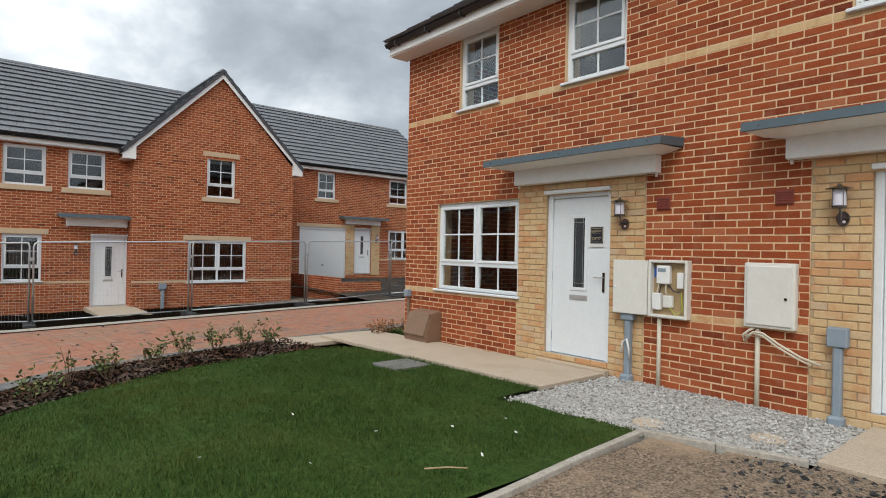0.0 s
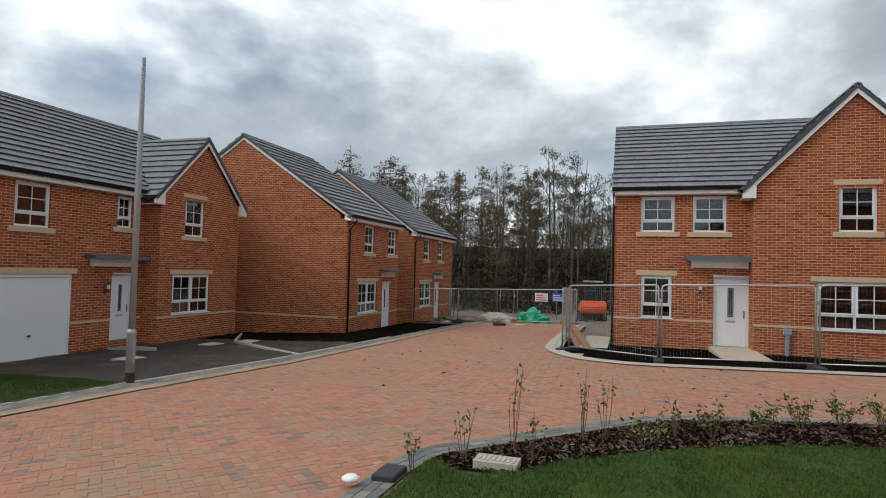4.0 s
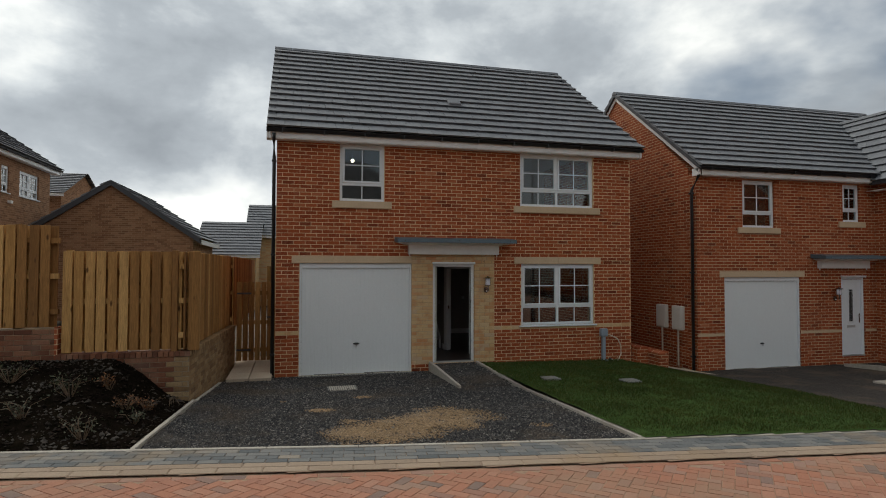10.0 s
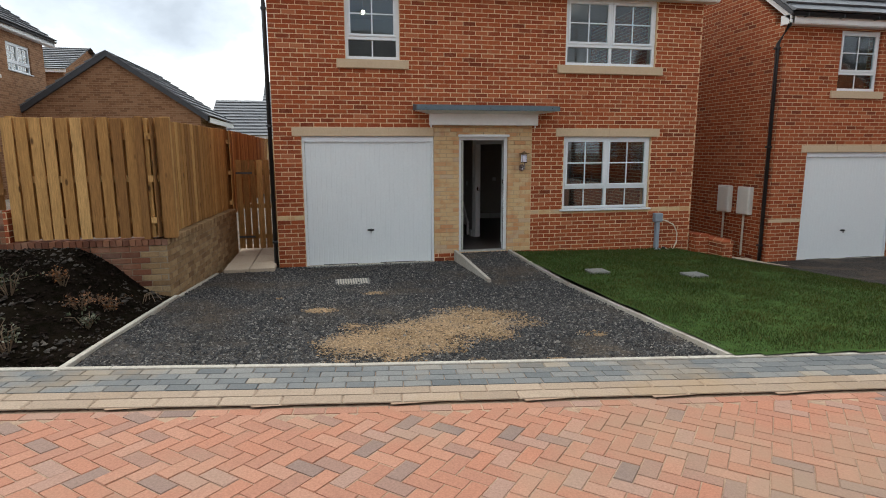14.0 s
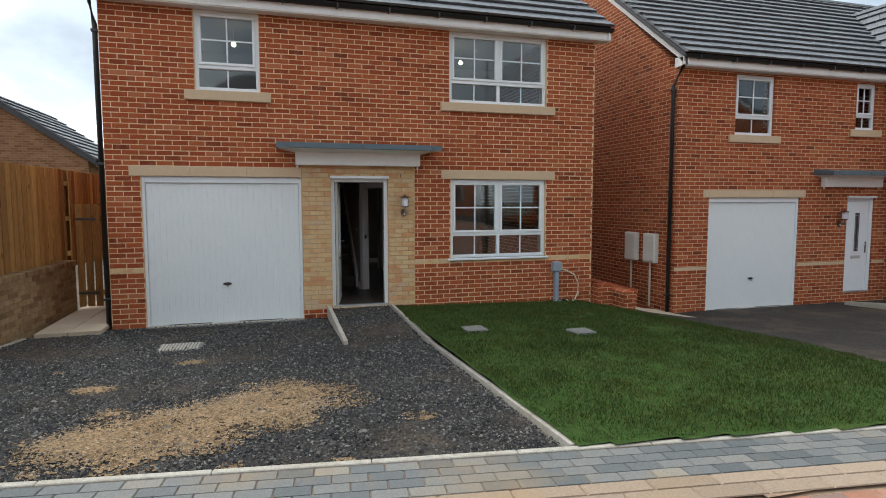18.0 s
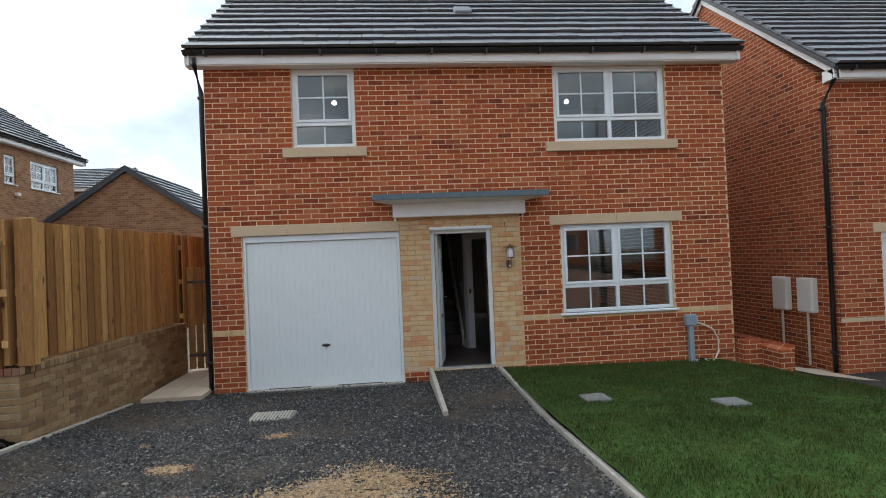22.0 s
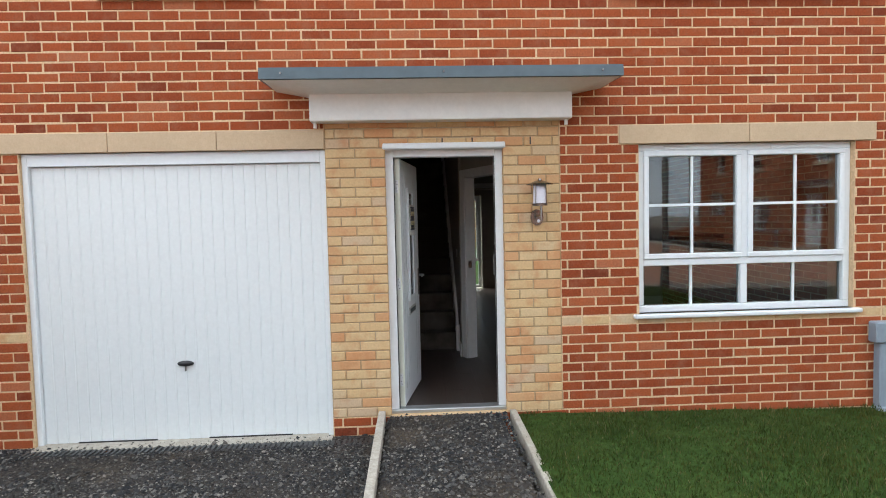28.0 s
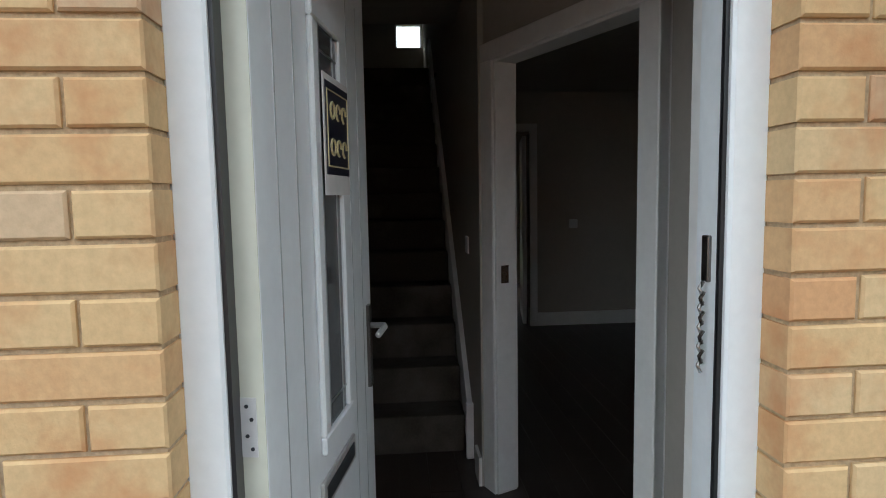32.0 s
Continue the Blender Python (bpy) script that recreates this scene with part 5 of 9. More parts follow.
garage_door(main, *GAR)
lintel(main, 0.31, 2.735, 2.25, 3)
lintel(main, 5.03, 7.13, 2.25, 2)
window(main, *WIN, cols=2)
for u, cols in ((UW1, 1), (UW2, 2)):
    window(main, *u, cols=cols, sill="none")
    stone_sill(main, u[0], u[1], 3.525)
canopy(main, 2.37, 4.91, 2.80)
door_main = front_door(main, *DOOR, x=-0.03, angle=80, notice=True)
wall_lamp(main, 4.37, 1.69)
# plastered reveals behind the door frame
for ya, yb in ((3.1905, 3.198), (4.112, 4.1195)):
    part("reveal", boxes((-0.306, -0.162, ya, yb, 0.172, 2.20)), "white", main)
gable_roof(main, 0.0, W, singles=300, verge=0.19)
for ya, yb in ((-0.10, -0.002), (W + 0.002, W + 0.10)):
    part("verge_soffit", plane_prism(bmesh.new(), [(0.2, ya, 4.70), (0.2, yb, 4.70), (-4.2, yb, 7.83), (-4.2, ya, 7.83)], (0, 0, 1), 0.02), "white", main)
for y in (3.641, 3.874, 4.329):
    part("weep_vent", boxes((0.0005, 0.004, y - 0.005, y + 0.005, 2.262, 2.318)), "black", main)
downpipe(main, -0.05, 4.78, 0.05, x=-0.10, swan=0.28)
part("roof_vent", bevelled(-0.17, 0.17, -0.15, 0.15, 0.0, 0.10, 0.03, 2, pose(-1.38, 4.02, 6.075, 0, 35, 0)), "tile", main)
# grey service duct with its cable, low on the front wall
duct = empty("service_duct", "blue-grey cable duct with a coiled ivory cable on brickwork", "duct")
part("duct_box", bevelled(0.004, 0.10, 7.08, 7.25, 0.62, 0.79, 0.01), "grey_box", duct)
part("duct_pipe", bevelled(0.004, 0.085, 7.125, 7.205, 0.02, 0.62, 0.012), "grey_box", duct)
part("duct_foot", bevelled(0.004, 0.13, 7.10, 7.24, -0.05, 0.10, 0.02), "grey_box", duct)
part("stub_pipe", tube(bmesh.new(), [(0.06, 7.32, -0.02), (0.06, 7.32, 0.12)], 0.035, 12), "black", duct)
part("cable", tube(bmesh.new(), [(0.04, 7.25, 0.66), (0.05, 7.36, 0.63), (0.05, 7.52, 0.55), (0.05, 7.60, 0.40), (0.06, 7.60, 0.22), (0.08, 7.52, 0.08), (0.09, 7.43, 0.04), (0.08, 7.36, 0.10)], 0.012, 8), "ivory", duct, "coiled ivory cable", True)


def far_wall(house, y0, y1, holes, x=0.0, z0=-0.6, z1=TOP + 0.02, gable=None, bands=((0.825, 0.90),), material="wall"):
    """Front wall of a house that stays far off: relief in the material, cast bands as bricks' course strips."""
    w = part("wall_front", wall_panel(y0, y1, z0, z1, holes, x=x, gable=gable), material, house)
    for a, b in bands:
        for s, e in cut(y0, y1, [(h[0], h[1]) for h in holes if h[2] < (a + b) / 2 < h[3]]):
            part("band_course", boxes((x - 0.02, x + 0.004, s, e, a + 0.004, b - 0.004)), "cast", house, "course of buff bricks")
    return w


# ---- the next house along, with a gabled bay and garage ----
h2 = empty("house", "red brick house with gabled bay, white garage door and front door", "house", "houses of the cul-de-sac", pose(0, 9.71, -0.31))
hol = [(0.76, 3.02, 0.0, 2.25), (4.32, 5.10, 0.20, 2.25), (1.31, 2.27, 3.48, TOP - 0.09), (4.42, 4.98, 3.68, TOP - 0.09)]
far_wall(h2, 0.0, 5.5, hol)
shell(h2, 0.0, 9.4, 7.0, TOP, [], ridge_z=7.70)
garage_door(h2, *hol[0])
lintel(h2, 0.62, 3.16, 2.25, 3)
front_door(h2, *hol[1])
for u in hol[2:]:
    window(h2, *u, cols=1, sill="none")
    stone_sill(h2, u[0], u[1], u[2])
canopy(h2, 3.36, 5.34, 2.83, box_in=0.2)
BX, B0, B1 = 0.65, 5.46, 9.34
bh = [(6.08, 7.85, 0.94, 2.25), (6.54, 7.44, 3.55, 4.85)]
far_wall(h2, B0, B1, bh, x=BX, z1=4.74, gable=((B0 + B1) / 2, 6.95))
for q in ((0.004, BX - 0.302, B0, B0 + 0.3, -0.6, 4.74), (-0.3, BX - 0.302, B1 - 0.3, B1 - 0.002, -0.6, 4.74)):
    part("bay_return", boxes(q), "wall", h2)
window(h2, *bh[0], cols=2, x=BX)
lintel(h2, 5.94, 7.99, 2.25, 2, x=BX)
window(h2, *bh[1], cols=1, x=BX, sill="none")
stone_sill(h2, bh[1][0], bh[1][1], bh[1][2], x=BX)
lintel(h2, 6.42, 7.56, 4.85, 1, x=BX)
gable_roof(h2, 0.0, 9.4, ridge=(-3.5, 7.70))
cross_gable(h2, BX, B0, B1, 4.72, 7.02, main_ridge=(-3.5, 7.70))
downpipe(h2, -0.06, 4.78, -0.05, x=-0.16, swan=0.28)
# plain floor and partition, added in each house to keep its windows dark
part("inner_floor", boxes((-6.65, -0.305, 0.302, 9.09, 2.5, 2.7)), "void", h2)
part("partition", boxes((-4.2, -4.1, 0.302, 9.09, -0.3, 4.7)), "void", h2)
tagged(wall_lamp(h2, 4.1, 1.70), "", "").matrix_basis = h2.matrix_basis
for k, yy in enumerate((-1.30, -0.66)):
    mb = empty("meter_box", "ivory wall-mounted meter box with a pipe below it", "meter box", "meter boxes", h2.matrix_basis)
    part("box", bevelled(yy - 0.19, yy + 0.19, -0.11, -0.002, 0.94, 1.53, 0.012), "meter", mb)
    part("door", bevelled(yy - 0.17, yy + 0.17, -0.122, -0.11, 0.97, 1.50, 0.006), "meter", mb)
    part("pipe", tube(bmesh.new(), [(yy, -0.06, 0.05), (yy, -0.06, 0.94)], 0.022, 10), "ivory", mb)

# ---- two gable-ended houses further along ----
for y0, length, drop, x0 in ((20.85, 5.4, -0.52, 4.35), (28.5, 7.0, -0.64, 4.28)):
    h = empty("house", "red brick house with plain gable end and grey tiled roof", "house", "houses of the cul-de-sac", pose(x0, y0, drop))
    hol = [(1.15, 3.0, 0.94, 2.25), (3.6, 4.5, 0.15, 2.2), (1.65, 2.6, 3.48, TOP - 0.09), (4.15, 5.1, 3.48, TOP - 0.09)]
    far_wall(h, 0.0, length, hol)
    deep, top = (9.9, 8.33) if y0 < 25 else (9.0, 8.25)
    shell(h, 0.0, length, deep, TOP, [], ridge_z=top)
    part("band_course", boxes((-8.4, -0.3, -0.006, 0.02, 0.83, 0.896)), "cast", h, "course of buff bricks")
    gable_roof(h, 0.0, length, ridge=(-deep / 2, top))
    window(h, *hol[0], cols=2)
    lintel(h, 1.0, 3.15, 2.25, 2)
    front_door(h, *hol[1])
    canopy(h, 3.25, 5.0, 2.8, box_in=0.2)
    for u in hol[2:]:
        window(h, *u, cols=1, sill="none")
        stone_sill(h, u[0], u[1], u[2])
    downpipe(h, 0.2, 4.78, 0.0, x=-0.02, swan=0.28)
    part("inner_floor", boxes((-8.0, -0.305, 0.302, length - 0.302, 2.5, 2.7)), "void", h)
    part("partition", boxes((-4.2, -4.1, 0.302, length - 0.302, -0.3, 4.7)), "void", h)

# ---- the gabled house across the junction, behind the site fence ----
gh = empty("house", "red brick house with a wide front gable behind temporary fencing", "house", "houses of the cul-de-sac", pose(14.48, 19.4, 0.12, 0, 0, -90))
hol = [(0.81, 1.70, 0.90, 2.20), (2.87, 3.83, 0.12, 2.22), (0.79, 1.76, 3.55, TOP - 0.09), (2.28, 3.21, 3.55, TOP - 0.09)]
far_wall(gh, 0.0, 3.85, hol)
shell(gh, 0.0, 8.85, 8.4, TOP, [], ridge_z=7.87)
BX, B0, B1 = 0.6, 3.83, 8.85
bh = [(5.40, 7.25, 0.83, 2.15), (5.93, 6.83, 3.53, 4.83)]
far_wall(gh, B0, B1, bh, x=BX, z1=4.74, gable=((B0 + B1) / 2, 7.5))
for q in ((0.004, BX - 0.302, B0, B0 + 0.3, -0.6, 4.74), (-0.3, BX - 0.302, B1 - 0.3, B1 - 0.002, -0.6, 4.74)):
    part("bay_return", boxes(q), "wall", gh)
window(gh, *hol[0], cols=1)
lintel(gh, 0.66, 1.85, 2.20, 1)
front_door(gh, *hol[1])
canopy(gh, 2.05, 4.0, 2.83, box_in=0.2)
for u in hol[2:]:
    window(gh, *u, cols=1, sill="none")
    stone_sill(gh, u[0], u[1], u[2])
window(gh, *bh[0], cols=2, x=BX)
lintel(gh, 5.25, 7.40, 2.15, 2, x=BX)
window(gh, *bh[1], cols=1, x=BX, sill="none")
stone_sill(gh, *bh[1][:3], x=BX)
lintel(gh, 5.8, 6.96, 4.83, 1, x=BX)
gable_roof(gh, 0.0, 8.85, ridge=(-4.2, 7.87))
cross_gable(gh, BX, B0, B1, 4.72, 7.58, courses=12, main_ridge=(-4.2, 7.87))
downpipe(gh, -0.04, 4.78, 0.0, x=-0.05, swan=0.28)
tagged(wall_lamp(gh, 2.5, 1.70), "", "").matrix_basis = gh.matrix_basis
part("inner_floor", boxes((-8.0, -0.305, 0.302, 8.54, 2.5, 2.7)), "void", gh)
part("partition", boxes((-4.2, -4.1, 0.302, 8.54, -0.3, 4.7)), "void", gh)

# ---- the garage house beyond it ----
g2 = empty("house", "red brick house with garage and buff brick door pier", "house", "houses of the cul-de-sac", pose(24.7, 22.5, 0.75, 0, 0, -90))
hol = [(0.72, 2.95, 0.0, 2.25), (3.40, 4.28, 0.20, 2.25), (1.52, 2.38, 3.5, TOP - 0.09), (5.25, 6.3, 3.5, TOP - 0.09), (5.25, 7.0, 0.9, 2.25)]
far_wall(g2, -0.6, 8.5, hol)
part("pier", boxes((0.002, 0.01, 2.95, 3.38, 0.15, 2.45), (0.002, 0.01, 4.30, 4.75, 0.15, 2.45)), "wall_buff", g2)
shell(g2, -0.6, 8.5, 8.4, TOP, [])
garage_door(g2, *hol[0])
lintel(g2, 0.58, 2.95, 2.25, 3)
front_door(g2, *hol[1])
canopy(g2, 2.6, 5.0, 2.80)
for u in hol[2:4]:
    window(g2, *u, cols=1, sill="none")
    stone_sill(g2, u[0], u[1], u[2])
window(g2, *hol[4], cols=2)
gable_roof(g2, -0.6, 8.5)
tagged(wall_lamp(g2, 4.55, 1.70), "", "").matrix_basis = g2.matrix_basis
part("inner_floor", boxes((-8.0, -0.305, -0.29, 8.19, 2.5, 2.7)), "void", g2)
part("partition", boxes((-4.2, -4.1, -0.29, 8.19, -0.3, 4.7)), "void", g2)

# ---- a brick house farther along the side road, mirrored in the windows ----
mh = empty("house", "red brick house with white windows farther along the side road", "house", "houses of the cul-de-sac", pose(36.0, 18.5, 0.95, 0, 0, 180))
hol = [(1.0, 2.8, 0.9, 2.25), (3.6, 4.5, 0.15, 2.25), (5.6, 7.4, 0.9, 2.25), (1.4, 2.4, 3.5, TOP - 0.09), (5.9, 6.9, 3.5, TOP - 0.09), (8.2, 9.1, 3.5, TOP - 0.09)]
far_wall(mh, 0.0, 10.2, hol)
shell(mh, 0.0, 10.2, 8.4, TOP, [])
front_door(mh, *hol[1])
canopy(mh, 3.2, 4.9, 2.8, box_in=0.2)
for u in (hol[0], hol[2]):
    window(mh, *u, cols=2)
for u in hol[3:]:
    window(mh, *u, cols=1, sill="none")
    stone_sill(mh, u[0], u[1], u[2])
gable_roof(mh, 0.0, 10.2)
part("inner_floor", boxes((-8.0, -0.305, 0.302, 9.89, 2.5, 2.7)), "void", mh)
part("partition", boxes((-4.2, -4.1, 0.302, 9.89, -0.3, 4.7)), "void", mh)

# ---- the semi-detached pair beside the lawn ----
# local y runs the other way: local y 0 at world y 7.95
NB = 0.60
pair = empty("semi_detached_pair", "pair of semi-detached red brick houses with buff brick door piers", "house", "", pose(20.33, 7.95, NB, 0, 0, 180))
NW, NTOP = 10.68, 4.88
wn, dn = (0.85, 2.60, 0.90, 2.25), (3.09, 4.06, 0.19, 2.28)
u1, u2 = (1.32, 2.15, 3.675, NTOP - 0.09), (3.35, 4.23, 3.675, NTOP - 0.09)
nh = [wn, dn, u1, u2]
nh += [(NW - h[1], NW - h[0], h[2], h[3]) for h in nh]
piers = [(2.60, 4.52, 0.0, 2.475), (NW - 4.52, NW - 2.60, 0.0, 2.475)]
nfront = part("wall_front", wall_panel(0.0, NW, -0.6, NTOP + 0.02, nh + piers, x=-0.003), "mortar", pair)
shell(pair, 0.0, NW, 8.4, NTOP, [], gables=False)
for p in piers:
    part("pier_core", wall_panel(*p, [h for h in nh if p[0] < h[0] < p[1] and h[2] < 1 and h[1] - h[0] < 1.2], x=-0.010), "mortar_joint_shade", pair)
bands = [(0, NW, 0.825, 0.90), (0, NW, 3.60, 3.675)]
nred = brick_rects(0.0, NW, -0.15, NTOP, nh + bands + piers, 1)
v, f = brick_mesh(nred)
raw("bricks", v, f, "brick", nfront, kind="stuff")
nbuff = [r for p in piers for r in brick_rects(p[0], p[1], 0.0, 2.475, nh, 0)]
v, f = brick_mesh(nbuff)
raw("buff_bricks", v, f, "buff", nfront, "buff bricks of the door piers", kind="stuff")
nband = [r for b in bands for r in brick_rects(0.0, NW, b[2], b[3], nh + piers, 0)]
v, f = brick_mesh(nband)
raw("band_course", v, f, "buff", nfront, "courses of buff bricks", kind="stuff")
for flip in (False, True):
    def fy(a, b):
        return (NW - b, NW - a) if flip else (a, b)
    window(pair, *fy(*wn[:2]), *wn[2:], cols=2)
    for u in (u1, u2):
        window(pair, *fy(*u[:2]), *u[2:], cols=1)
    canopy(pair, *fy(2.37, 4.95), 2.77, box_in=0.25, out=0.48)
    tagged(wall_lamp(pair, fy(4.27, 4.27)[0], 1.86), "", "").matrix_basis = pair.matrix_basis
    vent = part("air_vent", bevelled(0.0, 0.02, *fy(4.66, 4.82), 2.005, 2.15, 0.006), "terracotta", pair, "terracotta louvred vent")
    for k in range(5):
        part("louvre", boxes((0.018, 0.028, *fy(4.67, 4.81), 2.02 + k * 0.025, 2.032 + k * 0.025)), "terracotta", vent)
front_door(pair, *dn, notice=True)
front_door(pair, NW - dn[1], NW - dn[0], dn[2], dn[3])
nroof = gable_roof(pair, 0.0, NW, eave=(0.40, 4.98), ridge=(-4.2, 8.2), hip=True)
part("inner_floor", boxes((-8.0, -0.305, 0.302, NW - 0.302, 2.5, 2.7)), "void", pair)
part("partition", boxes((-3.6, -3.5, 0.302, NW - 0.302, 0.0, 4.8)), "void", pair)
NM = pair.matrix_basis
# meter boxes
mb = empty("meter_box", "open ivory meter box with meter and wiring on brickwork", "meter box", "meter boxes", NM @ Matrix.Translation((0, -0.47, 0)))
part("box_back", boxes((0.002, 0.02, 5.12, 5.505, 0.87, 1.43)), "yellow", mb, "chipboard backing")
part("box_rim", boxes((0.002, 0.10, 5.09, 5.12, 0.84, 1.46), (0.002, 0.10, 5.505, 5.535, 0.84, 1.46), (0.002, 0.0995, 5.12, 5.505, 0.84, 0.87), (0.002, 0.0995, 5.12, 5.505, 1.43, 1.46), b=0.006), "meter", mb)
mbd = part("door", bevelled(0.0, 0.025, -0.41, 0.0, 0.85, 1.45, 0.008, 2, pose(0.085, 5.085, 0, 0, 0, 4)), "meter", mb, "ivory door swung open")
part("latch", bevelled(0.025, 0.035, -0.395, -0.365, 1.13, 1.17, 0.004, 1, pose(0.085, 5.085, 0, 0, 0, 4)), "white", mb)
part("label", boxes((0.0205, 0.024, 5.125, 5.165, 1.27, 1.38)), "sign_blue", mb, "small blue label")
part("meter", bevelled(0.02, 0.085, 5.18, 5.33, 1.20, 1.40, 0.01), "white", mb, "white digital meter")
part("meter_screen", boxes((0.0852, 0.088, 5.20, 5.29, 1.33, 1.37)), "grey_box", mb)
part("isolator", bevelled(0.02, 0.08, 5.41, 5.48, 1.16, 1.33, 0.008), "white", mb)
part("cut_out", bevelled(0.02, 0.085, 5.13, 5.23, 0.92, 1.10, 0.01), "white", mb)
part("fuse_block", bevelled(0.02, 0.075, 5.25, 5.36, 0.95, 1.08, 0.01), "meter", mb)
for k, (a, b) in enumerate((((5.20, 1.20), (5.18, 1.10)), ((5.23, 1.20), (5.21, 1.10)), ((5.28, 1.20), (5.30, 1.08)), ((5.31, 1.20), (5.44, 1.12)))):
    part("wire", tube(bmesh.new(), [(0.06, *a), (0.075, (a[0] + b[0]) / 2, (a[1] + b[1]) / 2 - 0.03), (0.06, *b)], 0.007, 6), "black" if k % 2 else "ivory", mb)
part("earth_wire", tube(bmesh.new(), [(0.06, 5.33, 0.95), (0.07, 5.40, 0.88), (0.06, 5.47, 0.93), (0.05, 5.45, 1.12)], 0.006, 6), "earth_wire", mb, "green and yellow earth wire")
part("pipe", tube(bmesh.new(), [(0.035, 5.20, 0.0), (0.035, 5.20, 0.84)], 0.023, 10), "ivory", mb, smooth=True)
mb2 = empty("meter_box", "closed ivory meter box with a cable hanging below it", "meter box", "meter boxes", NM)
part("box", bevelled(0.002, 0.09, 5.625, 6.075, 0.845, 1.46, 0.02, 2), "meter", mb2)
part("door", bevelled(0.085, 0.105, 5.655, 6.05, 0.875, 1.43, 0.006), "meter", mb2)
part("lock", tube(bmesh.new(), [(0.105, 6.0, 1.13), (0.112, 6.0, 1.13)], 0.014, 10), "steel", mb2)
part("pipe", tube(bmesh.new(), [(0.035, 5.74, 0.0), (0.035, 5.74, 0.845)], 0.023, 10), "ivory", mb2, smooth=True)
part("cable", tube(bmesh.new(), [(0.05, 5.72, 0.84), (0.075, 5.66, 0.80), (0.07, 5.64, 0.74), (0.085, 5.70, 0.79), (0.085, 5.80, 0.775), (0.085, 5.95, 0.675), (0.075, 6.10, 0.60), (0.06, 6.20, 0.56)], 0.010, 8), "ivory", mb2, "ivory cable", True)
part("cable", tube(bmesh.new(), [(0.05, 5.70, 0.84), (0.08, 5.62, 0.76), (0.07, 5.63, 0.70), (0.09, 5.72, 0.80), (0.09, 5.80, 0.80), (0.09, 5.95, 0.71), (0.08, 6.12, 0.62), (0.06, 6.28, 0.57)], 0.011, 8), "ivory", mb2, "ivory cable", True)
for k, yy in enumerate((4.36, 6.40)):
    sd = empty("service_duct", "blue-grey plastic cable duct standing in the gravel", "duct", "", NM)
    top = 0.94 if k == 0 else 0.92
    part("duct_box", bevelled(0.003, 0.10, yy - 0.078, yy + 0.078, top - 0.17, top, 0.01), "grey_box", sd)
    part("duct_pipe", bevelled(0.003, 0.085, yy - 0.034, yy + 0.034, 0.12, top - 0.17, 0.012), "grey_box", sd)
    part("duct_foot", bevelled(0.003, 0.13, yy - 0.06, yy + 0.06, -0.02, 0.16, 0.02), "grey_box", sd)
    if k == 0:
        part("cable", tube(bmesh.new(), [(0.10, yy + 0.05, 0.34), (0.12, yy + 0.055, 0.46), (0.11, yy + 0.02, 0.56), (0.105, yy - 0.03, 0.53), (0.105, yy - 0.05, 0.40)], 0.011, 8), "white", sd, "looped ivory cable", True)

# a brown cabinet on the ground by the corner
cab = empty("gas_meter_cabinet", "brown plastic semi-concealed gas meter cabinet on the gravel", "cabinet", "", NM)
bm = bmesh.new()
prism(bm, [(0.004, 0.0), (0.30, 0.0), (0.30, 0.12), (0.34, 0.16), (0.22, 0.50), (0.004, 0.55)], "y", 0.43, 1.0)
bmesh.ops.bevel(bm, geom=bm.edges[:], offset=0.012, segments=2, affect="EDGES")
part("body", bm, "brown", cab)
bm = bmesh.new()
prism(bm, [(0.345, 0.17), (0.352, 0.175), (0.232, 0.515), (0.225, 0.51)], "y", 0.45, 0.98)
part("lid", bm, "brown", cab)
part("wall_pipe", tube(bmesh.new(), [(0.02, 0.14, 0.0), (0.02, 0.14, 0.72)], 0.03, 10), "brown", cab)
part("pipe_head", bevelled(0.002, 0.09, 0.08, 0.20, 0.72, 0.84, 0.01), "grey_box", cab)

# ---- ground, road and plots ----
def far_corner_x(y):
    return np.interp(y, (14.4, 15.1, 17.2, 40), (15.2, 13.8, 12.9, 12.6))


def base_ground(x, y):
    cx, cy = min(max(x, -25), 45), min(max(y, -30), 60)
    k = kerb_x(cy)
    h = plot_z(cx, cy) if cx < k else road_z(cx, cy)
    if cy < 9 and cx > near_x(min(cy, 9)) + 0.4:
        h = min(h, near_z(cx, cy))
    return float(h) - 0.12


gx = np.concatenate([[-900, -300, -120, -60], np.arange(-26, 46, 1.0), [60, 120, 300, 900]])
gy = np.concatenate([[-900, -300, -100, -50], np.arange(-30, 61, 1.0), [80, 150, 300, 900]])
sheet("ground", gx, gy, base_ground, "site", "rough bare site ground of mud and rubble")


def on_road(x, y):
    """Block-paved carriageway, as a mask over arrays."""
    ok = (x > kerb_x(y) + 0.89) & (y > -12) & (y < 29.5) & (x < 40)
    ok &= ~((y < 9.02) & (x > np.where(y < 9.0, near_x(np.minimum(y, 9.0)), 18.4) - 0.44)) & ~((y >= 9.0) & (y < 9.45) & (x > 18.2))
    ok &= ~((y > 14.35) & (x > far_corner_x(y)))
    return ok


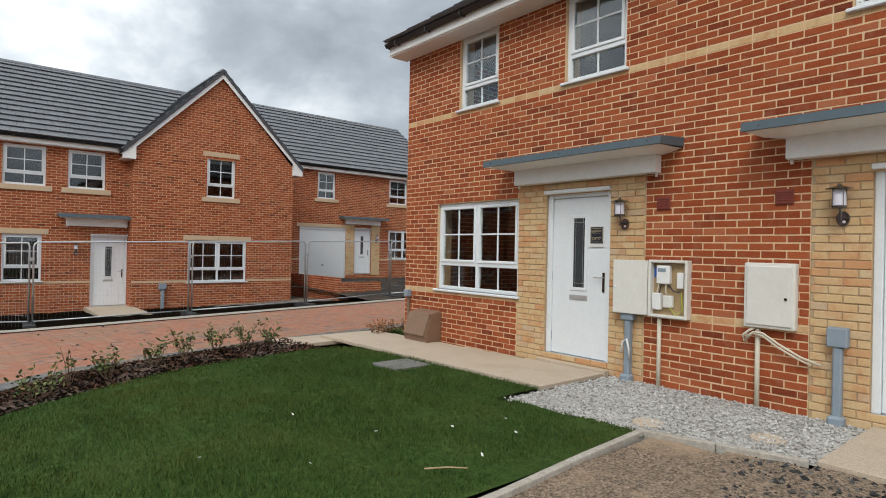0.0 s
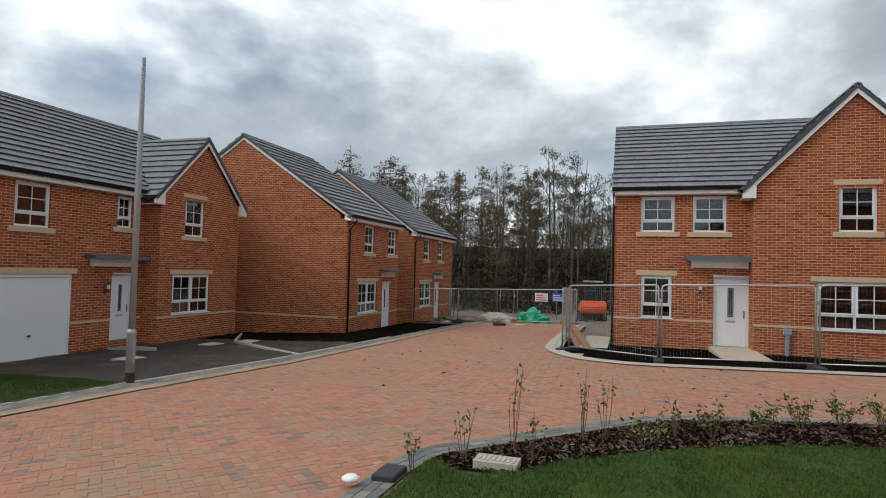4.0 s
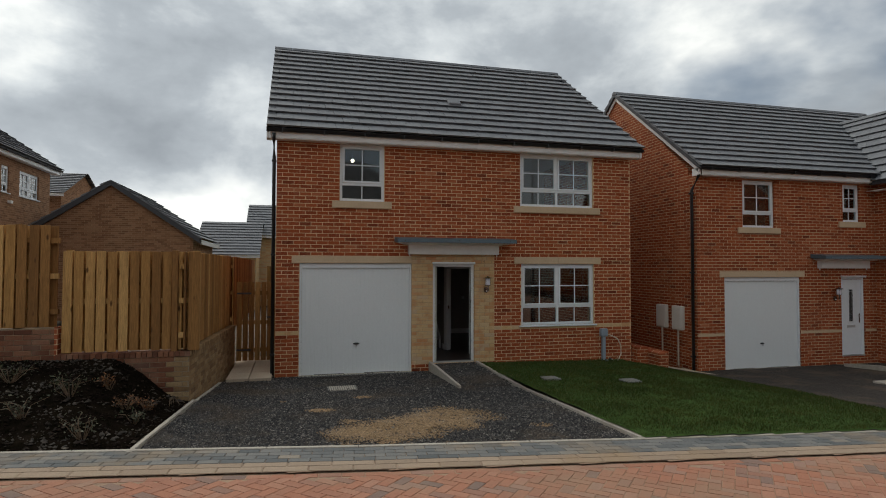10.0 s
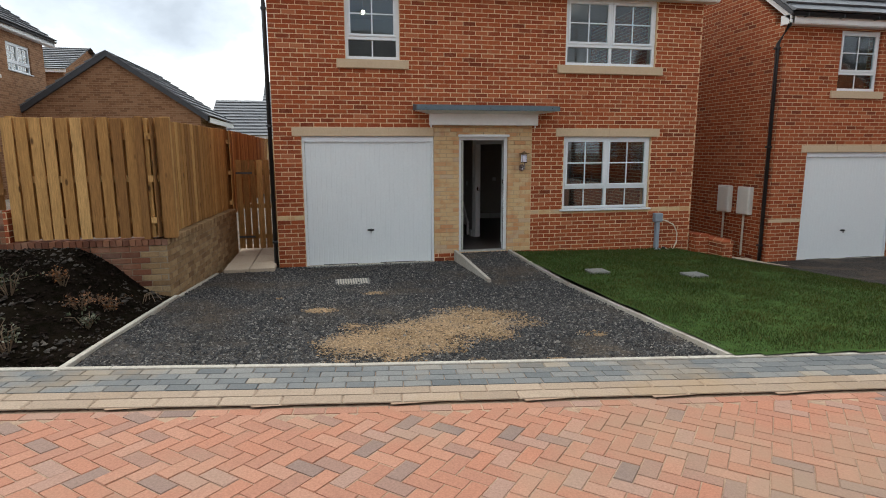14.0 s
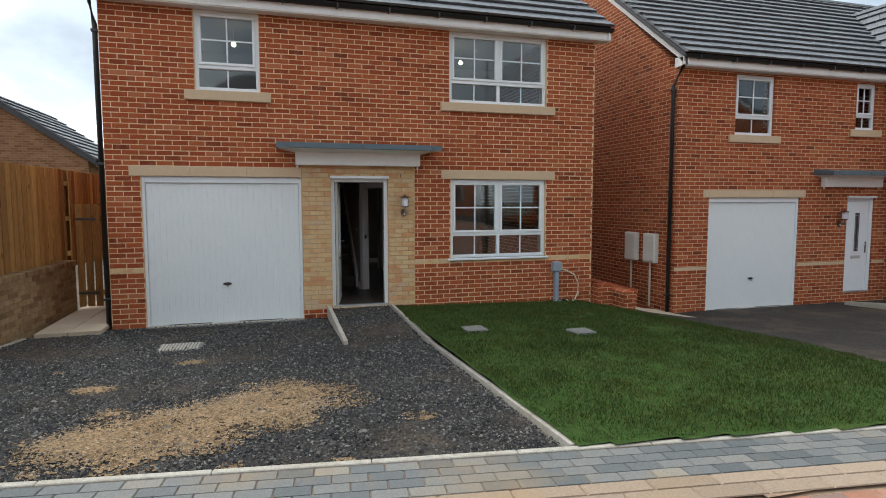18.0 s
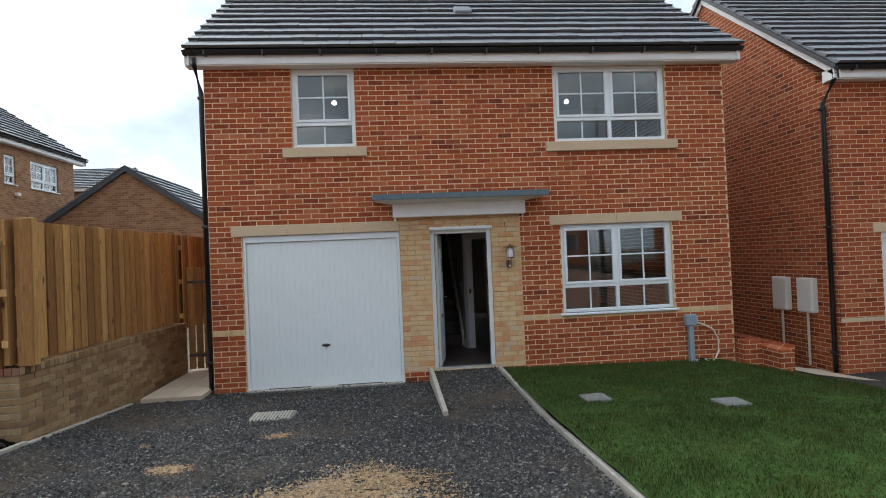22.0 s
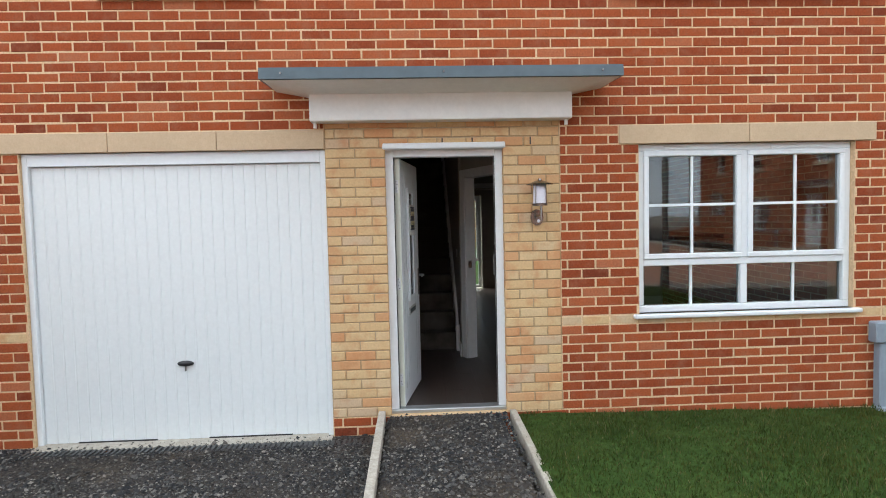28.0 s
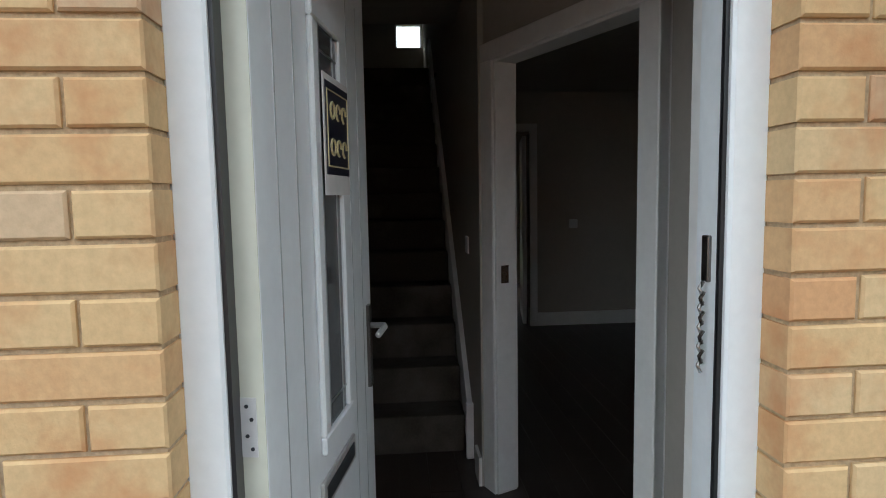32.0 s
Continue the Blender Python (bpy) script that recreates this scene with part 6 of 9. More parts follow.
def block_mesh(corners, z, lift=0.0, chamfer=0.004):
    """Paving blocks from their four corners (n, 4, 2): a top with chamfered edges."""
    corners = np.asarray(corners, float)
    mid = corners.mean(1, keepdims=True)
    d = corners - mid
    inner = mid + d - np.sign(d) * 0 - d / np.linalg.norm(d, axis=2, keepdims=True) * chamfer * 1.4
    n = len(corners)
    zz = np.asarray(z, float)
    lo = np.concatenate([corners, (zz - 0.007)[..., None]], 2)
    hi = np.concatenate([inner, zz[..., None]], 2)
    v = np.concatenate([lo, hi], 1)
    q = np.array([(0, 1, 5, 4), (1, 2, 6, 5), (2, 3, 7, 6), (3, 0, 4, 7), (4, 5, 6, 7)])
    f = (q[None] + 8 * np.arange(n)[:, None, None]).reshape(-1, 4)
    return v.reshape(-1, 3), f


def herringbone(x0, x1, y0, y1, turn=48.0, w=0.1, gap=0.0018):
    n = int(max(x1 - x0, y1 - y0) / w * 0.75) + 4
    i, j = np.meshgrid(np.arange(-n, n), np.arange(-n, n), indexing="ij")
    d = (i - j) % 4
    out = []
    for sel, (sx, sy) in ((d == 0, (2, 1)), (d == 3, (1, 2))):
        a, b = i[sel].astype(float), j[sel].astype(float)
        g = gap / w
        c = np.stack([np.stack([a + g, b + g], 1), np.stack([a + sx - g, b + g], 1), np.stack([a + sx - g, b + sy - g], 1), np.stack([a + g, b + sy - g], 1)], 1) * w
        out.append(c)
    c = np.concatenate(out)
    t = radians(turn)
    c = np.stack([c[..., 0] * math.cos(t) - c[..., 1] * math.sin(t), c[..., 0] * math.sin(t) + c[..., 1] * math.cos(t)], -1) + np.array([(x0 + x1) / 2, (y0 + y1) / 2])
    m = c.mean(1)
    ok = (m[:, 0] > x0) & (m[:, 0] < x1) & (m[:, 1] > y0) & (m[:, 1] < y1) & on_road(m[:, 0], m[:, 1])
    return c[ok]


road = sheet("road", np.arange(5.8, 41, 0.4), np.arange(-12.4, 30.2, 0.4), lambda x, y: road_z(x, y) - 0.0045, "joint", "block-paved shared road in red herringbone pavers",
             keep=lambda x, y: x > kerb_x(y) + 0.2 and not (y < 8.8 and x > near_x(y) + 0.1) and not (y > 14.8 and x > far_corner_x(y) + 0.3))
blocks = herringbone(6.0, 40.0, -12.0, 29.5)
mids = blocks.mean(1)
rng = np.random.default_rng(3)
tilt = rng.normal(0, 0.0012, len(blocks))
zz = road_z(blocks[..., 0], blocks[..., 1]) + tilt[:, None]
close = (mids[:, 0] > 7.35) & (mids[:, 0] < 9.3) & (mids[:, 1] > 0.6) & (mids[:, 1] < 3.6)
close &= np.cumsum(close) <= 300
v, f = block_mesh(blocks[~close], zz[~close])
raw("pavers", v.tolist(), f.tolist(), "paver", road, kind="stuff")


def strip_blocks(points, rows, height, lift=0.0, curve_gap=0.004):
    """Rows of blocks along a polyline, offset to its left. rows: (from, to, length). Returns corners and heights."""
    pts = np.asarray(points, float)
    seg = np.linalg.norm(np.diff(pts, axis=0), axis=1)
    s = np.concatenate([[0], np.cumsum(seg)])
    def at(d, off):
        d = np.clip(d, 0, s[-1])
        p = np.stack([np.interp(d, s, pts[:, 0]), np.interp(d, s, pts[:, 1])], -1)
        e = np.stack([np.interp(np.clip(d + 0.15, 0, s[-1]), s, pts[:, k]) - np.interp(np.clip(d - 0.15, 0, s[-1]), s, pts[:, k]) for k in (0, 1)], -1)
        e /= np.linalg.norm(e, axis=-1, keepdims=True)
        return p + np.stack([-e[..., 1], e[..., 0]], -1) * off
    out = []
    for r, (a, b, length) in enumerate(rows):
        k = np.arange(0, s[-1], length) + (length / 2 if r % 2 else 0)
        k = k[k + length < s[-1] + length * 0.5]
        out.append(np.stack([at(k, a), at(k + length - curve_gap, a), at(k + length - curve_gap, b), at(k, b)], 1))
    c = np.concatenate(out)
    return c, height(c[..., 0], c[..., 1]) + lift


main_line = [(float(kerb_x(y)), y) for y in np.arange(29.5, -12.2, -0.3)]
flank = [(float(near_x(y)), y) for y in np.arange(-12, 9.01, 0.15)] + [(x, 9.02) for x in np.arange(18.7, 39, 0.5)]
site_line = [(39.0, 14.38), (25.0, 14.40), (20.0, 14.40), (15.2, 14.42), (14.4, 14.75), (13.75, 15.3), (13.2, 16.4), (12.9, 17.4), (12.75, 20.0), (12.6, 29.5)]
kerb = empty("kerb", "band of grey setts with a sandy kerb course beside the road", "", kind="structure")
sheet("kerb_bed", np.arange(4.0, 9.0, 0.1), np.arange(-12, 29.6, 0.3), lambda x, y: road_z(x, y) + 0.014, "joint", "", keep=lambda x, y: kerb_x(y) + 0.03 < x < kerb_x(y) + 0.76, parent=kerb, kind="")
LIFT = 0.024
c, z = strip_blocks(main_line, [(0.065, 0.17, 0.205), (0.175, 0.28, 0.205), (0.285, 0.39, 0.205), (0.395, 0.50, 0.205)], road_z, LIFT)
v, f = block_mesh(c, z)
raw("setts", v.tolist(), f.tolist(), "sett", kerb, "grey setts", kind="stuff")
c, z = strip_blocks(main_line, [(0.51, 0.63, 0.40), (0.64, 0.765, 0.40)], road_z, LIFT)
z[len(z) // 2:, 2:] -= 0.004
v, f = block_mesh(c, z, chamfer=0.008)
raw("kerb_stones", v.tolist(), f.tolist(), "sett_buff", kerb, "sandy kerb course", kind="stuff")
c, z = strip_blocks(main_line, [(0.79, 0.885, 0.205)], road_z, 0.0)
v, f = block_mesh(c, z)
raw("edge_pavers", v.tolist(), f.tolist(), "paver", kerb, kind="stuff")
corner_kerb = empty("kerb", "curved band of grey setts round the corner lawn", "", kind="structure")
c, z = strip_blocks(flank, [(0.005, 0.10, 0.205), (0.105, 0.205, 0.205), (0.21, 0.31, 0.205)], road_z, LIFT)
v, f = block_mesh(c, z)
raw("setts", v.tolist(), f.tolist(), "sett", corner_kerb, "grey setts", kind="stuff")
c, z = strip_blocks(flank, [(0.315, 0.42, 0.205)], road_z, 0.004)
v, f = block_mesh(c, z)
raw("edge_pavers", v.tolist(), f.tolist(), "paver", corner_kerb, kind="stuff")
site_kerb = empty("kerb", "pale kerb stones in front of the fenced plot", "", kind="structure")
c, z = strip_blocks(site_line[::-1], [(-0.02, 0.13, 0.60), (-0.30, -0.03, 0.45)], road_z, 0.03)
v, f = block_mesh(c, z, chamfer=0.01)
raw("kerb_stones", v.tolist(), f.tolist(), "concrete", site_kerb, "pale kerb stones", kind="stuff")


def strip_solid(name, points, width, top, deep, material, label, parent=None, category="edging", kind=""):
    """Edging stones laid end to end along points with their tops at the given heights: (x, y, z)."""
    run = empty(name, label, category, "concrete edgings")
    for p, q in zip(points, points[1:]):
        p, q = Vector(p), Vector(q)
        d = (q - p)
        s = Vector((-d.y, d.x, 0)).normalized() * width / 2
        q2 = q - d.normalized() * 0.005
        bm = plane_prism(bmesh.new(), [p - s, q2 - s, q2 + s, p + s], (0, 0, -1), deep)
        bmesh.ops.bevel(bm, geom=bm.edges[:], offset=0.005, segments=1, affect="EDGES")
        part("edging_stone", bm, material, run)
    return run


# ---- driveway of the main house ----
RIGHT = 4.13


def drive_left(x):
    return float(np.interp(x, (-2, -1.5, 2.45, 5.64, 6.2), (-0.86, -0.86, -1.08, -1.19, -1.2)))


def drive_z(x, y):
    h = float(plot_z(x, y)) + 0.0
    if 3.16 < y < RIGHT and x < 2.25:
        h = max(h, 0.142 - 0.012 * max(x, 0) / 2.2 * 2)
    return h


drive = sheet("driveway", np.arange(-0.10, 6.4, 0.08), np.arange(-1.22, 4.14, 0.08), drive_z, "drive", "driveway of compacted dark road planings with sandy patches",
              keep=lambda x, y: x < kerb_x(y) + 0.03 and y > drive_left(x) + 0.02, rough=0.006)
rng = np.random.default_rng(11)


SPOTS = ((3.67, 0.74, 0.15, 0.22, 0.9), (5.80, 2.0, 0.09, 0.12, 0.8), (2.75, 1.36, 0.13, 0.22, 0.35), (2.89, 0.22, 0.09, 0.13, 0.4), (5.88, 2.68, 0.10, 0.14, 0.4), (5.2, 3.3, 0.2, 0.24, 0.3))


def sandy_main(x, y):
    dx, dy = x - 4.85, y - 1.75
    return 1.0 - ((0.565 * dx - 0.825 * dy) / 1.32) ** 2 - ((0.825 * dx + 0.565 * dy) / 0.66) ** 2


def sandy_spots(x, y):
    return max(top - ((x - px) / rx) ** 2 - ((y - py) / ry) ** 2 for px, py, rx, ry, top in SPOTS)


def sandy(x, y):
    """How far a spot lies inside the sandy patches: 1 at the middle, below 0 outside."""
    return max(sandy_main(x, y), sandy_spots(x, y))


n = 120000
sx, sy = rng.uniform(-0.02, 6.2, n), rng.uniform(-1.15, 4.1, n)
keep = [(x < kerb_x(y) - 0.02) and y > drive_left(x) + 0.05 and (sandy(x, y) + 0.8 * noise.noise((x * 2.5, y * 2.5, 0.3)) < 0.1 + k or k > 0.72) and noise.noise((x * 1.1, y * 1.1, 7.7)) > -0.38 - 0.5 * k
        for x, y, k in zip(sx, sy, rng.uniform(0, 1, n))]
sx, sy = sx[keep], sy[keep]
sizes = rng.gamma(3.0, 0.0018, len(sx)) + 0.0028
sp = np.stack([sx, sy, [drive_z(x, y) + s * 0.25 for x, y, s in zip(sx, sy, sizes)]], 1)
tagged(stones("loose_planings", sp, sizes, "stone_dark", "loose dark stone chippings over the driveway"), "", "gravel")
n = 60000
sx, sy = rng.uniform(2.4, 6.0, n), rng.uniform(-0.4, 3.6, n)
keep = [x < kerb_x(y) - 0.03 and sandy(x, y) + 0.8 * noise.noise((x * 2.5, y * 2.5, 0.3)) > 0.75 * k - 0.32 for x, y, k in zip(sx, sy, rng.uniform(0, 1, n))]
sx, sy = sx[keep], sy[keep]
sizes = rng.gamma(2.5, 0.0016, len(sx)) + 0.002
sp = np.stack([sx, sy, [drive_z(x, y) + 0.006 + s * 0.2 for x, y, s in zip(sx, sy, sizes)]], 1)
tagged(stones("sand_crumbs", sp, sizes, "sand_crumb", "crumbs of yellow sand scattered over the driveway"), "", "sand")
# edgings
strip_solid("edging", [(x, RIGHT + 0.025 - 0.01 * x / 6, max(drive_z(x, 4.0), 0.06) + 0.035) for x in (0.02, 0.93, 1.84, 2.75, 3.66, 4.57, 5.48, 6.1)], 0.05, 0, 0.15, "concrete", "pale concrete edging between driveway and lawn")
strip_solid("edging", [(x, drive_left(x) + 0.0, float(plot_z(x, -1.1)) + 0.035) for x in (2.5, 3.3, 4.1, 4.9, 5.62)], 0.05, 0, 0.15, "concrete", "pale concrete edging between driveway and planting bed")
strip_solid("edging", [(x, drive_left(x) + 0.02, float(plot_z(x, -1.1)) + 0.02) for x in (0.45, 1.15, 1.85, 2.5)], 0.05, 0, 0.12, "concrete", "pale concrete edging along the garden wall")
strip_solid("edging", [(float(kerb_x(y)) + 0.03, y, road_z(kerb_x(y), y) + 0.035) for y in np.arange(-9, 20, 0.91)], 0.055, 0, 0.14, "concrete", "pale concrete edging along the back of the kerb")
bm = bmesh.new()
prism(bm, [(0.03, 0.205), (0.6, 0.20), (2.28, 0.15), (2.28, 0.06), (0.03, -0.08)], "y", 3.095, 3.15)
bmesh.ops.bevel(bm, geom=bm.edges[:], offset=0.005, segments=1, affect="EDGES")
solid("ramp_edging", bm, "concrete", "pale concrete edging beside the ramp to the front door", "edging")
# threshold drain along the garage and a gully grate
chan = empty("channel_drain", "black slotted channel drain along the garage door", "drain")
part("channel", boxes((0.10, 0.22, 0.46, 3.08, -0.06, 0.012)), "black", chan)
bm = bmesh.new()
for k in range(64):
    box(bm, 0.11, 0.21, 0.48 + k * 0.0405, 0.48 + k * 0.0405 + 0.018, 0.0122, 0.022)
part("slotted_grate", bm, "iron", chan)
grate = empty("drain_cover", "pale slotted drain cover set in the driveway", "drain cover")
gz = drive_z(1.8, 1.2) + 0.012
part("cover_frame", bevelled(1.60, 2.02, 0.92, 1.42, gz - 0.04, gz, 0.006), "cover", grate)
for k in range(12):
    part("cover_bar", boxes((1.64, 1.98, 0.955 + k * 0.037, 0.972 + k * 0.037, gz, gz + 0.01)), "concrete", grate)
# slabs to the side gate
pv = empty("side_path", "buff paving slabs leading to the side gate", "path", kind="structure")
for i in range(4):
    for j in range(2):
        a, b = -2.3 + i * 0.68, -0.86 + j * 0.41
        part("paving_slab", bevelled(a, a + 0.67, b + 0.003, b + 0.40, 0.02, 0.085, 0.006), "slab", pv)


# ---- lawns ----
def lawn_z(x, y):
    edge = road_z(kerb_x(y), y) + 0.045
    wall = float(np.interp(y, (4, 7.6, 8.6), (0.135, 0.06, -0.15)))
    return wall + (edge - wall) * min(max(x / kerb_x(y), 0), 1)


def lawn_end(x):
    return float(np.interp(x, (0, 1.0, 3.5, 6.6), (7.95, 8.6, 8.75, 8.25)))


lawn = sheet("lawn", np.arange(0.0, 6.72, 0.05), np.arange(4.145, 9.0, 0.12), lawn_z, "turf", "mown front lawn", keep=lambda x, y: x < kerb_x(y) + 0.03 and y < lawn_end(x), rough=0.012)


def grass(name, spots, heights, label, material="blade"):
    spots = np.asarray(spots)
    n = len(spots)
    r = np.random.default_rng(n)
    lean = r.normal(0, 0.34, (n, 2))
    d = np.concatenate([lean, np.ones((n, 1))], 1)
    d /= np.linalg.norm(d, axis=1)[:, None]
    tuft = np.array([0.78 + 0.55 * noise.noise((x * 2.6, y * 2.6, 1.5)) + 0.35 * noise.noise((x * 9, y * 9, 4.5)) for x, y, _ in spots])
    ob = cards(name, spots, d, heights * np.clip(tuft, 0.3, 1.4), 0.005, material, bend=0.12)
    return tagged(ob, label, "grass", "", "stuff")


r = np.random.default_rng(21)
n = 120000
ax, ay = r.uniform(0.02, 6.7, n), r.uniform(4.155, 8.8, n)
ok = (ax < kerb_x(ay) - 0.01) & (ay < np.interp(ax, (0, 1.0, 3.5, 6.6), (7.95, 8.6, 8.75, 8.25)))
ax, ay = ax[ok], ay[ok]
az = np.array([lawn_z(x, y) for x, y in zip(ax, ay)])
grass("grass", np.stack([ax, ay, az], 1), r.uniform(0.018, 0.05, len(ax)), "short yellowing grass of the front lawn", "blade_worn")
for k, (x, y) in enumerate(((2.30, 4.80), (2.80, 6.09))):
    cov = empty("inspection_cover", "grey inspection cover set flush in the lawn", "inspection cover", "inspection covers")
    z = lawn_z(x, y) + 0.045
    part("cover_frame", bevelled(x - 0.145, x + 0.145, y - 0.145, y + 0.145, z - 0.06, z - 0.016, 0.006), "cover", cov)
    part("cover_plate", bevelled(x - 0.12, x + 0.12, y - 0.12, y + 0.12, z - 0.024, z - 0.010, 0.004), "cover", cov)
# low brick wall between the two plots
lw = empty("low_wall", "low red brick wall between two plots", "wall")
part("brickwork", boxes((-2.2, -0.45, 9.0, 9.22, -0.4, 0.06), (0.0, 0.62, 8.21, 8.43, -0.35, 0.20)), "wall", lw)
part("coping", boxes((-2.2, -0.45, 8.99, 9.23, 0.06, 0.13), (-0.01, 0.63, 8.20, 8.44, 0.20, 0.275), b=0.006), "wall", lw)
part("wall_run", boxes((-0.02, 0.20, 7.93, 8.208, -0.35, 0.36)), "wall", lw)
sheet("side_slab", np.arange(-0.4, 1.1, 0.3), np.arange(8.6, 9.7, 0.25), lambda x, y: float(plot_z(x, y)) + 0.02, "slab", "buff slabs beside the next house")

# driveway of the next house
sheet("driveway", np.arange(0.0, 7.1, 0.25), np.arange(8.2, 19.6, 0.25), lambda x, y: float(plot_z(x, y)) + 0.01, "drive", "rough dark driveway of the next house",
      keep=lambda x, y: x < kerb_x(y) + 0.03 and lawn_end(x) < y < 17.1, rough=0.02)
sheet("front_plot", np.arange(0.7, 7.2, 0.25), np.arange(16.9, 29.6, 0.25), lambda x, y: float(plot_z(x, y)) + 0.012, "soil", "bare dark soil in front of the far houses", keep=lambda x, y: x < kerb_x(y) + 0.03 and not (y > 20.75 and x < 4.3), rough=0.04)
for x, y in ((3.0, 11.9), (2.6, 15.4), (3.2, 16.4)):
    cov = empty("inspection_cover", "grey inspection cover in the rough driveway", "inspection cover", "inspection covers")
    z = float(plot_z(x, y)) + 0.03
    part("cover_plate", bevelled(x - 0.25, x + 0.25, y - 0.3, y + 0.3, z - 0.05, z + 0.01, 0.006), "concrete", cov)
strip_solid("edging", [(0.3, 13.75, -0.22), (1.2, 13.72, -0.12), (2.1, 13.70, -0.10)], 0.06, 0, 0.15, "concrete", "pale concrete edging beside the next house's ramp")
strip_solid("edging", [(1.3, 18.6, -0.2), (3.0, 16.0, -0.08), (5.0, 14.6, 0.02), (6.9, 13.4, 0.10)], 0.06, 0, 0.12, "concrete", "pale concrete edging across the next plot")

# ---- corner plot with lawn, path, gravel and shrub border ----
BED = [(13.0, 5.95), (13.45, 5.62), (13.99, 5.72), (14.28, 6.10), (15.19, 6.72), (16.09, 7.10), (17.3, 7.4), (18.4, 7.6)]


def bed_inner(x):
    return float(np.interp(x, [p[0] for p in BED], [p[1] for p in BED]))


def corner_lawn(x, y):
    """On the lawn of the corner plot."""
    if not (near_x(min(y, 8.9)) + 0.02 < x < 19.12 and y > 2.42):
        return False
    if y < 3.87 and x > np.interp(y, (2.4, 3.8), (18.68, 18.52)):
        return False
    if y > 3.87 and x > np.interp(y, (3.85, 6.2, 7.3, 8.2), (19.14, 19.16, 19.05, 18.45)):
        return False
    return y < bed_inner(x) and y > np.interp(x, (16.8, 18.6), (2.27, 2.42))


def cz(x, y):
    k = float(near_x(min(y, 8.99)))
    return min(float(near_z(x, y)), road_z(k, y) + 0.03 + 0.07 * max(x - k, 0) + (0.3 if y > 8 and x > 18.5 else 0))


sheet("lawn", np.arange(12.9, 19.3, 0.09), np.arange(2.2, 8.2, 0.09), lambda x, y: cz(x, y) - 0.012, "turf", "mown lawn of the corner plot", keep=corner_lawn, rough=0.012)
r = np.random.default_rng(22)
n = 120000
ax, ay = r.uniform(12.9, 19.2, n), r.uniform(2.3, 8.1, n)
ok = np.array([corner_lawn(x, y) for x, y in zip(ax, ay)])
ax, ay = ax[ok], ay[ok]
grass("grass", np.stack([ax, ay, [cz(x, y) - 0.012 for x, y in zip(ax, ay)]], 1), r.uniform(0.02, 0.05, len(ax)), "short green grass of the corner lawn")


rl = random.Random(5)
for x, y in ((17.45, 3.35), (17.75, 2.95), (16.9, 3.6), (16.2, 3.3), (17.95, 3.25), (17.2, 2.75), (16.6, 4.4), (15.7, 3.9)):
    bm = bmesh.new()
    bmesh.ops.create_icosphere(bm, subdivisions=1, radius=1.0, matrix=pose(x, y, cz(x, y) + 0.032, rl.uniform(-40, 40), rl.uniform(-40, 40), rl.uniform(0, 360)) @ Matrix.Diagonal((0.018, 0.011, 0.004, 1)))
    solid("petal", bm, "sign_white", "white fallen petal on the corner lawn", "petal", group="fallen petals")
solid("stick", tube(bmesh.new(), [(16.72, 2.78, cz(16.72, 2.78) + 0.035), (16.85, 2.70, cz(16.85, 2.7) + 0.04), (16.95, 2.62, cz(16.95, 2.62) + 0.035)], 0.006, 6, 0.004), "yellow", "short pale stick lying on the lawn", "stick")


def in_border(x, y):
    return near_x(min(y, 8.99)) + 0.01 < x < 18.6 and not corner_lawn(x, y) and bed_inner(x) - 0.02 <= y < 9.0 and y > 5.4


sheet("planting_bed", np.arange(12.5, 18.7, 0.08), np.arange(4.3, 9.02, 0.08), lambda x, y: cz(x, y) - 0.02, "soil", "curved planting bed round the corner lawn", keep=in_border, rough=0.02)
n = 14000
ax, ay = r.uniform(12.5, 18.6, n), r.uniform(4.3, 9.0, n)
ok = np.array([in_border(x, y) for x, y in zip(ax, ay)])
ax, ay = ax[ok], ay[ok]
d = r.normal(size=(len(ax), 3)) * np.array([1, 1, 0.35])
d /= np.linalg.norm(d, axis=1)[:, None]
tagged(cards("bark_mulch", np.stack([ax, ay, [cz(x, y) - 0.005 for x, y in zip(ax, ay)]], 1), d, r.uniform(0.03, 0.07, len(ax)), 0.022, "bark", bend=0.1), "dark brown bark mulch in the planting bed", "mulch", "", "stuff")

# path of slabs along the pair's front
path = empty("footpath", "buff paving slab path to the front door", "path", kind="structure")
for k in range(8):
    a = 3.87 + k * 0.605
    sh = float(np.interp(a, (3.8, 6.2, 9), (0.0, 0.06, 0.10)))
    for j in range(2):
        b = 19.12 + j * 0.555 + sh * 0.2
        z = float(near_z(b, a)) + 0.02
        part("paving_slab", bevelled(b, b + 0.55, a, a + 0.60, z - 0.05, z, 0.005), "slab", path)
for k in range(4):
    a, b = 8.72, 18.3 + k * 0.6
    part("paving_slab", bevelled(b, b + 0.595, a - 0.45, a + 0.25, 0.54, 0.60, 0.005), "slab", path)
part("paving_slab", bevelled(20.232, 20.315, 3.86, 4.90, 0.66, 0.745, 0.004), "slab", path)
sheet("side_lawn", np.arange(19.7, 23, 0.15), np.arange(7.98, 9.0, 0.13), lambda x, y: 0.60, "turf", "narrow grass strip beside the pair")
n = 6000
ax, ay = r.uniform(19.75, 22.5, n), r.uniform(8.0, 8.9, n)
grass("grass", np.stack([ax, ay, np.full(n, 0.60)], 1), r.uniform(0.02, 0.05, n), "short grass beside the pair's side wall")
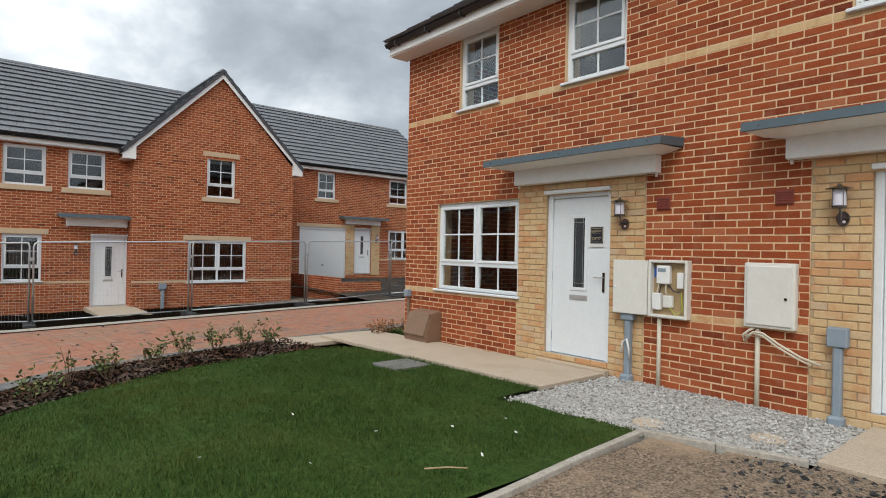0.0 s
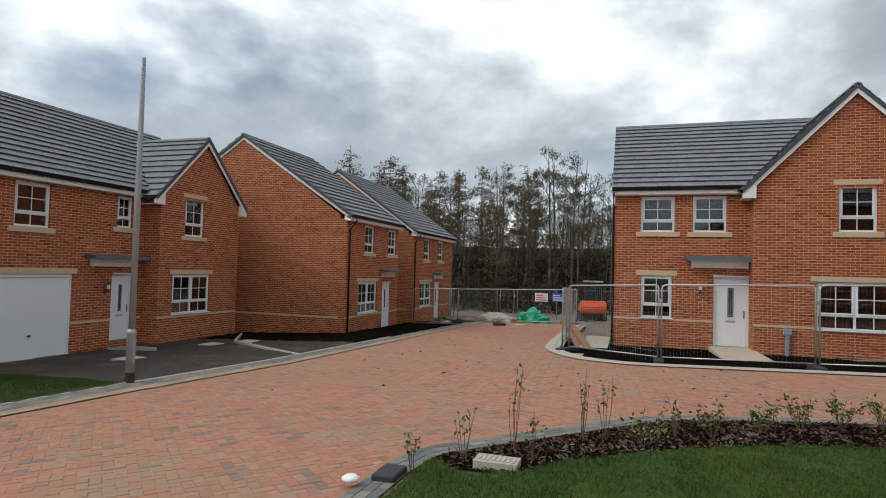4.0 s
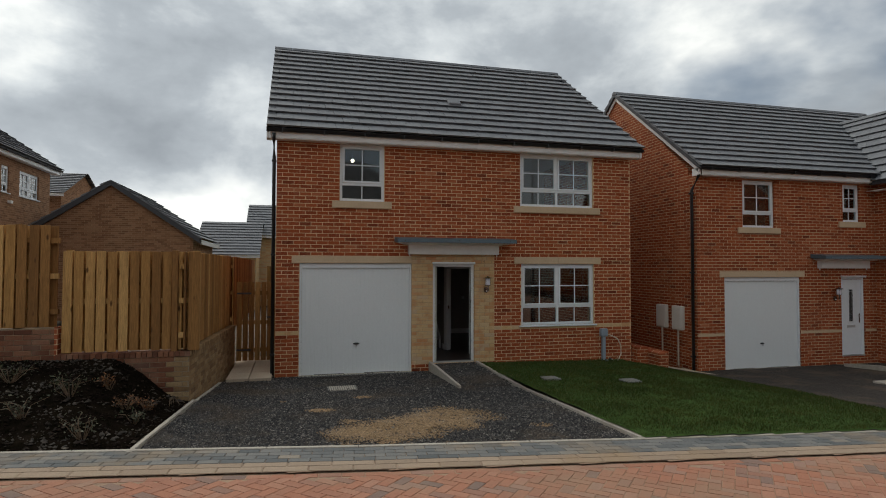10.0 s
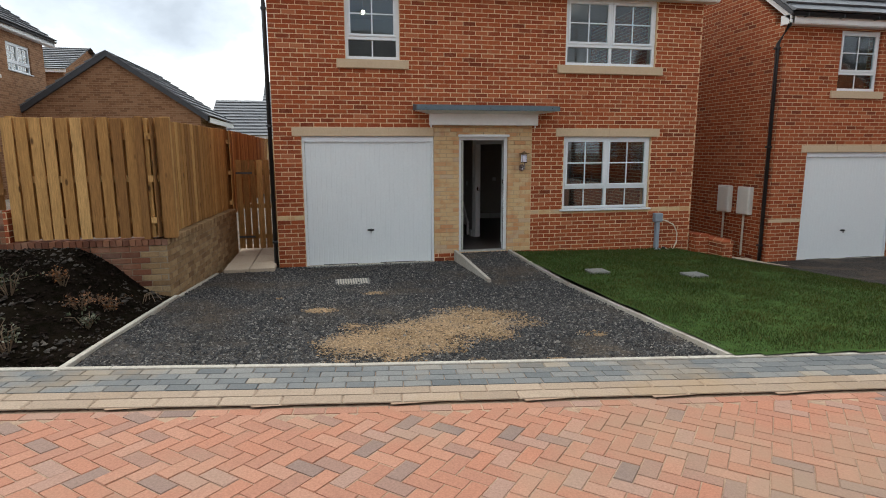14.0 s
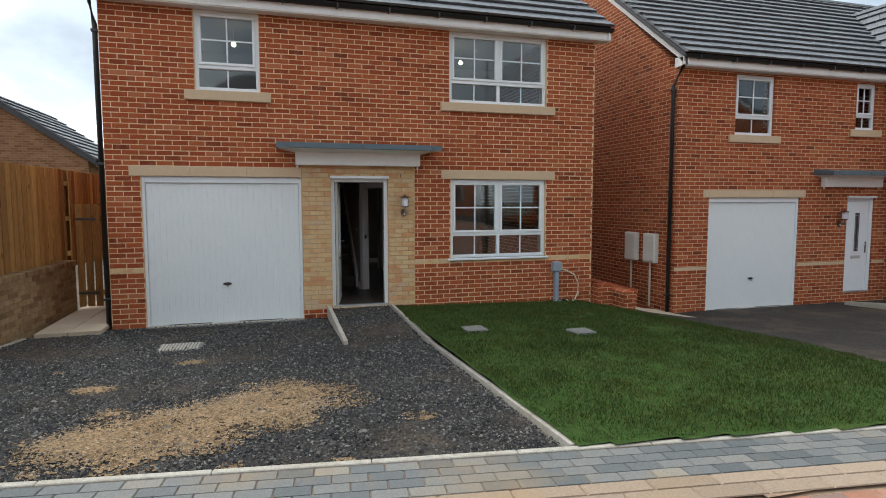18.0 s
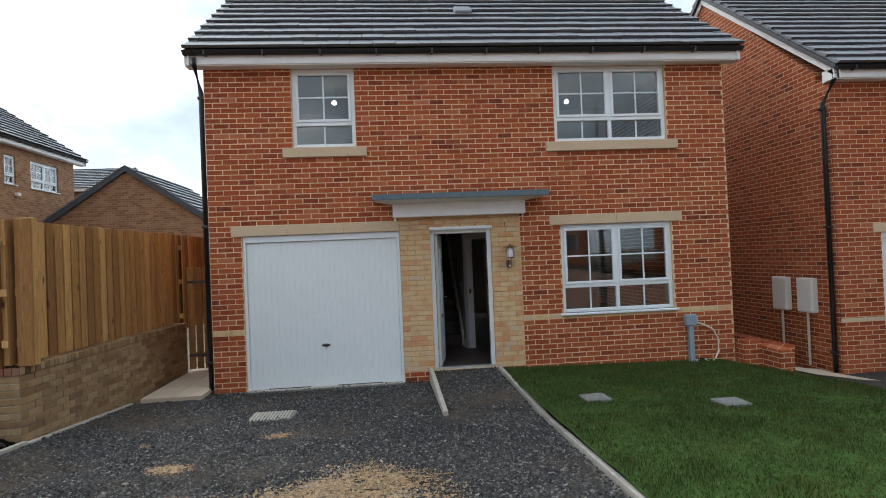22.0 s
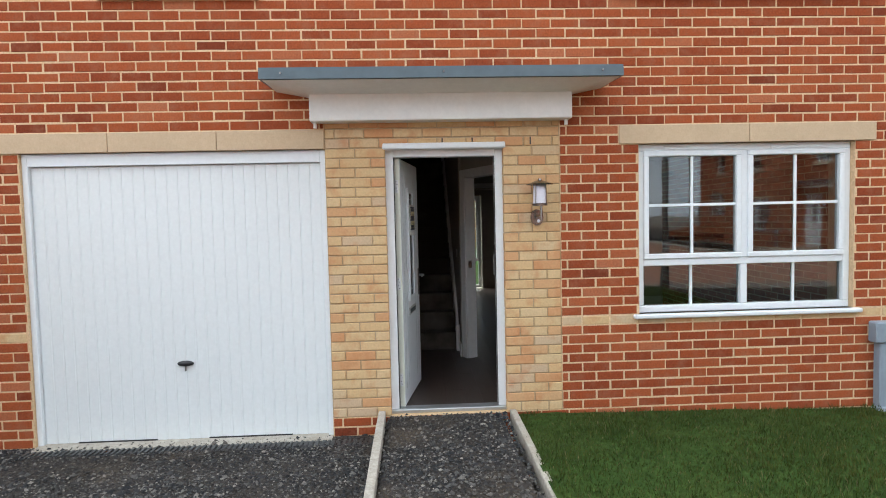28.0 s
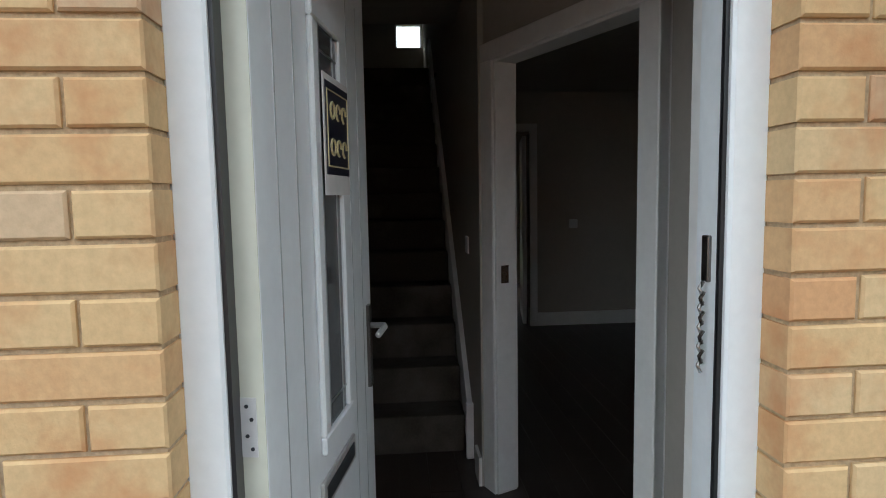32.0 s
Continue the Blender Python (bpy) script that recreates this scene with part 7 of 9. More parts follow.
sheet("gravel_margin", np.arange(18.45, 20.34, 0.09), np.arange(1.3, 8.0, 0.09), lambda x, y: float(near_z(x, y)) + (0.0 if y < 3.86 else 0.005) - 0.02, "stone_white", "white limestone gravel along the wall",
      keep=lambda x, y: (x > 18.5 + 0.0 * y and 1.34 < y < 3.86 and x < 20.33 and (x > np.interp(y, (1.3, 2.4, 3.8), (18.98, 18.66, 18.5)))) or (20.22 < x and 4.9 < y < 7.95), rough=0.01)
n = 16000
ax, ay = r.uniform(18.5, 20.31, n), r.uniform(1.34, 7.9, n)
ok = ((ay < 3.84) & (ax > np.interp(ay, (1.3, 2.4, 3.8), (19.0, 18.68, 18.52)))) | ((ax > 20.235) & (ay > 4.9))
ax, ay = ax[ok], ay[ok]
sizes = r.uniform(0.007, 0.017, len(ax))
tagged(stones("white_gravel", np.stack([ax, ay, near_z(ax, ay) - 0.015 + sizes * 0.4], 1), sizes, "stone_white", "white limestone chippings along the pair's wall"), "", "gravel")
for x, y in ((18.95, 2.55), (19.35, 1.75)):
    bm = lathe(bmesh.new(), [(0.13, 0.0), (0.13, 0.012), (0.12, 0.016), (0.11, 0.012), (0.0, 0.012)], (x, y, float(near_z(x, y)) - 0.02), 14)
    solid("round_cover", bm, "slab", "round buff cover among the white gravel", "cover")
strip_solid("edging", [(14.0, 2.10, 0.66), (15.0, 2.16, 0.70), (16.0, 2.22, 0.72), (16.9, 2.27, 0.72), (17.8, 2.36, 0.72), (18.62, 2.42, 0.72)], 0.06, 0, 0.14, "concrete", "pale concrete edging between lawn and driveway")
strip_solid("edging", [(18.64, 2.44, 0.72), (18.80, 1.90, 0.72), (18.97, 1.34, 0.72)], 0.06, 0, 0.14, "concrete", "pale concrete edging beside the gravel")
sheet("driveway", np.arange(12.9, 20.4, 0.2), np.arange(-6, 2.5, 0.17), lambda x, y: cz(x, y) - 0.02, "drive_pale", "worn earth and stone driveway of the pair",
      keep=lambda x, y: y < np.interp(x, (14, 16.8, 18.62, 18.64, 18.97, 19), (2.1, 2.27, 2.42, 2.40, 1.34, 1.3)), rough=0.015)
n = 5000
ax, ay = r.uniform(14.5, 19, n), r.uniform(0.0, 2.4, n)
ok = np.array([y < np.interp(x, (14, 16.8, 18.62, 18.64, 18.97, 19), (2.05, 2.2, 2.36, 2.33, 1.3, 1.25)) and noise.noise((x * 1.2, y * 1.2, 2.2)) > 0.08 for x, y in zip(ax, ay)])
ax, ay = ax[ok], ay[ok]
sizes = r.gamma(3.0, 0.003, len(ax)) + 0.003
tagged(stones("loose_planings", np.stack([ax, ay, [cz(x, y) - 0.02 + s * 0.3 for x, y, s in zip(ax, ay, sizes)]], 1), sizes, "stone_dark", "loose stones over the pair's driveway"), "", "gravel")
for k in range(4):
    for j in range(2):
        a, b = 1.31 - 0.62 - k * 0.62, 19.0 + j * 0.66
        part("paving_slab", bevelled(b, b + 0.655, a, a + 0.615, 0.66, 0.722, 0.005), "slab", path)
cov = empty("inspection_cover", "grey inspection cover between lawn and path", "inspection cover", "inspection covers")
part("cover_plate", bevelled(18.45, 19.0, 5.55, 6.05, 0.60, 0.682, 0.006), "cover", cov)
gul = empty("gully_grate", "pale ribbed access cover at the lawn's corner", "inspection cover")
part("cover_frame", bevelled(13.50, 13.92, 5.72, 5.95, 0.46, 0.555, 0.006), "concrete", gul)
for k in range(8):
    part("cover_bar", boxes((13.53 + k * 0.047, 13.555 + k * 0.047, 5.75, 5.92, 0.555, 0.563)), "concrete", gul)
solid("gully_slot", bevelled(12.72, 12.94, 5.15, 5.48, 0.42, 0.505, 0.012, 1, pose(0, 0, 0)), "rubber", "dark gully slot in the corner kerb", "gully")
solid("paper_cup_lid", lathe(bmesh.new(), [(0.075, 0.0), (0.08, 0.02), (0.05, 0.04), (0.0, 0.045)], (12.6, 5.0, 0.49), 16), "white", "white plastic lid lying on the kerb", "lid", smooth=True)

# ---- sand on the driveway ----
def sand_rag(x, y):
    return 0.8 * noise.noise((x * 2.5, y * 2.5, 0.3)) + 0.6 * noise.noise((x * 9, y * 9, 2.0)) + 0.9 * noise.noise((x * 24, y * 24, 5.0)) - 0.30


sand = empty("spilled_sand", "spilled yellow sand trodden into the driveway", "sand")
for inside, other in ((sandy_main, sandy_spots), (sandy_spots, sandy_main)):
    sheet("sand_patch", np.arange(2.4, 6.0, 0.025), np.arange(-0.4, 3.6, 0.025), lambda x, y: drive_z(x, y) + 0.008, "sand", "",
          keep=lambda x, y: inside(x, y) > -2.0 and x < kerb_x(y) - 0.05 and inside(x, y) >= other(x, y) and inside(x, y) + sand_rag(x, y) > 0, parent=sand, kind="", rough=0.006)


# ---- garden wall, fence and gate beside the house ----
gw = empty("garden_wall", "retaining wall of buff and red brick under the fence", "garden wall", kind="structure")
SIDE_A, SIDE_B = Vector((2.42, -1.16, 0)), Vector((-1.55, -0.88, 0))
LEN = (SIDE_A - SIDE_B).length
# local frame: x out of the wall's face, y along it
side_m = Matrix.Translation(SIDE_A) @ Matrix.Rotation(math.atan2(-(SIDE_B - SIDE_A).x, (SIDE_B - SIDE_A).y), 4, "Z")
side = new("side_run")
side.parent, side.matrix_basis = gw, side_m
sb = -1 if (side_m.to_3x3() @ Vector((1, 0, 0))).y < 0 else 1
part("core", boxes((-0.21 if sb > 0 else 0.008, -0.008 if sb > 0 else 0.21, 0.0, LEN, -0.3, 0.825)), "mortar_garden", side)
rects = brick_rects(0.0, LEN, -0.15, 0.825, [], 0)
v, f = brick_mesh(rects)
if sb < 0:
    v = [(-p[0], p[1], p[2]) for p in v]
raw("bricks", v, f, "buff_weathered_shaded", side, kind="stuff")
bm = bmesh.new()
k = 0.0
while k < LEN - 0.05:
    w = 0.0665
    box(bm, -0.225 if sb > 0 else -0.012, 0.012 if sb > 0 else 0.225, k + 0.004, k + w + 0.004, 0.83, 0.905)
    k += 0.075
bmesh.ops.bevel(bm, geom=bm.edges[:], offset=0.004, segments=1, affect="EDGES")
part("coping_bricks", bm, "buff_weathered_shaded", side, "brick-on-edge coping")
frontw = new("front_run")
frontw.parent, frontw.matrix_basis = gw, pose(2.42, -2.95, 0)
part("core", boxes((-0.21, -0.008, 0.0, 1.78, -0.1, 0.825)), "mortar_garden", frontw)
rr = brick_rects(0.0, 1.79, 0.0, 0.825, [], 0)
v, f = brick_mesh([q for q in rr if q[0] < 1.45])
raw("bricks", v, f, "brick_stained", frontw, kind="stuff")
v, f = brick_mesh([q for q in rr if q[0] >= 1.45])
raw("buff_quoin", v, f, "buff_weathered_shaded", frontw, kind="stuff")
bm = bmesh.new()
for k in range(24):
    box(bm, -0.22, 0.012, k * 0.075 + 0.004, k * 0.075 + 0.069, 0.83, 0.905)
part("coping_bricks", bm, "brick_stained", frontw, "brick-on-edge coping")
hiw = new("upper_run")
hiw.parent, hiw.matrix_basis = gw, pose(2.38, -9.0, 0)
part("core", boxes((-0.22, -0.008, 0.0, 6.02, 0.0, 1.28)), "mortar_garden", hiw)
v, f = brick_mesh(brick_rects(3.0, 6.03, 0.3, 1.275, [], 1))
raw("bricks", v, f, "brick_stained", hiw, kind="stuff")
part("return", boxes((-0.22, 0.0, 6.02, 6.06, 0.3, 1.30)), "wall", hiw)


def board_fence(name, length, bottom, top, m, label, pitch=0.148, width=0.122, rails_behind=True):
    """Upright boards on rails and posts; local y along, x out of the face."""
    fz = empty(name, label, "fence", "timber fences", m)
    r = random.Random(int(length * 100))
    n = int(length / pitch)
    meshes = []
    for k in range(3):
        bm = bevelled(0.0, 0.019, 0.0, width, 0.0, top - bottom, 0.003)
        me = bpy.data.meshes.new("board")
        bm.to_mesh(me)
        bm.free()
        me.materials.append(MAT["timber"])
        meshes.append(me)
    for k in range(n):
        for back in (0, 1):
            ob = new("board", meshes[k % 3])
            ob.parent = fz
            ob.location = (r.uniform(0, 0.004) - 0.085 * back, min(k * pitch + back * pitch * 0.5, length - width) + r.uniform(-0.004, 0.004), bottom + r.uniform(-0.006, 0.006))
            ob.rotation_euler = (r.uniform(-0.004, 0.004), 0, 0)
    for z in (bottom + 0.22, (bottom + top) / 2, top - 0.22):
        part("rail", boxes((-0.064, -0.001, 0.0, length, z - 0.038, z + 0.038)), "timber", fz)
    k = 0.0
    while k <= length + 0.01:
        part("post", bevelled(-0.17, -0.088, min(k, length - 0.09), min(k, length - 0.09) + 0.09, bottom - 0.02, top + 0.02, 0.005), "timber", fz)
        k += 1.8
    return fz


fc = board_fence("fence", 1.74, 0.925, 2.40, pose(2.33, -2.90, 0), "treated softwood board fence on the low brick wall")
part("corner_board", bevelled(0.022, 0.045, 1.70, 1.86, 0.91, 2.41, 0.004), "timber", fc)
part("corner_post", bevelled(-0.09, 0.003, 1.74, 1.85, 0.91, 2.42, 0.006), "timber", fc)
board_fence("fence", 6.0, 1.30, 2.77, pose(2.33, -8.96, 0), "taller treated softwood board fence beyond the step")
fm = side_m.copy()
if sb < 0:
    fm = Matrix.Translation(SIDE_B) @ Matrix.Rotation(math.atan2((SIDE_B - SIDE_A).x, -(SIDE_B - SIDE_A).y), 4, "Z")
board_fence("fence", LEN - 0.1, 0.925, 2.40, fm @ Matrix.Translation((-0.10, 0.0, 0)), "treated softwood board fence on the side wall")
board_fence("fence", 7.5, 0.80, 2.40, Matrix.Translation((-1.6, -0.95, 0)) @ Matrix.Rotation(radians(90), 4, "Z"), "treated softwood board fence along the side passage")
gate = empty("side_gate", "closed timber board gate between house and wall", "gate")
for k in range(6):
    part("board", bevelled(-1.56, -1.54, -0.85 + k * 0.128, -0.85 + k * 0.128 + 0.105, 0.12, 1.84, 0.004), "timber", gate)
for z in (0.35, 0.95, 1.6):
    part("rail", boxes((-1.60, -1.561, -0.85, -0.10, z - 0.045, z + 0.045)), "timber", gate)
part("post", bevelled(-1.63, -1.55, -0.10, -0.02, 0.09, 1.9, 0.005), "timber", gate)
part("latch", boxes((-1.54, -1.52, -0.22, -0.10, 1.05, 1.08)), "iron", gate)
part("hinge", boxes((-1.54, -1.532, -0.85, -0.55, 1.57, 1.61)), "iron", gate)
part("hinge", boxes((-1.54, -1.532, -0.85, -0.55, 0.33, 0.37)), "iron", gate)


# ---- planting bed by the driveway ----
def bank_z(x, y):
    a = min(max((-1.16 - y) / 1.1, 0), 1)
    b = min(max((5.4 - x) / 3.0, 0), 1)
    lo = float(plot_z(x, max(y, -6.0))) + 0.01
    return lo + a * a * (3 - 2 * a) * b * 0.72 * (1 - 0.1 * b)


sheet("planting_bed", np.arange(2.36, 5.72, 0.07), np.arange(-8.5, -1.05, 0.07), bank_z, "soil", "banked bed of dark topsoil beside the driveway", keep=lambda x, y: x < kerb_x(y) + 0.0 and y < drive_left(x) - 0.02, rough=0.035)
r = np.random.default_rng(31)
n = 5000
ax, ay = r.uniform(2.42, 5.5, n), r.uniform(-6, -1.2, n)
ok = (ax < kerb_x(ay) - 0.03) & (ay < np.array([drive_left(x) - 0.05 for x in ax]))
ax, ay = ax[ok], ay[ok]
sizes = r.gamma(2.0, 0.005, len(ax)) + 0.004
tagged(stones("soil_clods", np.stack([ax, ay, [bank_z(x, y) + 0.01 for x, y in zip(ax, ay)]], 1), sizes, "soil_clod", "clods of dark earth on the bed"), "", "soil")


def shrub(x, y, z, h, w, leaf, stems, leaves, label, seed, size=0.045, group="shrubs", tall=False):
    """A small shrub: thin forking stems with leaves along them."""
    r = random.Random(seed)
    s = empty("shrub", label, "shrub", group, Matrix.Translation((x, y, z)))
    bm = bmesh.new()
    cs, ds = [], []
    for k in range(stems):
        a, lean = r.uniform(0, 6.28), r.uniform(0.2, 1.0) * w
        tip = Vector((math.cos(a) * lean, math.sin(a) * lean, h * r.uniform(0.6, 1.05)))
        mid = tip * 0.5 + Vector((r.uniform(-1, 1), r.uniform(-1, 1), r.uniform(0, 1))) * w * 0.25
        tube(bm, [(math.cos(a) * 0.015, math.sin(a) * 0.015, -0.03), mid, tip], 0.006 if not tall else 0.005, 5, 0.002)
        for j in range(max(2, leaves // stems)):
            u = r.uniform(0.35 if not tall else 0.55, 1.05)
            p = (mid * (1 - u) * 2 * u + tip * u * u + Vector((r.gauss(0, 1), r.gauss(0, 1), r.gauss(0, 1))) * w * 0.13)
            p.z = max(p.z, 0.01)
            cs.append(p)
            ds.append(Vector((r.gauss(0, 1), r.gauss(0, 1), r.gauss(0.3, 0.7))).normalized())
    tagged(part("branch", bm, "stem", s), "thin woody branches", kind="stuff")
    cards("leaves", [tuple(c) for c in cs], [tuple(d) for d in ds], [size * r.uniform(0.6, 1.3) for _ in cs], size * 0.55, leaf, s, bend=0.2)
    return s


rs = random.Random(8)
for k, (x, y, h, w, leaf, lab) in enumerate(((3.96, -2.24, 0.30, 0.28, "shrub", "small green shrub on the dark soil bank"), (3.5, -1.95, 0.22, 0.2, "rust_leaf", "small orange-brown shrub on the dark soil bank"), (3.64, -1.46, 0.20, 0.2, "rust_leaf", "small orange-brown shrub on the dark soil bank"),
                                           (5.1, -1.75, 0.30, 0.25, "shrub", "small green shrub on the dark soil bank"), (3.9, -1.65, 0.2, 0.22, "rust_leaf", "small orange-brown shrub on the dark soil bank"), (4.6, -2.5, 0.28, 0.3, "shrub", "small green shrub on the dark soil bank"),
                                           (3.4, -3.1, 0.3, 0.3, "shrub", "small green shrub on the dark soil bank"), (4.7, -3.5, 0.32, 0.3, "shrub", "small green shrub on the dark soil bank"), (4.3, -1.45, 0.16, 0.18, "shrub", "small green shrub on the dark soil bank"))):
    shrub(x, y, bank_z(x, y), h * 0.8, w, "shrub_dull" if leaf == "shrub" else "rust_dull", 12, 120, lab, 100 + k, 0.03)
# twigs at the wall's foot
tw = empty("twigs", "bare cut twigs lying at the foot of the wall", "twigs")
for k in range(5):
    a = rs.uniform(-0.5, 0.5)
    part("twig", tube(bmesh.new(), [(2.6 + k * 0.05, -1.35, bank_z(2.6, -1.35) + 0.03), (2.75 + k * 0.03, -1.30 + a * 0.1, bank_z(2.75, -1.3) + 0.09), (2.95 + k * 0.04, -1.22 + a * 0.2, bank_z(2.95, -1.22) + 0.05)], 0.007, 5, 0.003), "stem", tw)
# border shrubs of the corner plot
spots = [(13.0, 5.45, 0.40, 1), (13.35, 5.95, 0.55, 1), (13.75, 6.45, 0.90, 1), (14.0, 6.15, 0.45, 1), (14.4, 7.05, 0.80, 1), (14.65, 7.2, 0.70, 1), (15.05, 7.0, 0.25, 0), (15.4, 7.45, 0.42, 1), (15.8, 7.6, 0.30, 0), (16.35, 7.85, 0.33, 0), (16.8, 8.15, 0.38, 0), (17.25, 8.25, 0.36, 0), (17.7, 8.3, 0.40, 0), (18.1, 8.4, 0.34, 0), (15.2, 7.2, 0.35, 1)]
for k, (x, y, h, tall) in enumerate(spots):
    shrub(x, y, cz(x, y) - 0.02, h, 0.12 if tall else 0.24, "shrub", 5 if tall else 9, 34 if tall else 120, "slender sparse young shrub in the bark mulch" if tall else "low spreading green shrub in the bark mulch", 300 + k, 0.045 if tall else 0.05, tall=bool(tall))
for k, (x, y) in enumerate(((20.0, 8.35), (20.35, 8.45), (20.7, 8.4))):
    shrub(x, y, 0.58, 0.25, 0.2, "rust_leaf", 8, 120, "small orange-leaved shrub beside the pair", 400 + k, 0.04)


# ---- lamp column by the kerb ----
col = empty("lamp_column", "grey steel street lamp column without a lantern", "lamp column")
pz = road_z(6.64, 8.40)
part("base_section", lathe(bmesh.new(), [(0.075, -0.1), (0.075, 0.86), (0.08, 0.87), (0.08, 0.90), (0.06, 0.95)], (6.64, 8.40, pz), 20), "column", col, smooth=True)
part("root_sleeve", lathe(bmesh.new(), [(0.079, -0.1), (0.079, 0.20), (0.076, 0.203)], (6.64, 8.40, pz), 20), "rubber", col, "black painted foot")
part("shaft", lathe(bmesh.new(), [(0.055, 0.93), (0.052, 3.5), (0.034, 5.72), (0.03, 5.75)], (6.64, 8.40, pz), 20), "column", col, smooth=True)
part("access_door", bevelled(6.64 + 0.06, 6.64 + 0.083, 8.37, 8.43, pz + 0.35, pz + 0.80, 0.006), "column", col)


# ---- temporary site fencing ----
def heras(p, q, z0, z1, label="galvanised mesh temporary fence panel on rubber feet"):
    p, q = Vector((*p, z0)), Vector((*q, z1))
    d = q - p
    length = d.length
    m = Matrix.Translation(p) @ Matrix.Rotation(math.atan2(-d.x, d.y), 4, "Z")
    h = empty("temporary_fence", label, "fence", "temporary fences", m)
    dz = z1 - z0
    bm = bmesh.new()
    c = 0.09
    lo, hi, a, b = 0.15, 1.86, 0.04, length - 0.04
    loop = [(0, a, lo - 0.05), (0, a, hi - c), (0, a + c * 0.3, hi - c * 0.3), (0, a + c, hi), (0, b - c, hi + dz * 0.9), (0, b - c * 0.3, hi - c * 0.3 + dz), (0, b, hi - c + dz), (0, b, lo - 0.05 + dz)]
    tube(bm, loop, 0.020, 8)
    tube(bm, [(0, a, lo), (0, b, lo + dz)], 0.016, 8)
    part("frame_tube", bm, "galv", h, smooth=True)
    verts, faces = [], []
    def wire(y0, z0_, y1, z1_, t=0.0009):
        k = len(verts)
        s = (t, 0) if abs(y1 - y0) < 1e-6 else (0, t)
        verts.extend([(t, y0 - s[0], z0_ - s[1]), (-t, y0 + s[0], z0_ + s[1]), (-t, y1 + s[0], z1_ + s[1]), (t, y1 - s[0], z1_ - s[1])])
        faces.append((k, k + 1, k + 2, k + 3))
    y = a + 0.05
    while y < b:
        wire(y, lo, y, hi)
        y += 0.075
    for zz in np.arange(lo + 0.25, hi, 0.27):
        wire(a, zz, b, zz)
    raw("wire_mesh", verts, faces, "galv", h, kind="stuff")
    part("rubber_foot", bevelled(-0.36, 0.36, -0.12, 0.10, -0.02, 0.11, 0.03, 2), "rubber", h)
    part("clamp", boxes((-0.03, 0.03, -0.03, 0.06, 1.45, 1.53), b=0.008), "galv", h)
    return h


FEET = [(13.3, 17.05), (15.62, 15.1), (18.85, 14.95), (22.0, 15.0), (25.3, 15.6), (28.7, 15.9)]
for p, q in zip(FEET, FEET[1:]):
    heras(p, q, road_z(*p) - 0.03, road_z(*q) - 0.03)
for p, q in (((13.15, 17.0), (12.95, 20.3)), ((12.95, 20.3), (12.7, 23.7)), ((12.4, 31.5), (9.2, 31.5)), ((9.1, 31.5), (5.7, 31.2)), ((5.6, 31.2), (4.6, 34.0)), ((12.7, 23.7), (12.5, 27.2)), ((12.5, 27.2), (12.4, 31.5))):
    heras(p, q, road_z(*p) - 0.12, road_z(*q) - 0.12)
for p, q in (((4.2, 34.2), (7.5, 34.6)), ((7.6, 34.6), (11.0, 35.0)), ((6.95, 28.0), (4.65, 27.6))):
    heras(p, q, road_z(*p) - 0.12, road_z(*q) - 0.12, "galvanised mesh temporary fence panel at the site's end")
# signs on the far fence
for x, name, mats, lab in ((10.55, "site_sign", ("sign_white", "sign_red"), "white and red printed site notice on the fence"), (11.45, "site_sign", ("sign_blue", "sign_white"), "blue and white site notice on the fence")):
    s = empty(name, lab, "sign")
    z = road_z(x, 31.4) + 1.10
    part("board", bevelled(x - 0.34, x + 0.34, 31.40, 31.42, z, z + 0.44, 0.003), mats[0], s)
    for k in range(3):
        part("print_bar", boxes((x - 0.28, x + 0.28 - 0.10 * k, 31.392, 31.399, z + 0.06 + 0.12 * k, z + 0.11 + 0.12 * k)), mats[1], s)

# chips and twigs dropped on the paving
rd = np.random.default_rng(41)
dx_, dy_ = rd.uniform(8.5, 17.0, 90), rd.uniform(8.0, 27.0, 90)
ok = (dx_ > kerb_x(dy_) + 1.0) & ~((dy_ < 10) & (dx_ > 13)) & ~((dy_ > 14) & (dx_ > far_corner_x(dy_) - 0.5))
dx_, dy_ = dx_[ok], dy_[ok]
tagged(stones("road_debris", np.stack([dx_, dy_, road_z(dx_, dy_) + 0.01], 1), rd.uniform(0.012, 0.045, len(dx_)), "soil_clod", "small dark crumbs dropped on the paving", flat=0.4), "", "debris")

# heaps and site clutter
def heap(name, x, y, z, sx, sy, h, material, label, seed, category="heap"):
    bm = bmesh.new()
    bmesh.ops.create_icosphere(bm, subdivisions=5, radius=1.0)
    for v in bm.verts:
        n = noise.noise((v.co.x * 1.7 + seed, v.co.y * 1.7, v.co.z * 1.7)) + 0.5 * noise.noise((v.co.x * 5 + seed, v.co.y * 5, v.co.z * 5)) + 0.16 * noise.noise((v.co.x * 17 + seed, v.co.y * 17, v.co.z * 17))
        v.co = Vector((v.co.x * sx, v.co.y * sy, max(v.co.z, -0.05) * h)) * (1 + 0.35 * n)
        v.co += Vector((x, y, z - 0.02))
    return solid(name, bm, material, label, category, smooth=True)


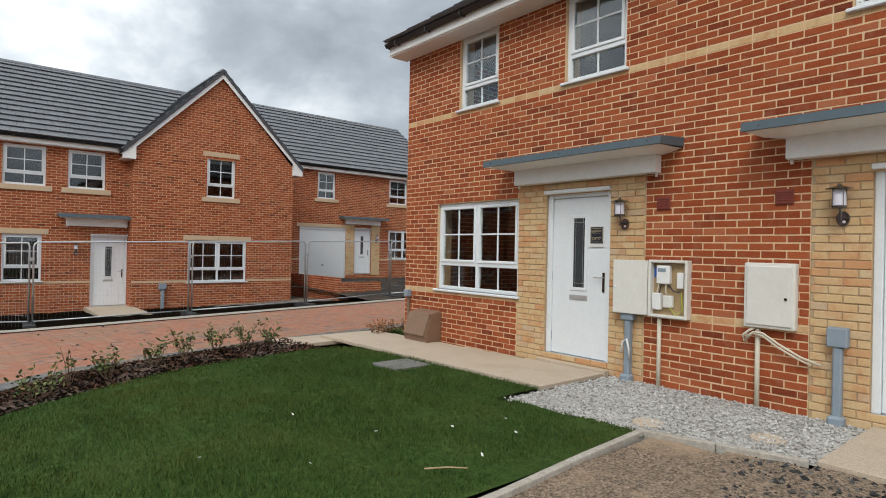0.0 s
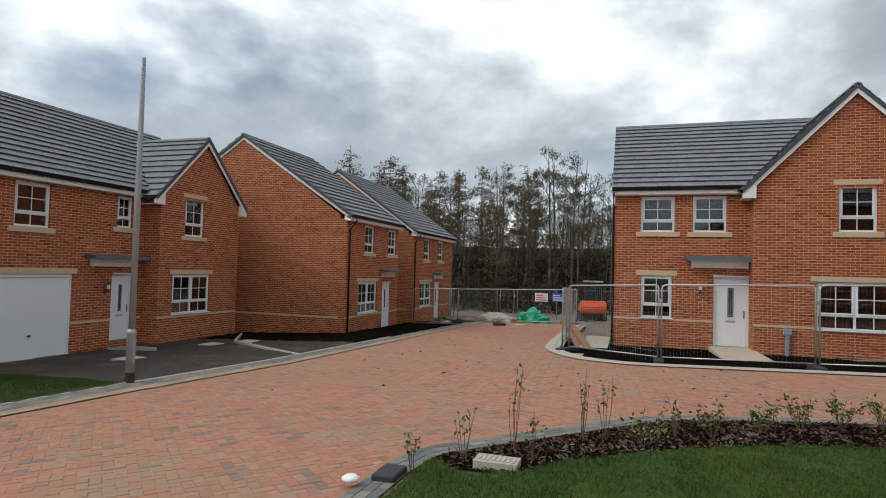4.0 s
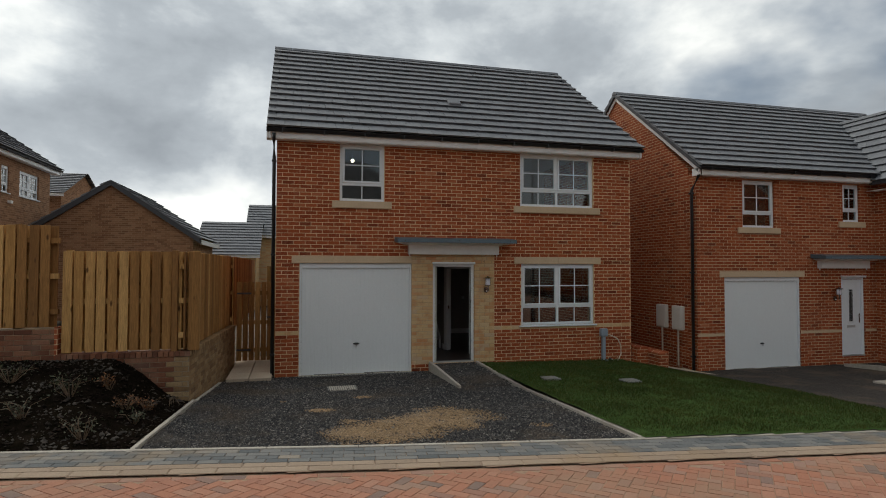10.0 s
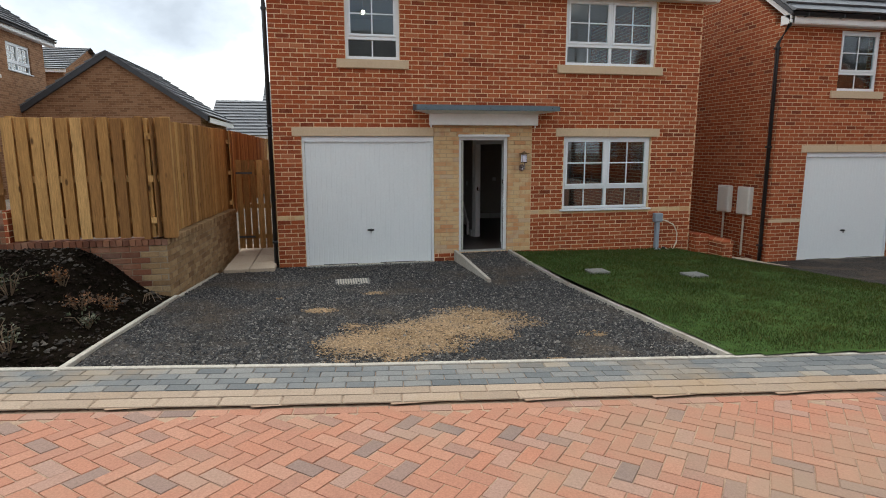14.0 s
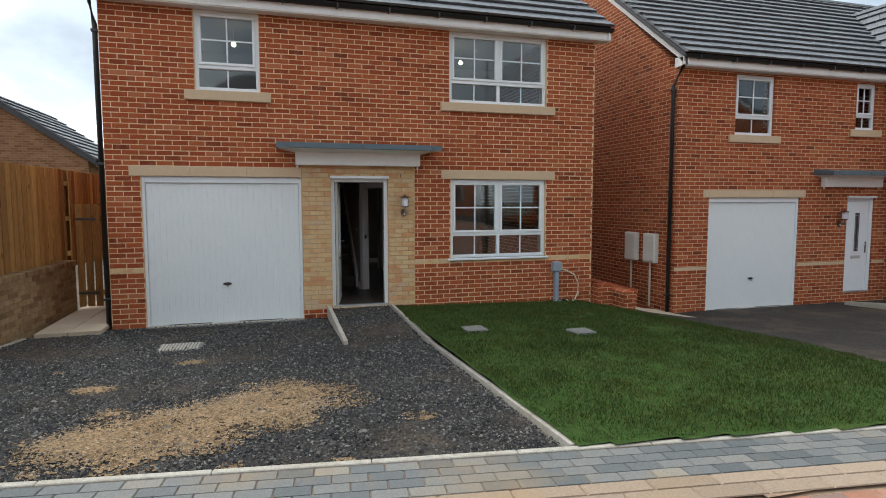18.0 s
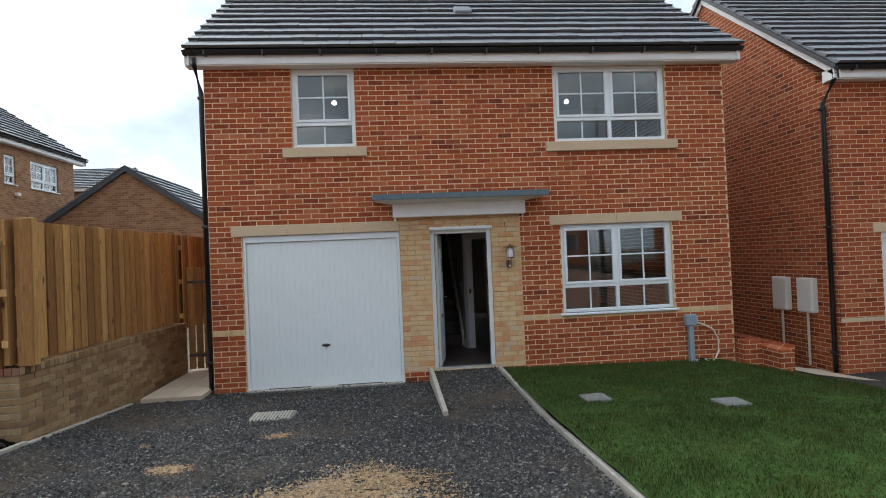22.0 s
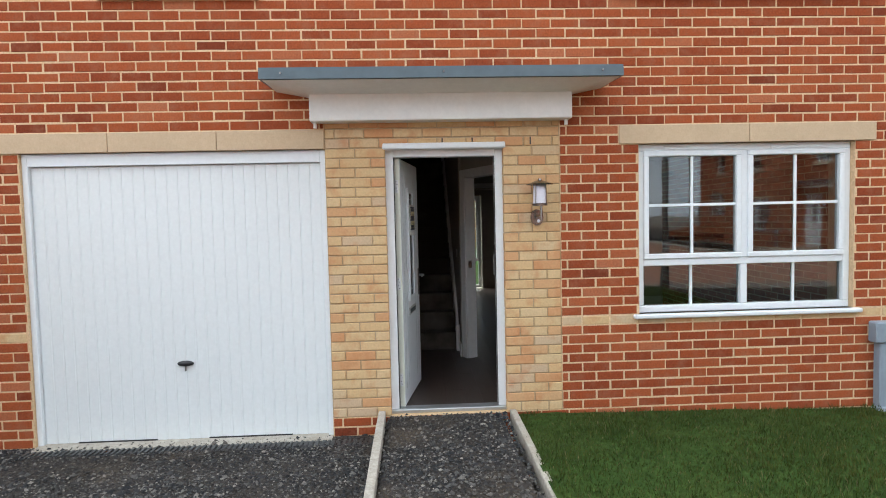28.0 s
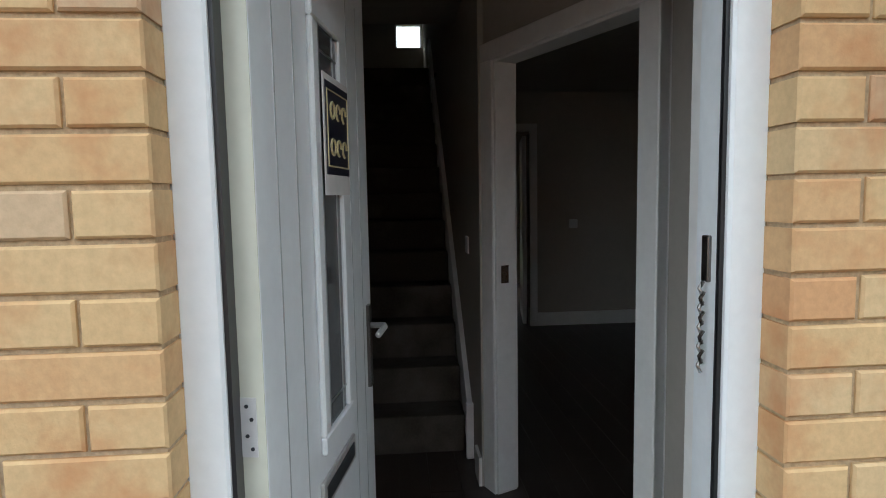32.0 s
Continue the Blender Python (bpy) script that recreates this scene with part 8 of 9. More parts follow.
gzf = road_z(9.5, 30) - 0.1
heap("tarpaulin", 9.95, 32.6, gzf - 0.1, 0.95, 0.7, 0.75, "green_sheet", "crumpled green tarpaulin over a heap", 1.0)
heap("rubble_heap", 8.1, 31.0, gzf, 1.1, 0.7, 0.45, "concrete", "pale heap of rubble by the fence", 4.0)
heap("rubble_heap", 6.6, 30.4, gzf, 1.4, 0.9, 0.30, "site", "low heap of dark rubble", 7.0)
rr_ = random.Random(12)
for k in range(16):
    x, y = rr_.uniform(5.2, 12.0), rr_.uniform(28.2, 33.5)
    l, w, h = rr_.uniform(0.5, 2.0), rr_.uniform(0.15, 0.5), rr_.uniform(0.06, 0.22)
    z = road_z(x, y) - 0.12
    solid("timber_offcut" if k % 3 else "kerb_stone", bevelled(-l / 2, l / 2, -w / 2, w / 2, 0, h, 0.01, 1, pose(x, y, z, 0, 0, rr_.uniform(0, 180))), "timber_far" if k % 3 else "concrete",
          "weathered timber offcut lying on the site" if k % 3 else "small stack of pale kerb stones on the site", "debris")
solid("scrap", bevelled(-0.3, 0.3, -0.12, 0.12, 0, 0.12, 0.02, 1, pose(9.1, 27.6, road_z(9.1, 27.6), 0, 0, 20)), "rubber", "dark scrap lying on the paving", "debris")
for k in range(2):
    x0 = 13.4 + 0.12 * k
    solid("timber_plank", bevelled(-0.11, 0.11, -1.6, 1.6, 0, 0.05, 0.006, 1, pose(x0, 18.9 + 0.2 * k, road_z(13.5, 19) + 0.06 + 0.10 * k, 9, 0, 12 + 3 * k)), "plank", "stacked brown timber plank behind the fence", "plank", group="stacked planks")
solid("site_slab", bevelled(13.55, 14.35, 18.2, 21.5, -0.05, 0.14, 0.01), "concrete", "pale concrete slab strip beside the gabled house", "slab", kind="structure")


# ---- mini excavator ----
def excavator(x, y, z, turn):
    e = empty("mini_excavator", "orange mini excavator with a dark cab behind the fence", "excavator", "", pose(x, y, z, 0, 0, turn))
    for s in (-0.62, 0.62):
        bm = bmesh.new()
        prism(bm, [(-1.0, 0.25), (-0.85, 0.05), (-0.6, 0.0), (0.6, 0.0), (0.85, 0.05), (1.0, 0.25), (0.85, 0.45), (0.6, 0.5), (-0.6, 0.5), (-0.85, 0.45)], "y", s - 0.15, s + 0.15)
        part("track", bm, "rubber", e, "black rubber track")
    part("undercarriage", boxes((-0.7, 0.7, -0.46, 0.46, 0.25, 0.55)), "iron", e)
    bm = bmesh.new()
    prism(bm, [(-1.15, 0.58), (0.55, 0.58), (0.6, 0.95), (-0.25, 1.05), (-0.4, 1.28), (-1.1, 1.25), (-1.25, 0.9)], "y", -0.72, 0.72)
    bmesh.ops.bevel(bm, geom=bm.edges[:], offset=0.06, segments=2, affect="EDGES")
    part("body", bm, "orange", e, "orange engine body")
    bm = bmesh.new()
    prism(bm, [(-0.45, 1.05), (0.55, 0.96), (0.5, 1.7), (0.35, 2.35), (-0.5, 2.35)], "y", -0.52, 0.42)
    part("cab", bm, "cab_glass", e, "dark glazed cab")
    part("cab_roof", bevelled(-0.58, 0.45, -0.6, 0.5, 2.352, 2.45, 0.03, 2), "galv", e)
    for yy in (-0.53, 0.43):
        for xx in (-0.5, 0.45):
            part("cab_post", tube(bmesh.new(), [(xx + 0.05, yy, 1.0), (xx, yy, 2.35)], 0.03, 6), "rubber", e)
    part("boom", tube(bmesh.new(), [(0.6, 0.1, 0.9), (1.5, 0.1, 1.9), (2.2, 0.1, 1.8)], 0.10, 8), "orange", e)
    part("dipper", tube(bmesh.new(), [(2.2, 0.1, 1.85), (2.35, 0.1, 0.6)], 0.08, 8), "orange", e)
    bm = bmesh.new()
    prism(bm, [(2.2, 0.6), (2.5, 0.65), (2.55, 0.2), (2.2, 0.05), (1.95, 0.25)], "y", -0.2, 0.4)
    part("bucket", bm, "iron", e)
    part("blade", bevelled(0.95, 1.02, -0.72, 0.72, 0.05, 0.4, 0.02, 1, pose(0.1, 0, 0)), "iron", e)
    return e


excavator(12.9, 36.0, road_z(12.9, 36.0) - 0.16, 100)


# ---- plot in front of the gabled house ----
sheet("front_plot", np.arange(12.8, 30, 0.2), np.arange(14.4, 19.5, 0.2), lambda x, y: road_z(x, y) * 0.4 + 0.6 * np.interp(y, (14.4, 19), (road_z(x, 14.4), 0.13)) - 0.02, "soil", "bare dark soil in front of the gabled house",
      keep=lambda x, y: x > far_corner_x(y) + 0.05, rough=0.03)
solid("door_slab", bevelled(17.2, 18.4, 16.6, 19.38, 0.05, 0.26, 0.01), "slab", "pale slab path up to the gabled house's door", "path", kind="structure")
sheet("rough_drive", np.arange(24, 34, 0.3), np.arange(15, 22.6, 0.3), lambda x, y: float(np.interp(y, (15, 22), (road_z(x, 15) + 0.02, 0.76))), "drive", "rough dark driveway of the garage house", rough=0.04)
solid("brick_stub_wall", boxes((24.2, 25.9, 17.0, 17.22, 0.2, 0.95), (24.2, 24.42, 17.22, 22.0, 0.2, 1.1)), "wall", "low brick garden wall beside the driveway", "garden wall", kind="structure")
dct = empty("service_duct", "grey plastic cable duct standing by the gabled house", "duct")
part("duct_box", bevelled(19.05, 19.25, 18.66, 18.78, 0.75, 0.93, 0.01), "grey_box", dct)
part("duct_pipe", bevelled(19.11, 19.19, 18.68, 18.77, 0.1, 0.75, 0.01), "grey_box", dct)


# ---- houses behind the fence ----
bh1 = empty("house", "brown brick house with grey roof beyond the fence", "house", "houses behind the fence", pose(-5.0, -9.0, 1.15, 0, 0, 90))
bw = [(6.41, 7.99, 3.50, 4.40), (5.10, 5.65, 3.50, 4.40)]
far_wall(bh1, 0.0, 9.0, bw, material="wall_brown", bands=())
shell(bh1, 0.0, 9.0, 8.0, TOP, [], material="wall_brown")
for u in bw:
    window(bh1, *u, cols=2 if u[1] - u[0] > 1 else 1)
gable_roof(bh1, -0.3, 9.4, ridge=(-4.0, 7.8))
part("inner_floor", boxes((-7.6, -0.305, 0.302, 8.69, 2.5, 2.7)), "void", bh1)
part("security_light", bevelled(0.0, 0.12, 5.55, 5.70, 3.15, 3.25, 0.01), "white", bh1)
gar2 = empty("garage", "single-storey brown brick garage with a grey tiled gable roof", "garage", "houses behind the fence")
bm = bmesh.new()
prism(bm, [(-9.1, 0.2), (-3.4, 0.2), (-3.4, 3.40), (-6.25, 5.30), (-9.1, 3.40)], "x", -17.5, -12.0)
part("wall", bm, "wall_brown", gar2)
t = slope_tiles((-11.85, -3.1, 3.24), (-17.6, -3.1, 3.24), (-11.85, -6.25, 5.38), (-17.6, -6.25, 5.38), 10, 0.33) + slope_tiles((-11.85, -9.4, 3.24), (-17.6, -9.4, 3.24), (-11.85, -6.25, 5.38), (-17.6, -6.25, 5.38), 10, 0.33)
tile_mesh(t, "roof_tiles", "tile", gar2, kind="stuff")
for yy in (-3.1, -9.4):
    bm = bmesh.new()
    plane_prism(bm, [(-11.99, yy, 3.24), (-11.99, -6.25, 5.40), (-11.99, -6.25, 5.20), (-11.99, yy, 3.04)], (1, 0, 0), 0.12)
    part("verge_board", bm, "verge", gar2)
part("fascia", boxes((-17.6, -11.87, -3.14, -3.10, 3.04, 3.22)), "white", gar2)
for k, (x, y0, y1, ez, rz, mat, lab) in enumerate(((-19.0, -4.3, -1.5, 2.85, 4.65, "wall_buff", "single-storey building with a grey tiled roof, far off"), (-22.0, -2.1, 7.0, 4.0, 5.95, "wall_buff", "buff rendered house with a grey roof, far off"), (-26.0, -21.5, -13.6, 4.6, 6.9, "wall_brown", "brick house with a grey roof, far off"), (-19.5, -13.5, -10.5, 5.75, 7.1, "wall_brown", "brick house with a grey roof, far off"))):
    hh = empty("house", lab, "house", "houses behind the fence")
    bm = bmesh.new()
    prism(bm, [(x, 0.0), (x, ez), (x - 3.0, rz - 0.06), (x - 6, ez), (x - 6, 0.0)], "y", y0, y1)
    part("wall", bm, mat, hh)
    t = slope_tiles((x + 0.3, y0 - 0.2, ez - 0.1), (x + 0.3, y1 + 0.2, ez - 0.1), (x - 3.0, y0 - 0.2, rz), (x - 3.0, y1 + 0.2, rz), 12, 0.4) + slope_tiles((x - 6.3, y0 - 0.2, ez - 0.1), (x - 6.3, y1 + 0.2, ez - 0.1), (x - 3.0, y0 - 0.2, rz), (x - 3.0, y1 + 0.2, rz), 12, 0.4)
    tile_mesh(t, "roof_tiles", "tile", hh, kind="stuff")
    part("fascia", boxes((x + 0.24, x + 0.28, y0 - 0.2, y1 + 0.2, ez - 0.22, ez - 0.08)), "white", hh)
    if ez > 4 and y1 - y0 > 4:
        window(hh, y0 + 1.2, y0 + 2.0, ez - 1.4, ez - 0.3, cols=1, x=x + 0.13)


# ---- woodland at the end of the road ----
def tree(kind, h, seed):
    """A bare-branched or lightly leafed tree: tapered trunk, many limbs, loose needles."""
    r = random.Random(seed)
    tr = empty("tree", {"larch": "tall larch with thin new needles at the wood's edge", "bare": "bare deciduous tree with upswept twigs at the wood's edge"}[kind], "tree", "woodland trees")
    bm = bmesh.new()
    top = Vector((r.uniform(-0.4, 0.4), r.uniform(-0.4, 0.4), h))
    mid = Vector((r.uniform(-0.25, 0.25), r.uniform(-0.25, 0.25), h * 0.5))
    def axis(u):
        return Vector((0, 0, -0.2)) * (1 - u) ** 2 + mid * 2 * u * (1 - u) + top * u * u
    tube(bm, [axis(k / 10) for k in range(11)], 0.15 * h / 13, 7, 0.015)
    part("trunk", bm, "trunk", tr)
    bm = bmesh.new()
    cs, ds = [], []
    if kind == "larch":
        n = int(h * 11)
        for k in range(n):
            u = r.uniform(0.14, 0.985)
            p = axis(u)
            a = r.uniform(0, 6.28)
            reach = (1.04 - u) ** 0.8 * h * 0.24 * r.uniform(0.45, 1.1) + 0.3
            if u < 0.35:
                reach *= 0.6
            d = Vector((math.cos(a), math.sin(a), r.uniform(-0.1, 0.35)))
            q = p + d * reach * 0.6
            e = p + d * reach + Vector((0, 0, reach * r.uniform(-0.15, 0.25)))
            tube(bm, [p, q, e], 0.02, 4, 0.005)
            for j in range(int(6 + 11 * reach)):
                s = r.uniform(0.2, 1.05)
                c = p.lerp(e, s) + Vector((r.gauss(0, 0.13), r.gauss(0, 0.13), r.gauss(-0.06, 0.10)))
                cs.append(c)
                ds.append(Vector((r.gauss(0, 1), r.gauss(0, 1), r.gauss(-0.4, 0.6))).normalized())
    else:
        def fork(p, d, ln, rad, depth):
            q = p + d * ln
            tube(bm, [p, p + d * ln * 0.5 + Vector((r.gauss(0, 0.03), r.gauss(0, 0.03), 0)) * ln, q], rad, 4, rad * 0.6)
            if depth == 0:
                for j in range(3):
                    cs.append(q + Vector((r.gauss(0, 0.12), r.gauss(0, 0.12), r.gauss(0, 0.12))))
                    ds.append((d + Vector((r.gauss(0, 0.5), r.gauss(0, 0.5), r.gauss(0, 0.5)))).normalized())
                return
            for j in range(r.choice((2, 3, 3))):
                fork(q, (d + Vector((r.gauss(0, 0.38), r.gauss(0, 0.38), r.gauss(0.15, 0.2)))).normalized(), ln * r.uniform(0.6, 0.85), rad * 0.6, depth - 1)
        for k in range(10):
            u = r.uniform(0.25, 0.95)
            a = r.uniform(0, 6.28)
            fork(axis(u), Vector((math.cos(a) * 0.7, math.sin(a) * 0.7, 0.9)).normalized(), h * 0.12 * (1.25 - u), 0.035, 4)
    tagged(part("limb", bm, "trunk", tr), "forking limbs and twigs", kind="stuff")
    cards("crown", [tuple(c) for c in cs], [tuple(d) for d in ds], 0.17 if kind == "larch" else 0.14, 0.065 if kind == "larch" else 0.05, "needle", tr, "thin new leaves" if kind == "bare" else "fine green-brown needles", bend=0.3)
    return tr


protos = [tree("larch", 13.5, 1), tree("larch", 11.5, 2), tree("bare", 12.5, 3), tree("bare", 10.5, 4), tree("larch", 14.5, 5), tree("bare", 13.0, 6)]
rt = random.Random(77)
placed = 0
for k in range(190):
    row = k % 5
    x = -32 + (k // 5) * 2.1 + rt.uniform(-1.3, 1.3)
    y = 48 + row * 3.8 + rt.uniform(-1.6, 1.6) - 0.12 * max(x, 0)
    src = protos[rt.choice((0, 1, 2, 3, 3, 5, 2, 4) if x < 8 else (2, 3, 5, 5, 2, 1))]
    s = rt.uniform(0.78, 1.10)
    m = pose(x, y, -1.2 - 0.02 * (y - 40), 0, 0, rt.uniform(0, 360)) @ Matrix.Scale(s, 4)
    if placed < len(protos):
        protos[placed].matrix_basis = pose(x, y, -1.2, 0, 0, rt.uniform(0, 360))
    else:
        c = copy_thing(src, m)
        c.scale = (s, s, s)
    placed += 1
r = np.random.default_rng(9)
n = 130000
ux, uy = r.uniform(-45, 50, n), r.uniform(44.5, 66, n)
hz = 5.2 + 1.8 * np.array([noise.noise((x * 0.22, y * 0.22, 3.0)) for x, y in zip(ux, uy)]) - np.clip(48 - uy, 0, 4) * 0.6
uz = -1.8 + r.uniform(0, 1, n) ** 0.8 * np.clip(hz, 0.5, 8)
d = r.normal(size=(n, 3))
d /= np.linalg.norm(d, axis=1)[:, None]
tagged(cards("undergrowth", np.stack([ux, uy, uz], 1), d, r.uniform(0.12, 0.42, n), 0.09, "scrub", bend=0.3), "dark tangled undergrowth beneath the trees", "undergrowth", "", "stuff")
n = 1600
bx_, by_ = r.uniform(-45, 50, n), r.uniform(46, 68, n)
d = np.concatenate([r.normal(0, 0.07, (n, 2)), np.ones((n, 1))], 1)
tagged(cards("saplings", np.stack([bx_, by_, np.full(n, -1.9)], 1), d, r.uniform(4, 9.5, n), r.uniform(0.06, 0.16, n), "trunk", bend=0.03), "thin crowded saplings in the wood", "saplings", "", "stuff")
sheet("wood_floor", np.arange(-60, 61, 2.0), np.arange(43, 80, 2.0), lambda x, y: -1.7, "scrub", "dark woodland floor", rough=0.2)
# flat sheet, coloured dark in place of the shade between far trunks
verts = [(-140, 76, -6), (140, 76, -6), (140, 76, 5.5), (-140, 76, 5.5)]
raw("backdrop", verts, [(0, 1, 2, 3)], "scrub", None, "flat dark sheet standing in for the shade deep in the wood", "", "structure")
sheet("verge", np.arange(-20, 30, 0.5), np.arange(33, 46, 0.5), lambda x, y: road_z(x, y) - 0.10 - max(0, y - 38) * 0.05, "site", "rough open ground before the wood", rough=0.08)

# ---- inside the open door ----
FL = 0.172
hall = empty("hall", "dim hall with pale walls and dark laminate floor", "", kind="structure")
fl = new("floor")
fl.parent = hall
k, row = -8.05, 0
for row in range(31):
    y = 3.06 + row * 0.148
    x = -8.05 - (row * 0.53) % 1.2
    while x < -0.135:
        a, b = max(x, -8.05), min(x + 1.2, -0.135 if 3.26 < y + 0.07 < 4.05 else -0.31)
        if b - a > 0.05:
            part("floor_board", boxes((a + 0.0008, b - 0.0008, y + 0.0008, y + 0.1472, FL - 0.012, FL)), "laminate", fl)
        x += 1.2
part("subfloor", boxes((-8.05, -0.31, 0.31, W - 0.31, -0.1, FL - 0.014)), "void", hall)
part("wall_left", boxes((-8.05, -0.31, 2.98, 3.08, FL, 5.05)), "plaster", hall)
part("wall_stair", boxes((-8.05, -1.80, 3.90, 4.0, FL, 2.62), (-8.05, -6.6, 4.0, 4.1, FL, 2.62)), "plaster", hall)
part("wall_near", boxes((-0.90, -0.31, 4.36, 4.46, FL, 2.62)), "plaster", hall)
part("hall_ceiling", boxes((-2.82, -0.31, 3.08, 7.6, 2.605, 2.618), (-8.05, -2.82, 4.0, 7.6, 2.605, 2.618)), "plaster", hall)
part("wall_lounge_back", wall_panel(4.0, 7.6, FL, 2.60, [(4.30, 4.90, FL, 2.18)], x=-5.1, thick=0.1), "plaster", hall)
part("wall_landing", boxes((-8.05, -2.82, 3.98, 4.06, 2.85, 5.05)), "plaster", hall)
# splayed doorway to the lounge
A, B = Vector((-1.82, 3.96, 0)), Vector((-0.95, 4.36, 0))
d = (B - A)
ln = d.length
m = Matrix.Translation(A) @ Matrix.Rotation(math.atan2(-d.x, d.y), 4, "Z")
sp = new("doorway_wall")
sp.parent, sp.matrix_basis = hall, m
o0, o1 = 0.10, ln - 0.06
part("wall_above", boxes((-0.06, 0.04, 0.0, ln, 2.19, 2.60)), "plaster", sp)
part("lining", boxes((-0.065, 0.045, o0 - 0.03, o0, FL, 2.16), (-0.065, 0.045, o1, o1 + 0.03, FL, 2.16), (-0.064, 0.044, o0, o1, 2.13, 2.16), b=0.003), "white", sp)
for s in (-0.078, 0.045):
    part("architrave", boxes((s, s + 0.013, o0 - 0.10, o0 - 0.008, FL, 2.14), (s, s + 0.013, o1 + 0.008, o1 + 0.09, FL, 2.14), (s, s + 0.0131, o0 - 0.10, o1 + 0.09, 2.1405, 2.22), b=0.004), "white", sp)
part("strike_plate", boxes((-0.02, 0.02, o0, o0 + 0.003, 1.16, 1.24)), "steel", sp)
part("wall_stub", boxes((-0.06, 0.04, -0.02, o0 - 0.03, FL, 2.19)), "plaster", sp)
part("skirting", boxes((-1.95, -1.80, 3.885, 3.899, FL, FL + 0.14)), "white", hall)
part("skirting", boxes((-5.099, -5.085, 4.985, 7.6, FL, FL + 0.14)), "white", hall)
part("architrave", boxes((-5.099, -5.082, 4.90, 4.98, FL, 2.2), (-5.099, -5.082, 4.22, 4.30, FL, 2.2), (-5.099, -5.0819, 4.22, 4.98, 2.201, 2.28)), "white", hall)
ld = empty("inner_door", "white panelled inner door standing open", "door")
bm = bevelled(-0.04, 0.0, 0.0, 0.70, FL + 0.01, 2.16, 0.004, 1, pose(-5.16, 4.88, 0, 0, 0, 80))
part("leaf", bm, "white", ld)
bm = bmesh.new()
for z0 in (0.35, 1.2):
    for y0 in (0.10, 0.40):
        box(bm, 0.0005, 0.008, y0, y0 + 0.2, z0, z0 + 0.7, pose(-5.16, 4.88, 0, 0, 0, 80))
part("panel_moulding", bm, "white", ld)
part("handle", tube(bmesh.new(), [Vector(p) for p in ((-5.80, 4.99, 1.17), (-5.80, 4.93, 1.17), (-5.70, 4.92, 1.17))], 0.009), "steel", ld)
# stairs
st = empty("staircase", "straight flight of stairs with a brown carpet and white stringer", "staircase")
for k in range(13):
    x, z = -2.20 - k * 0.225, FL + (k + 1) * 0.202
    part("step", bevelled(x - 0.245, x, 3.09, 3.868, z - 0.202 - 0.02, z, 0.014, 2), "carpet", st)
bm = bmesh.new()
prism(bm, [(-2.12, FL), (-2.12, FL + 0.28), (-5.10, FL + 2.95), (-5.10, FL + 2.62)], "y", 3.87, 3.898)
part("stringer", bm, "white", st, "white painted stringer")
part("newel_edge", bevelled(-2.12, -2.09, 3.86, 3.90, FL, FL + 0.30, 0.004), "white", st)
part("landing", boxes((-8.05, -5.13, 3.09, 3.98, 2.62, 2.80)), "carpet", st)
# fittings
sw = empty("light_switch", "white plastic light switch on the hall wall", "switch")
part("plate", bevelled(-2.28, -2.19, 3.889, 3.899, 1.25, 1.34, 0.003), "white", sw)
sk = empty("socket", "white plastic wall switch in the lounge", "switch")
part("plate", bevelled(-5.099, -5.09, 5.32, 5.41, 1.20, 1.29, 0.003), "white", sk)
sd = empty("smoke_alarm", "small round smoke alarm on the hall ceiling", "smoke alarm")
part("body", lathe(bmesh.new(), [(0.03, -0.045), (0.055, -0.03), (0.058, 0.0)], (-1.5, 3.6, 2.604), 18), "terracotta", sd, smooth=True)
chn = empty("door_chain", "steel security chain hanging on the door frame", "door chain")
part("keep", bevelled(-0.14, -0.118, 4.048, 4.056, 1.40, 1.48, 0.002), "steel", chn)
for k in range(9):
    part("link", tube(bmesh.new(), [(-0.128 + 0.004 * (k % 2), 4.046, 1.40 - k * 0.017), (-0.132 + 0.004 * (k % 2), 4.042, 1.388 - k * 0.017), (-0.128, 4.046, 1.376 - k * 0.017)], 0.0035, 5), "steel", chn)
# glazed openings at the back
window(main, 4.22, 4.87, 0.17, 2.2, cols=1, x=-8.26, sill="none", label="white glazed patio doors at the back")
lw_ = new("window")
lw_.parent = main
tagged(lw_, "small plain white landing window")
part("window_frame", boxes((-8.30, -8.24, 3.56, 3.97, 3.79, 3.815), (-8.30, -8.24, 3.56, 3.97, 4.155, 4.18), (-8.2999, -8.2401, 3.56, 3.585, 3.815, 4.155), (-8.2999, -8.2401, 3.945, 3.97, 3.815, 4.155)), "upvc", lw_)
part("pane", boxes((-8.274, -8.27, 3.583, 3.947, 3.813, 4.157)), "glass", lw_).visible_shadow = False
sheet("back_garden", np.arange(-26, -8.0, 0.8), np.arange(-0.5, 9.5, 0.8), lambda x, y: 0.05 + 0.03 * (-8 - x), "turf", "grassed back garden")
board_fence("fence", 10.0, 0.5, 2.2, pose(-20.0, -1.0, 0), "treated softwood board fence behind the back garden")
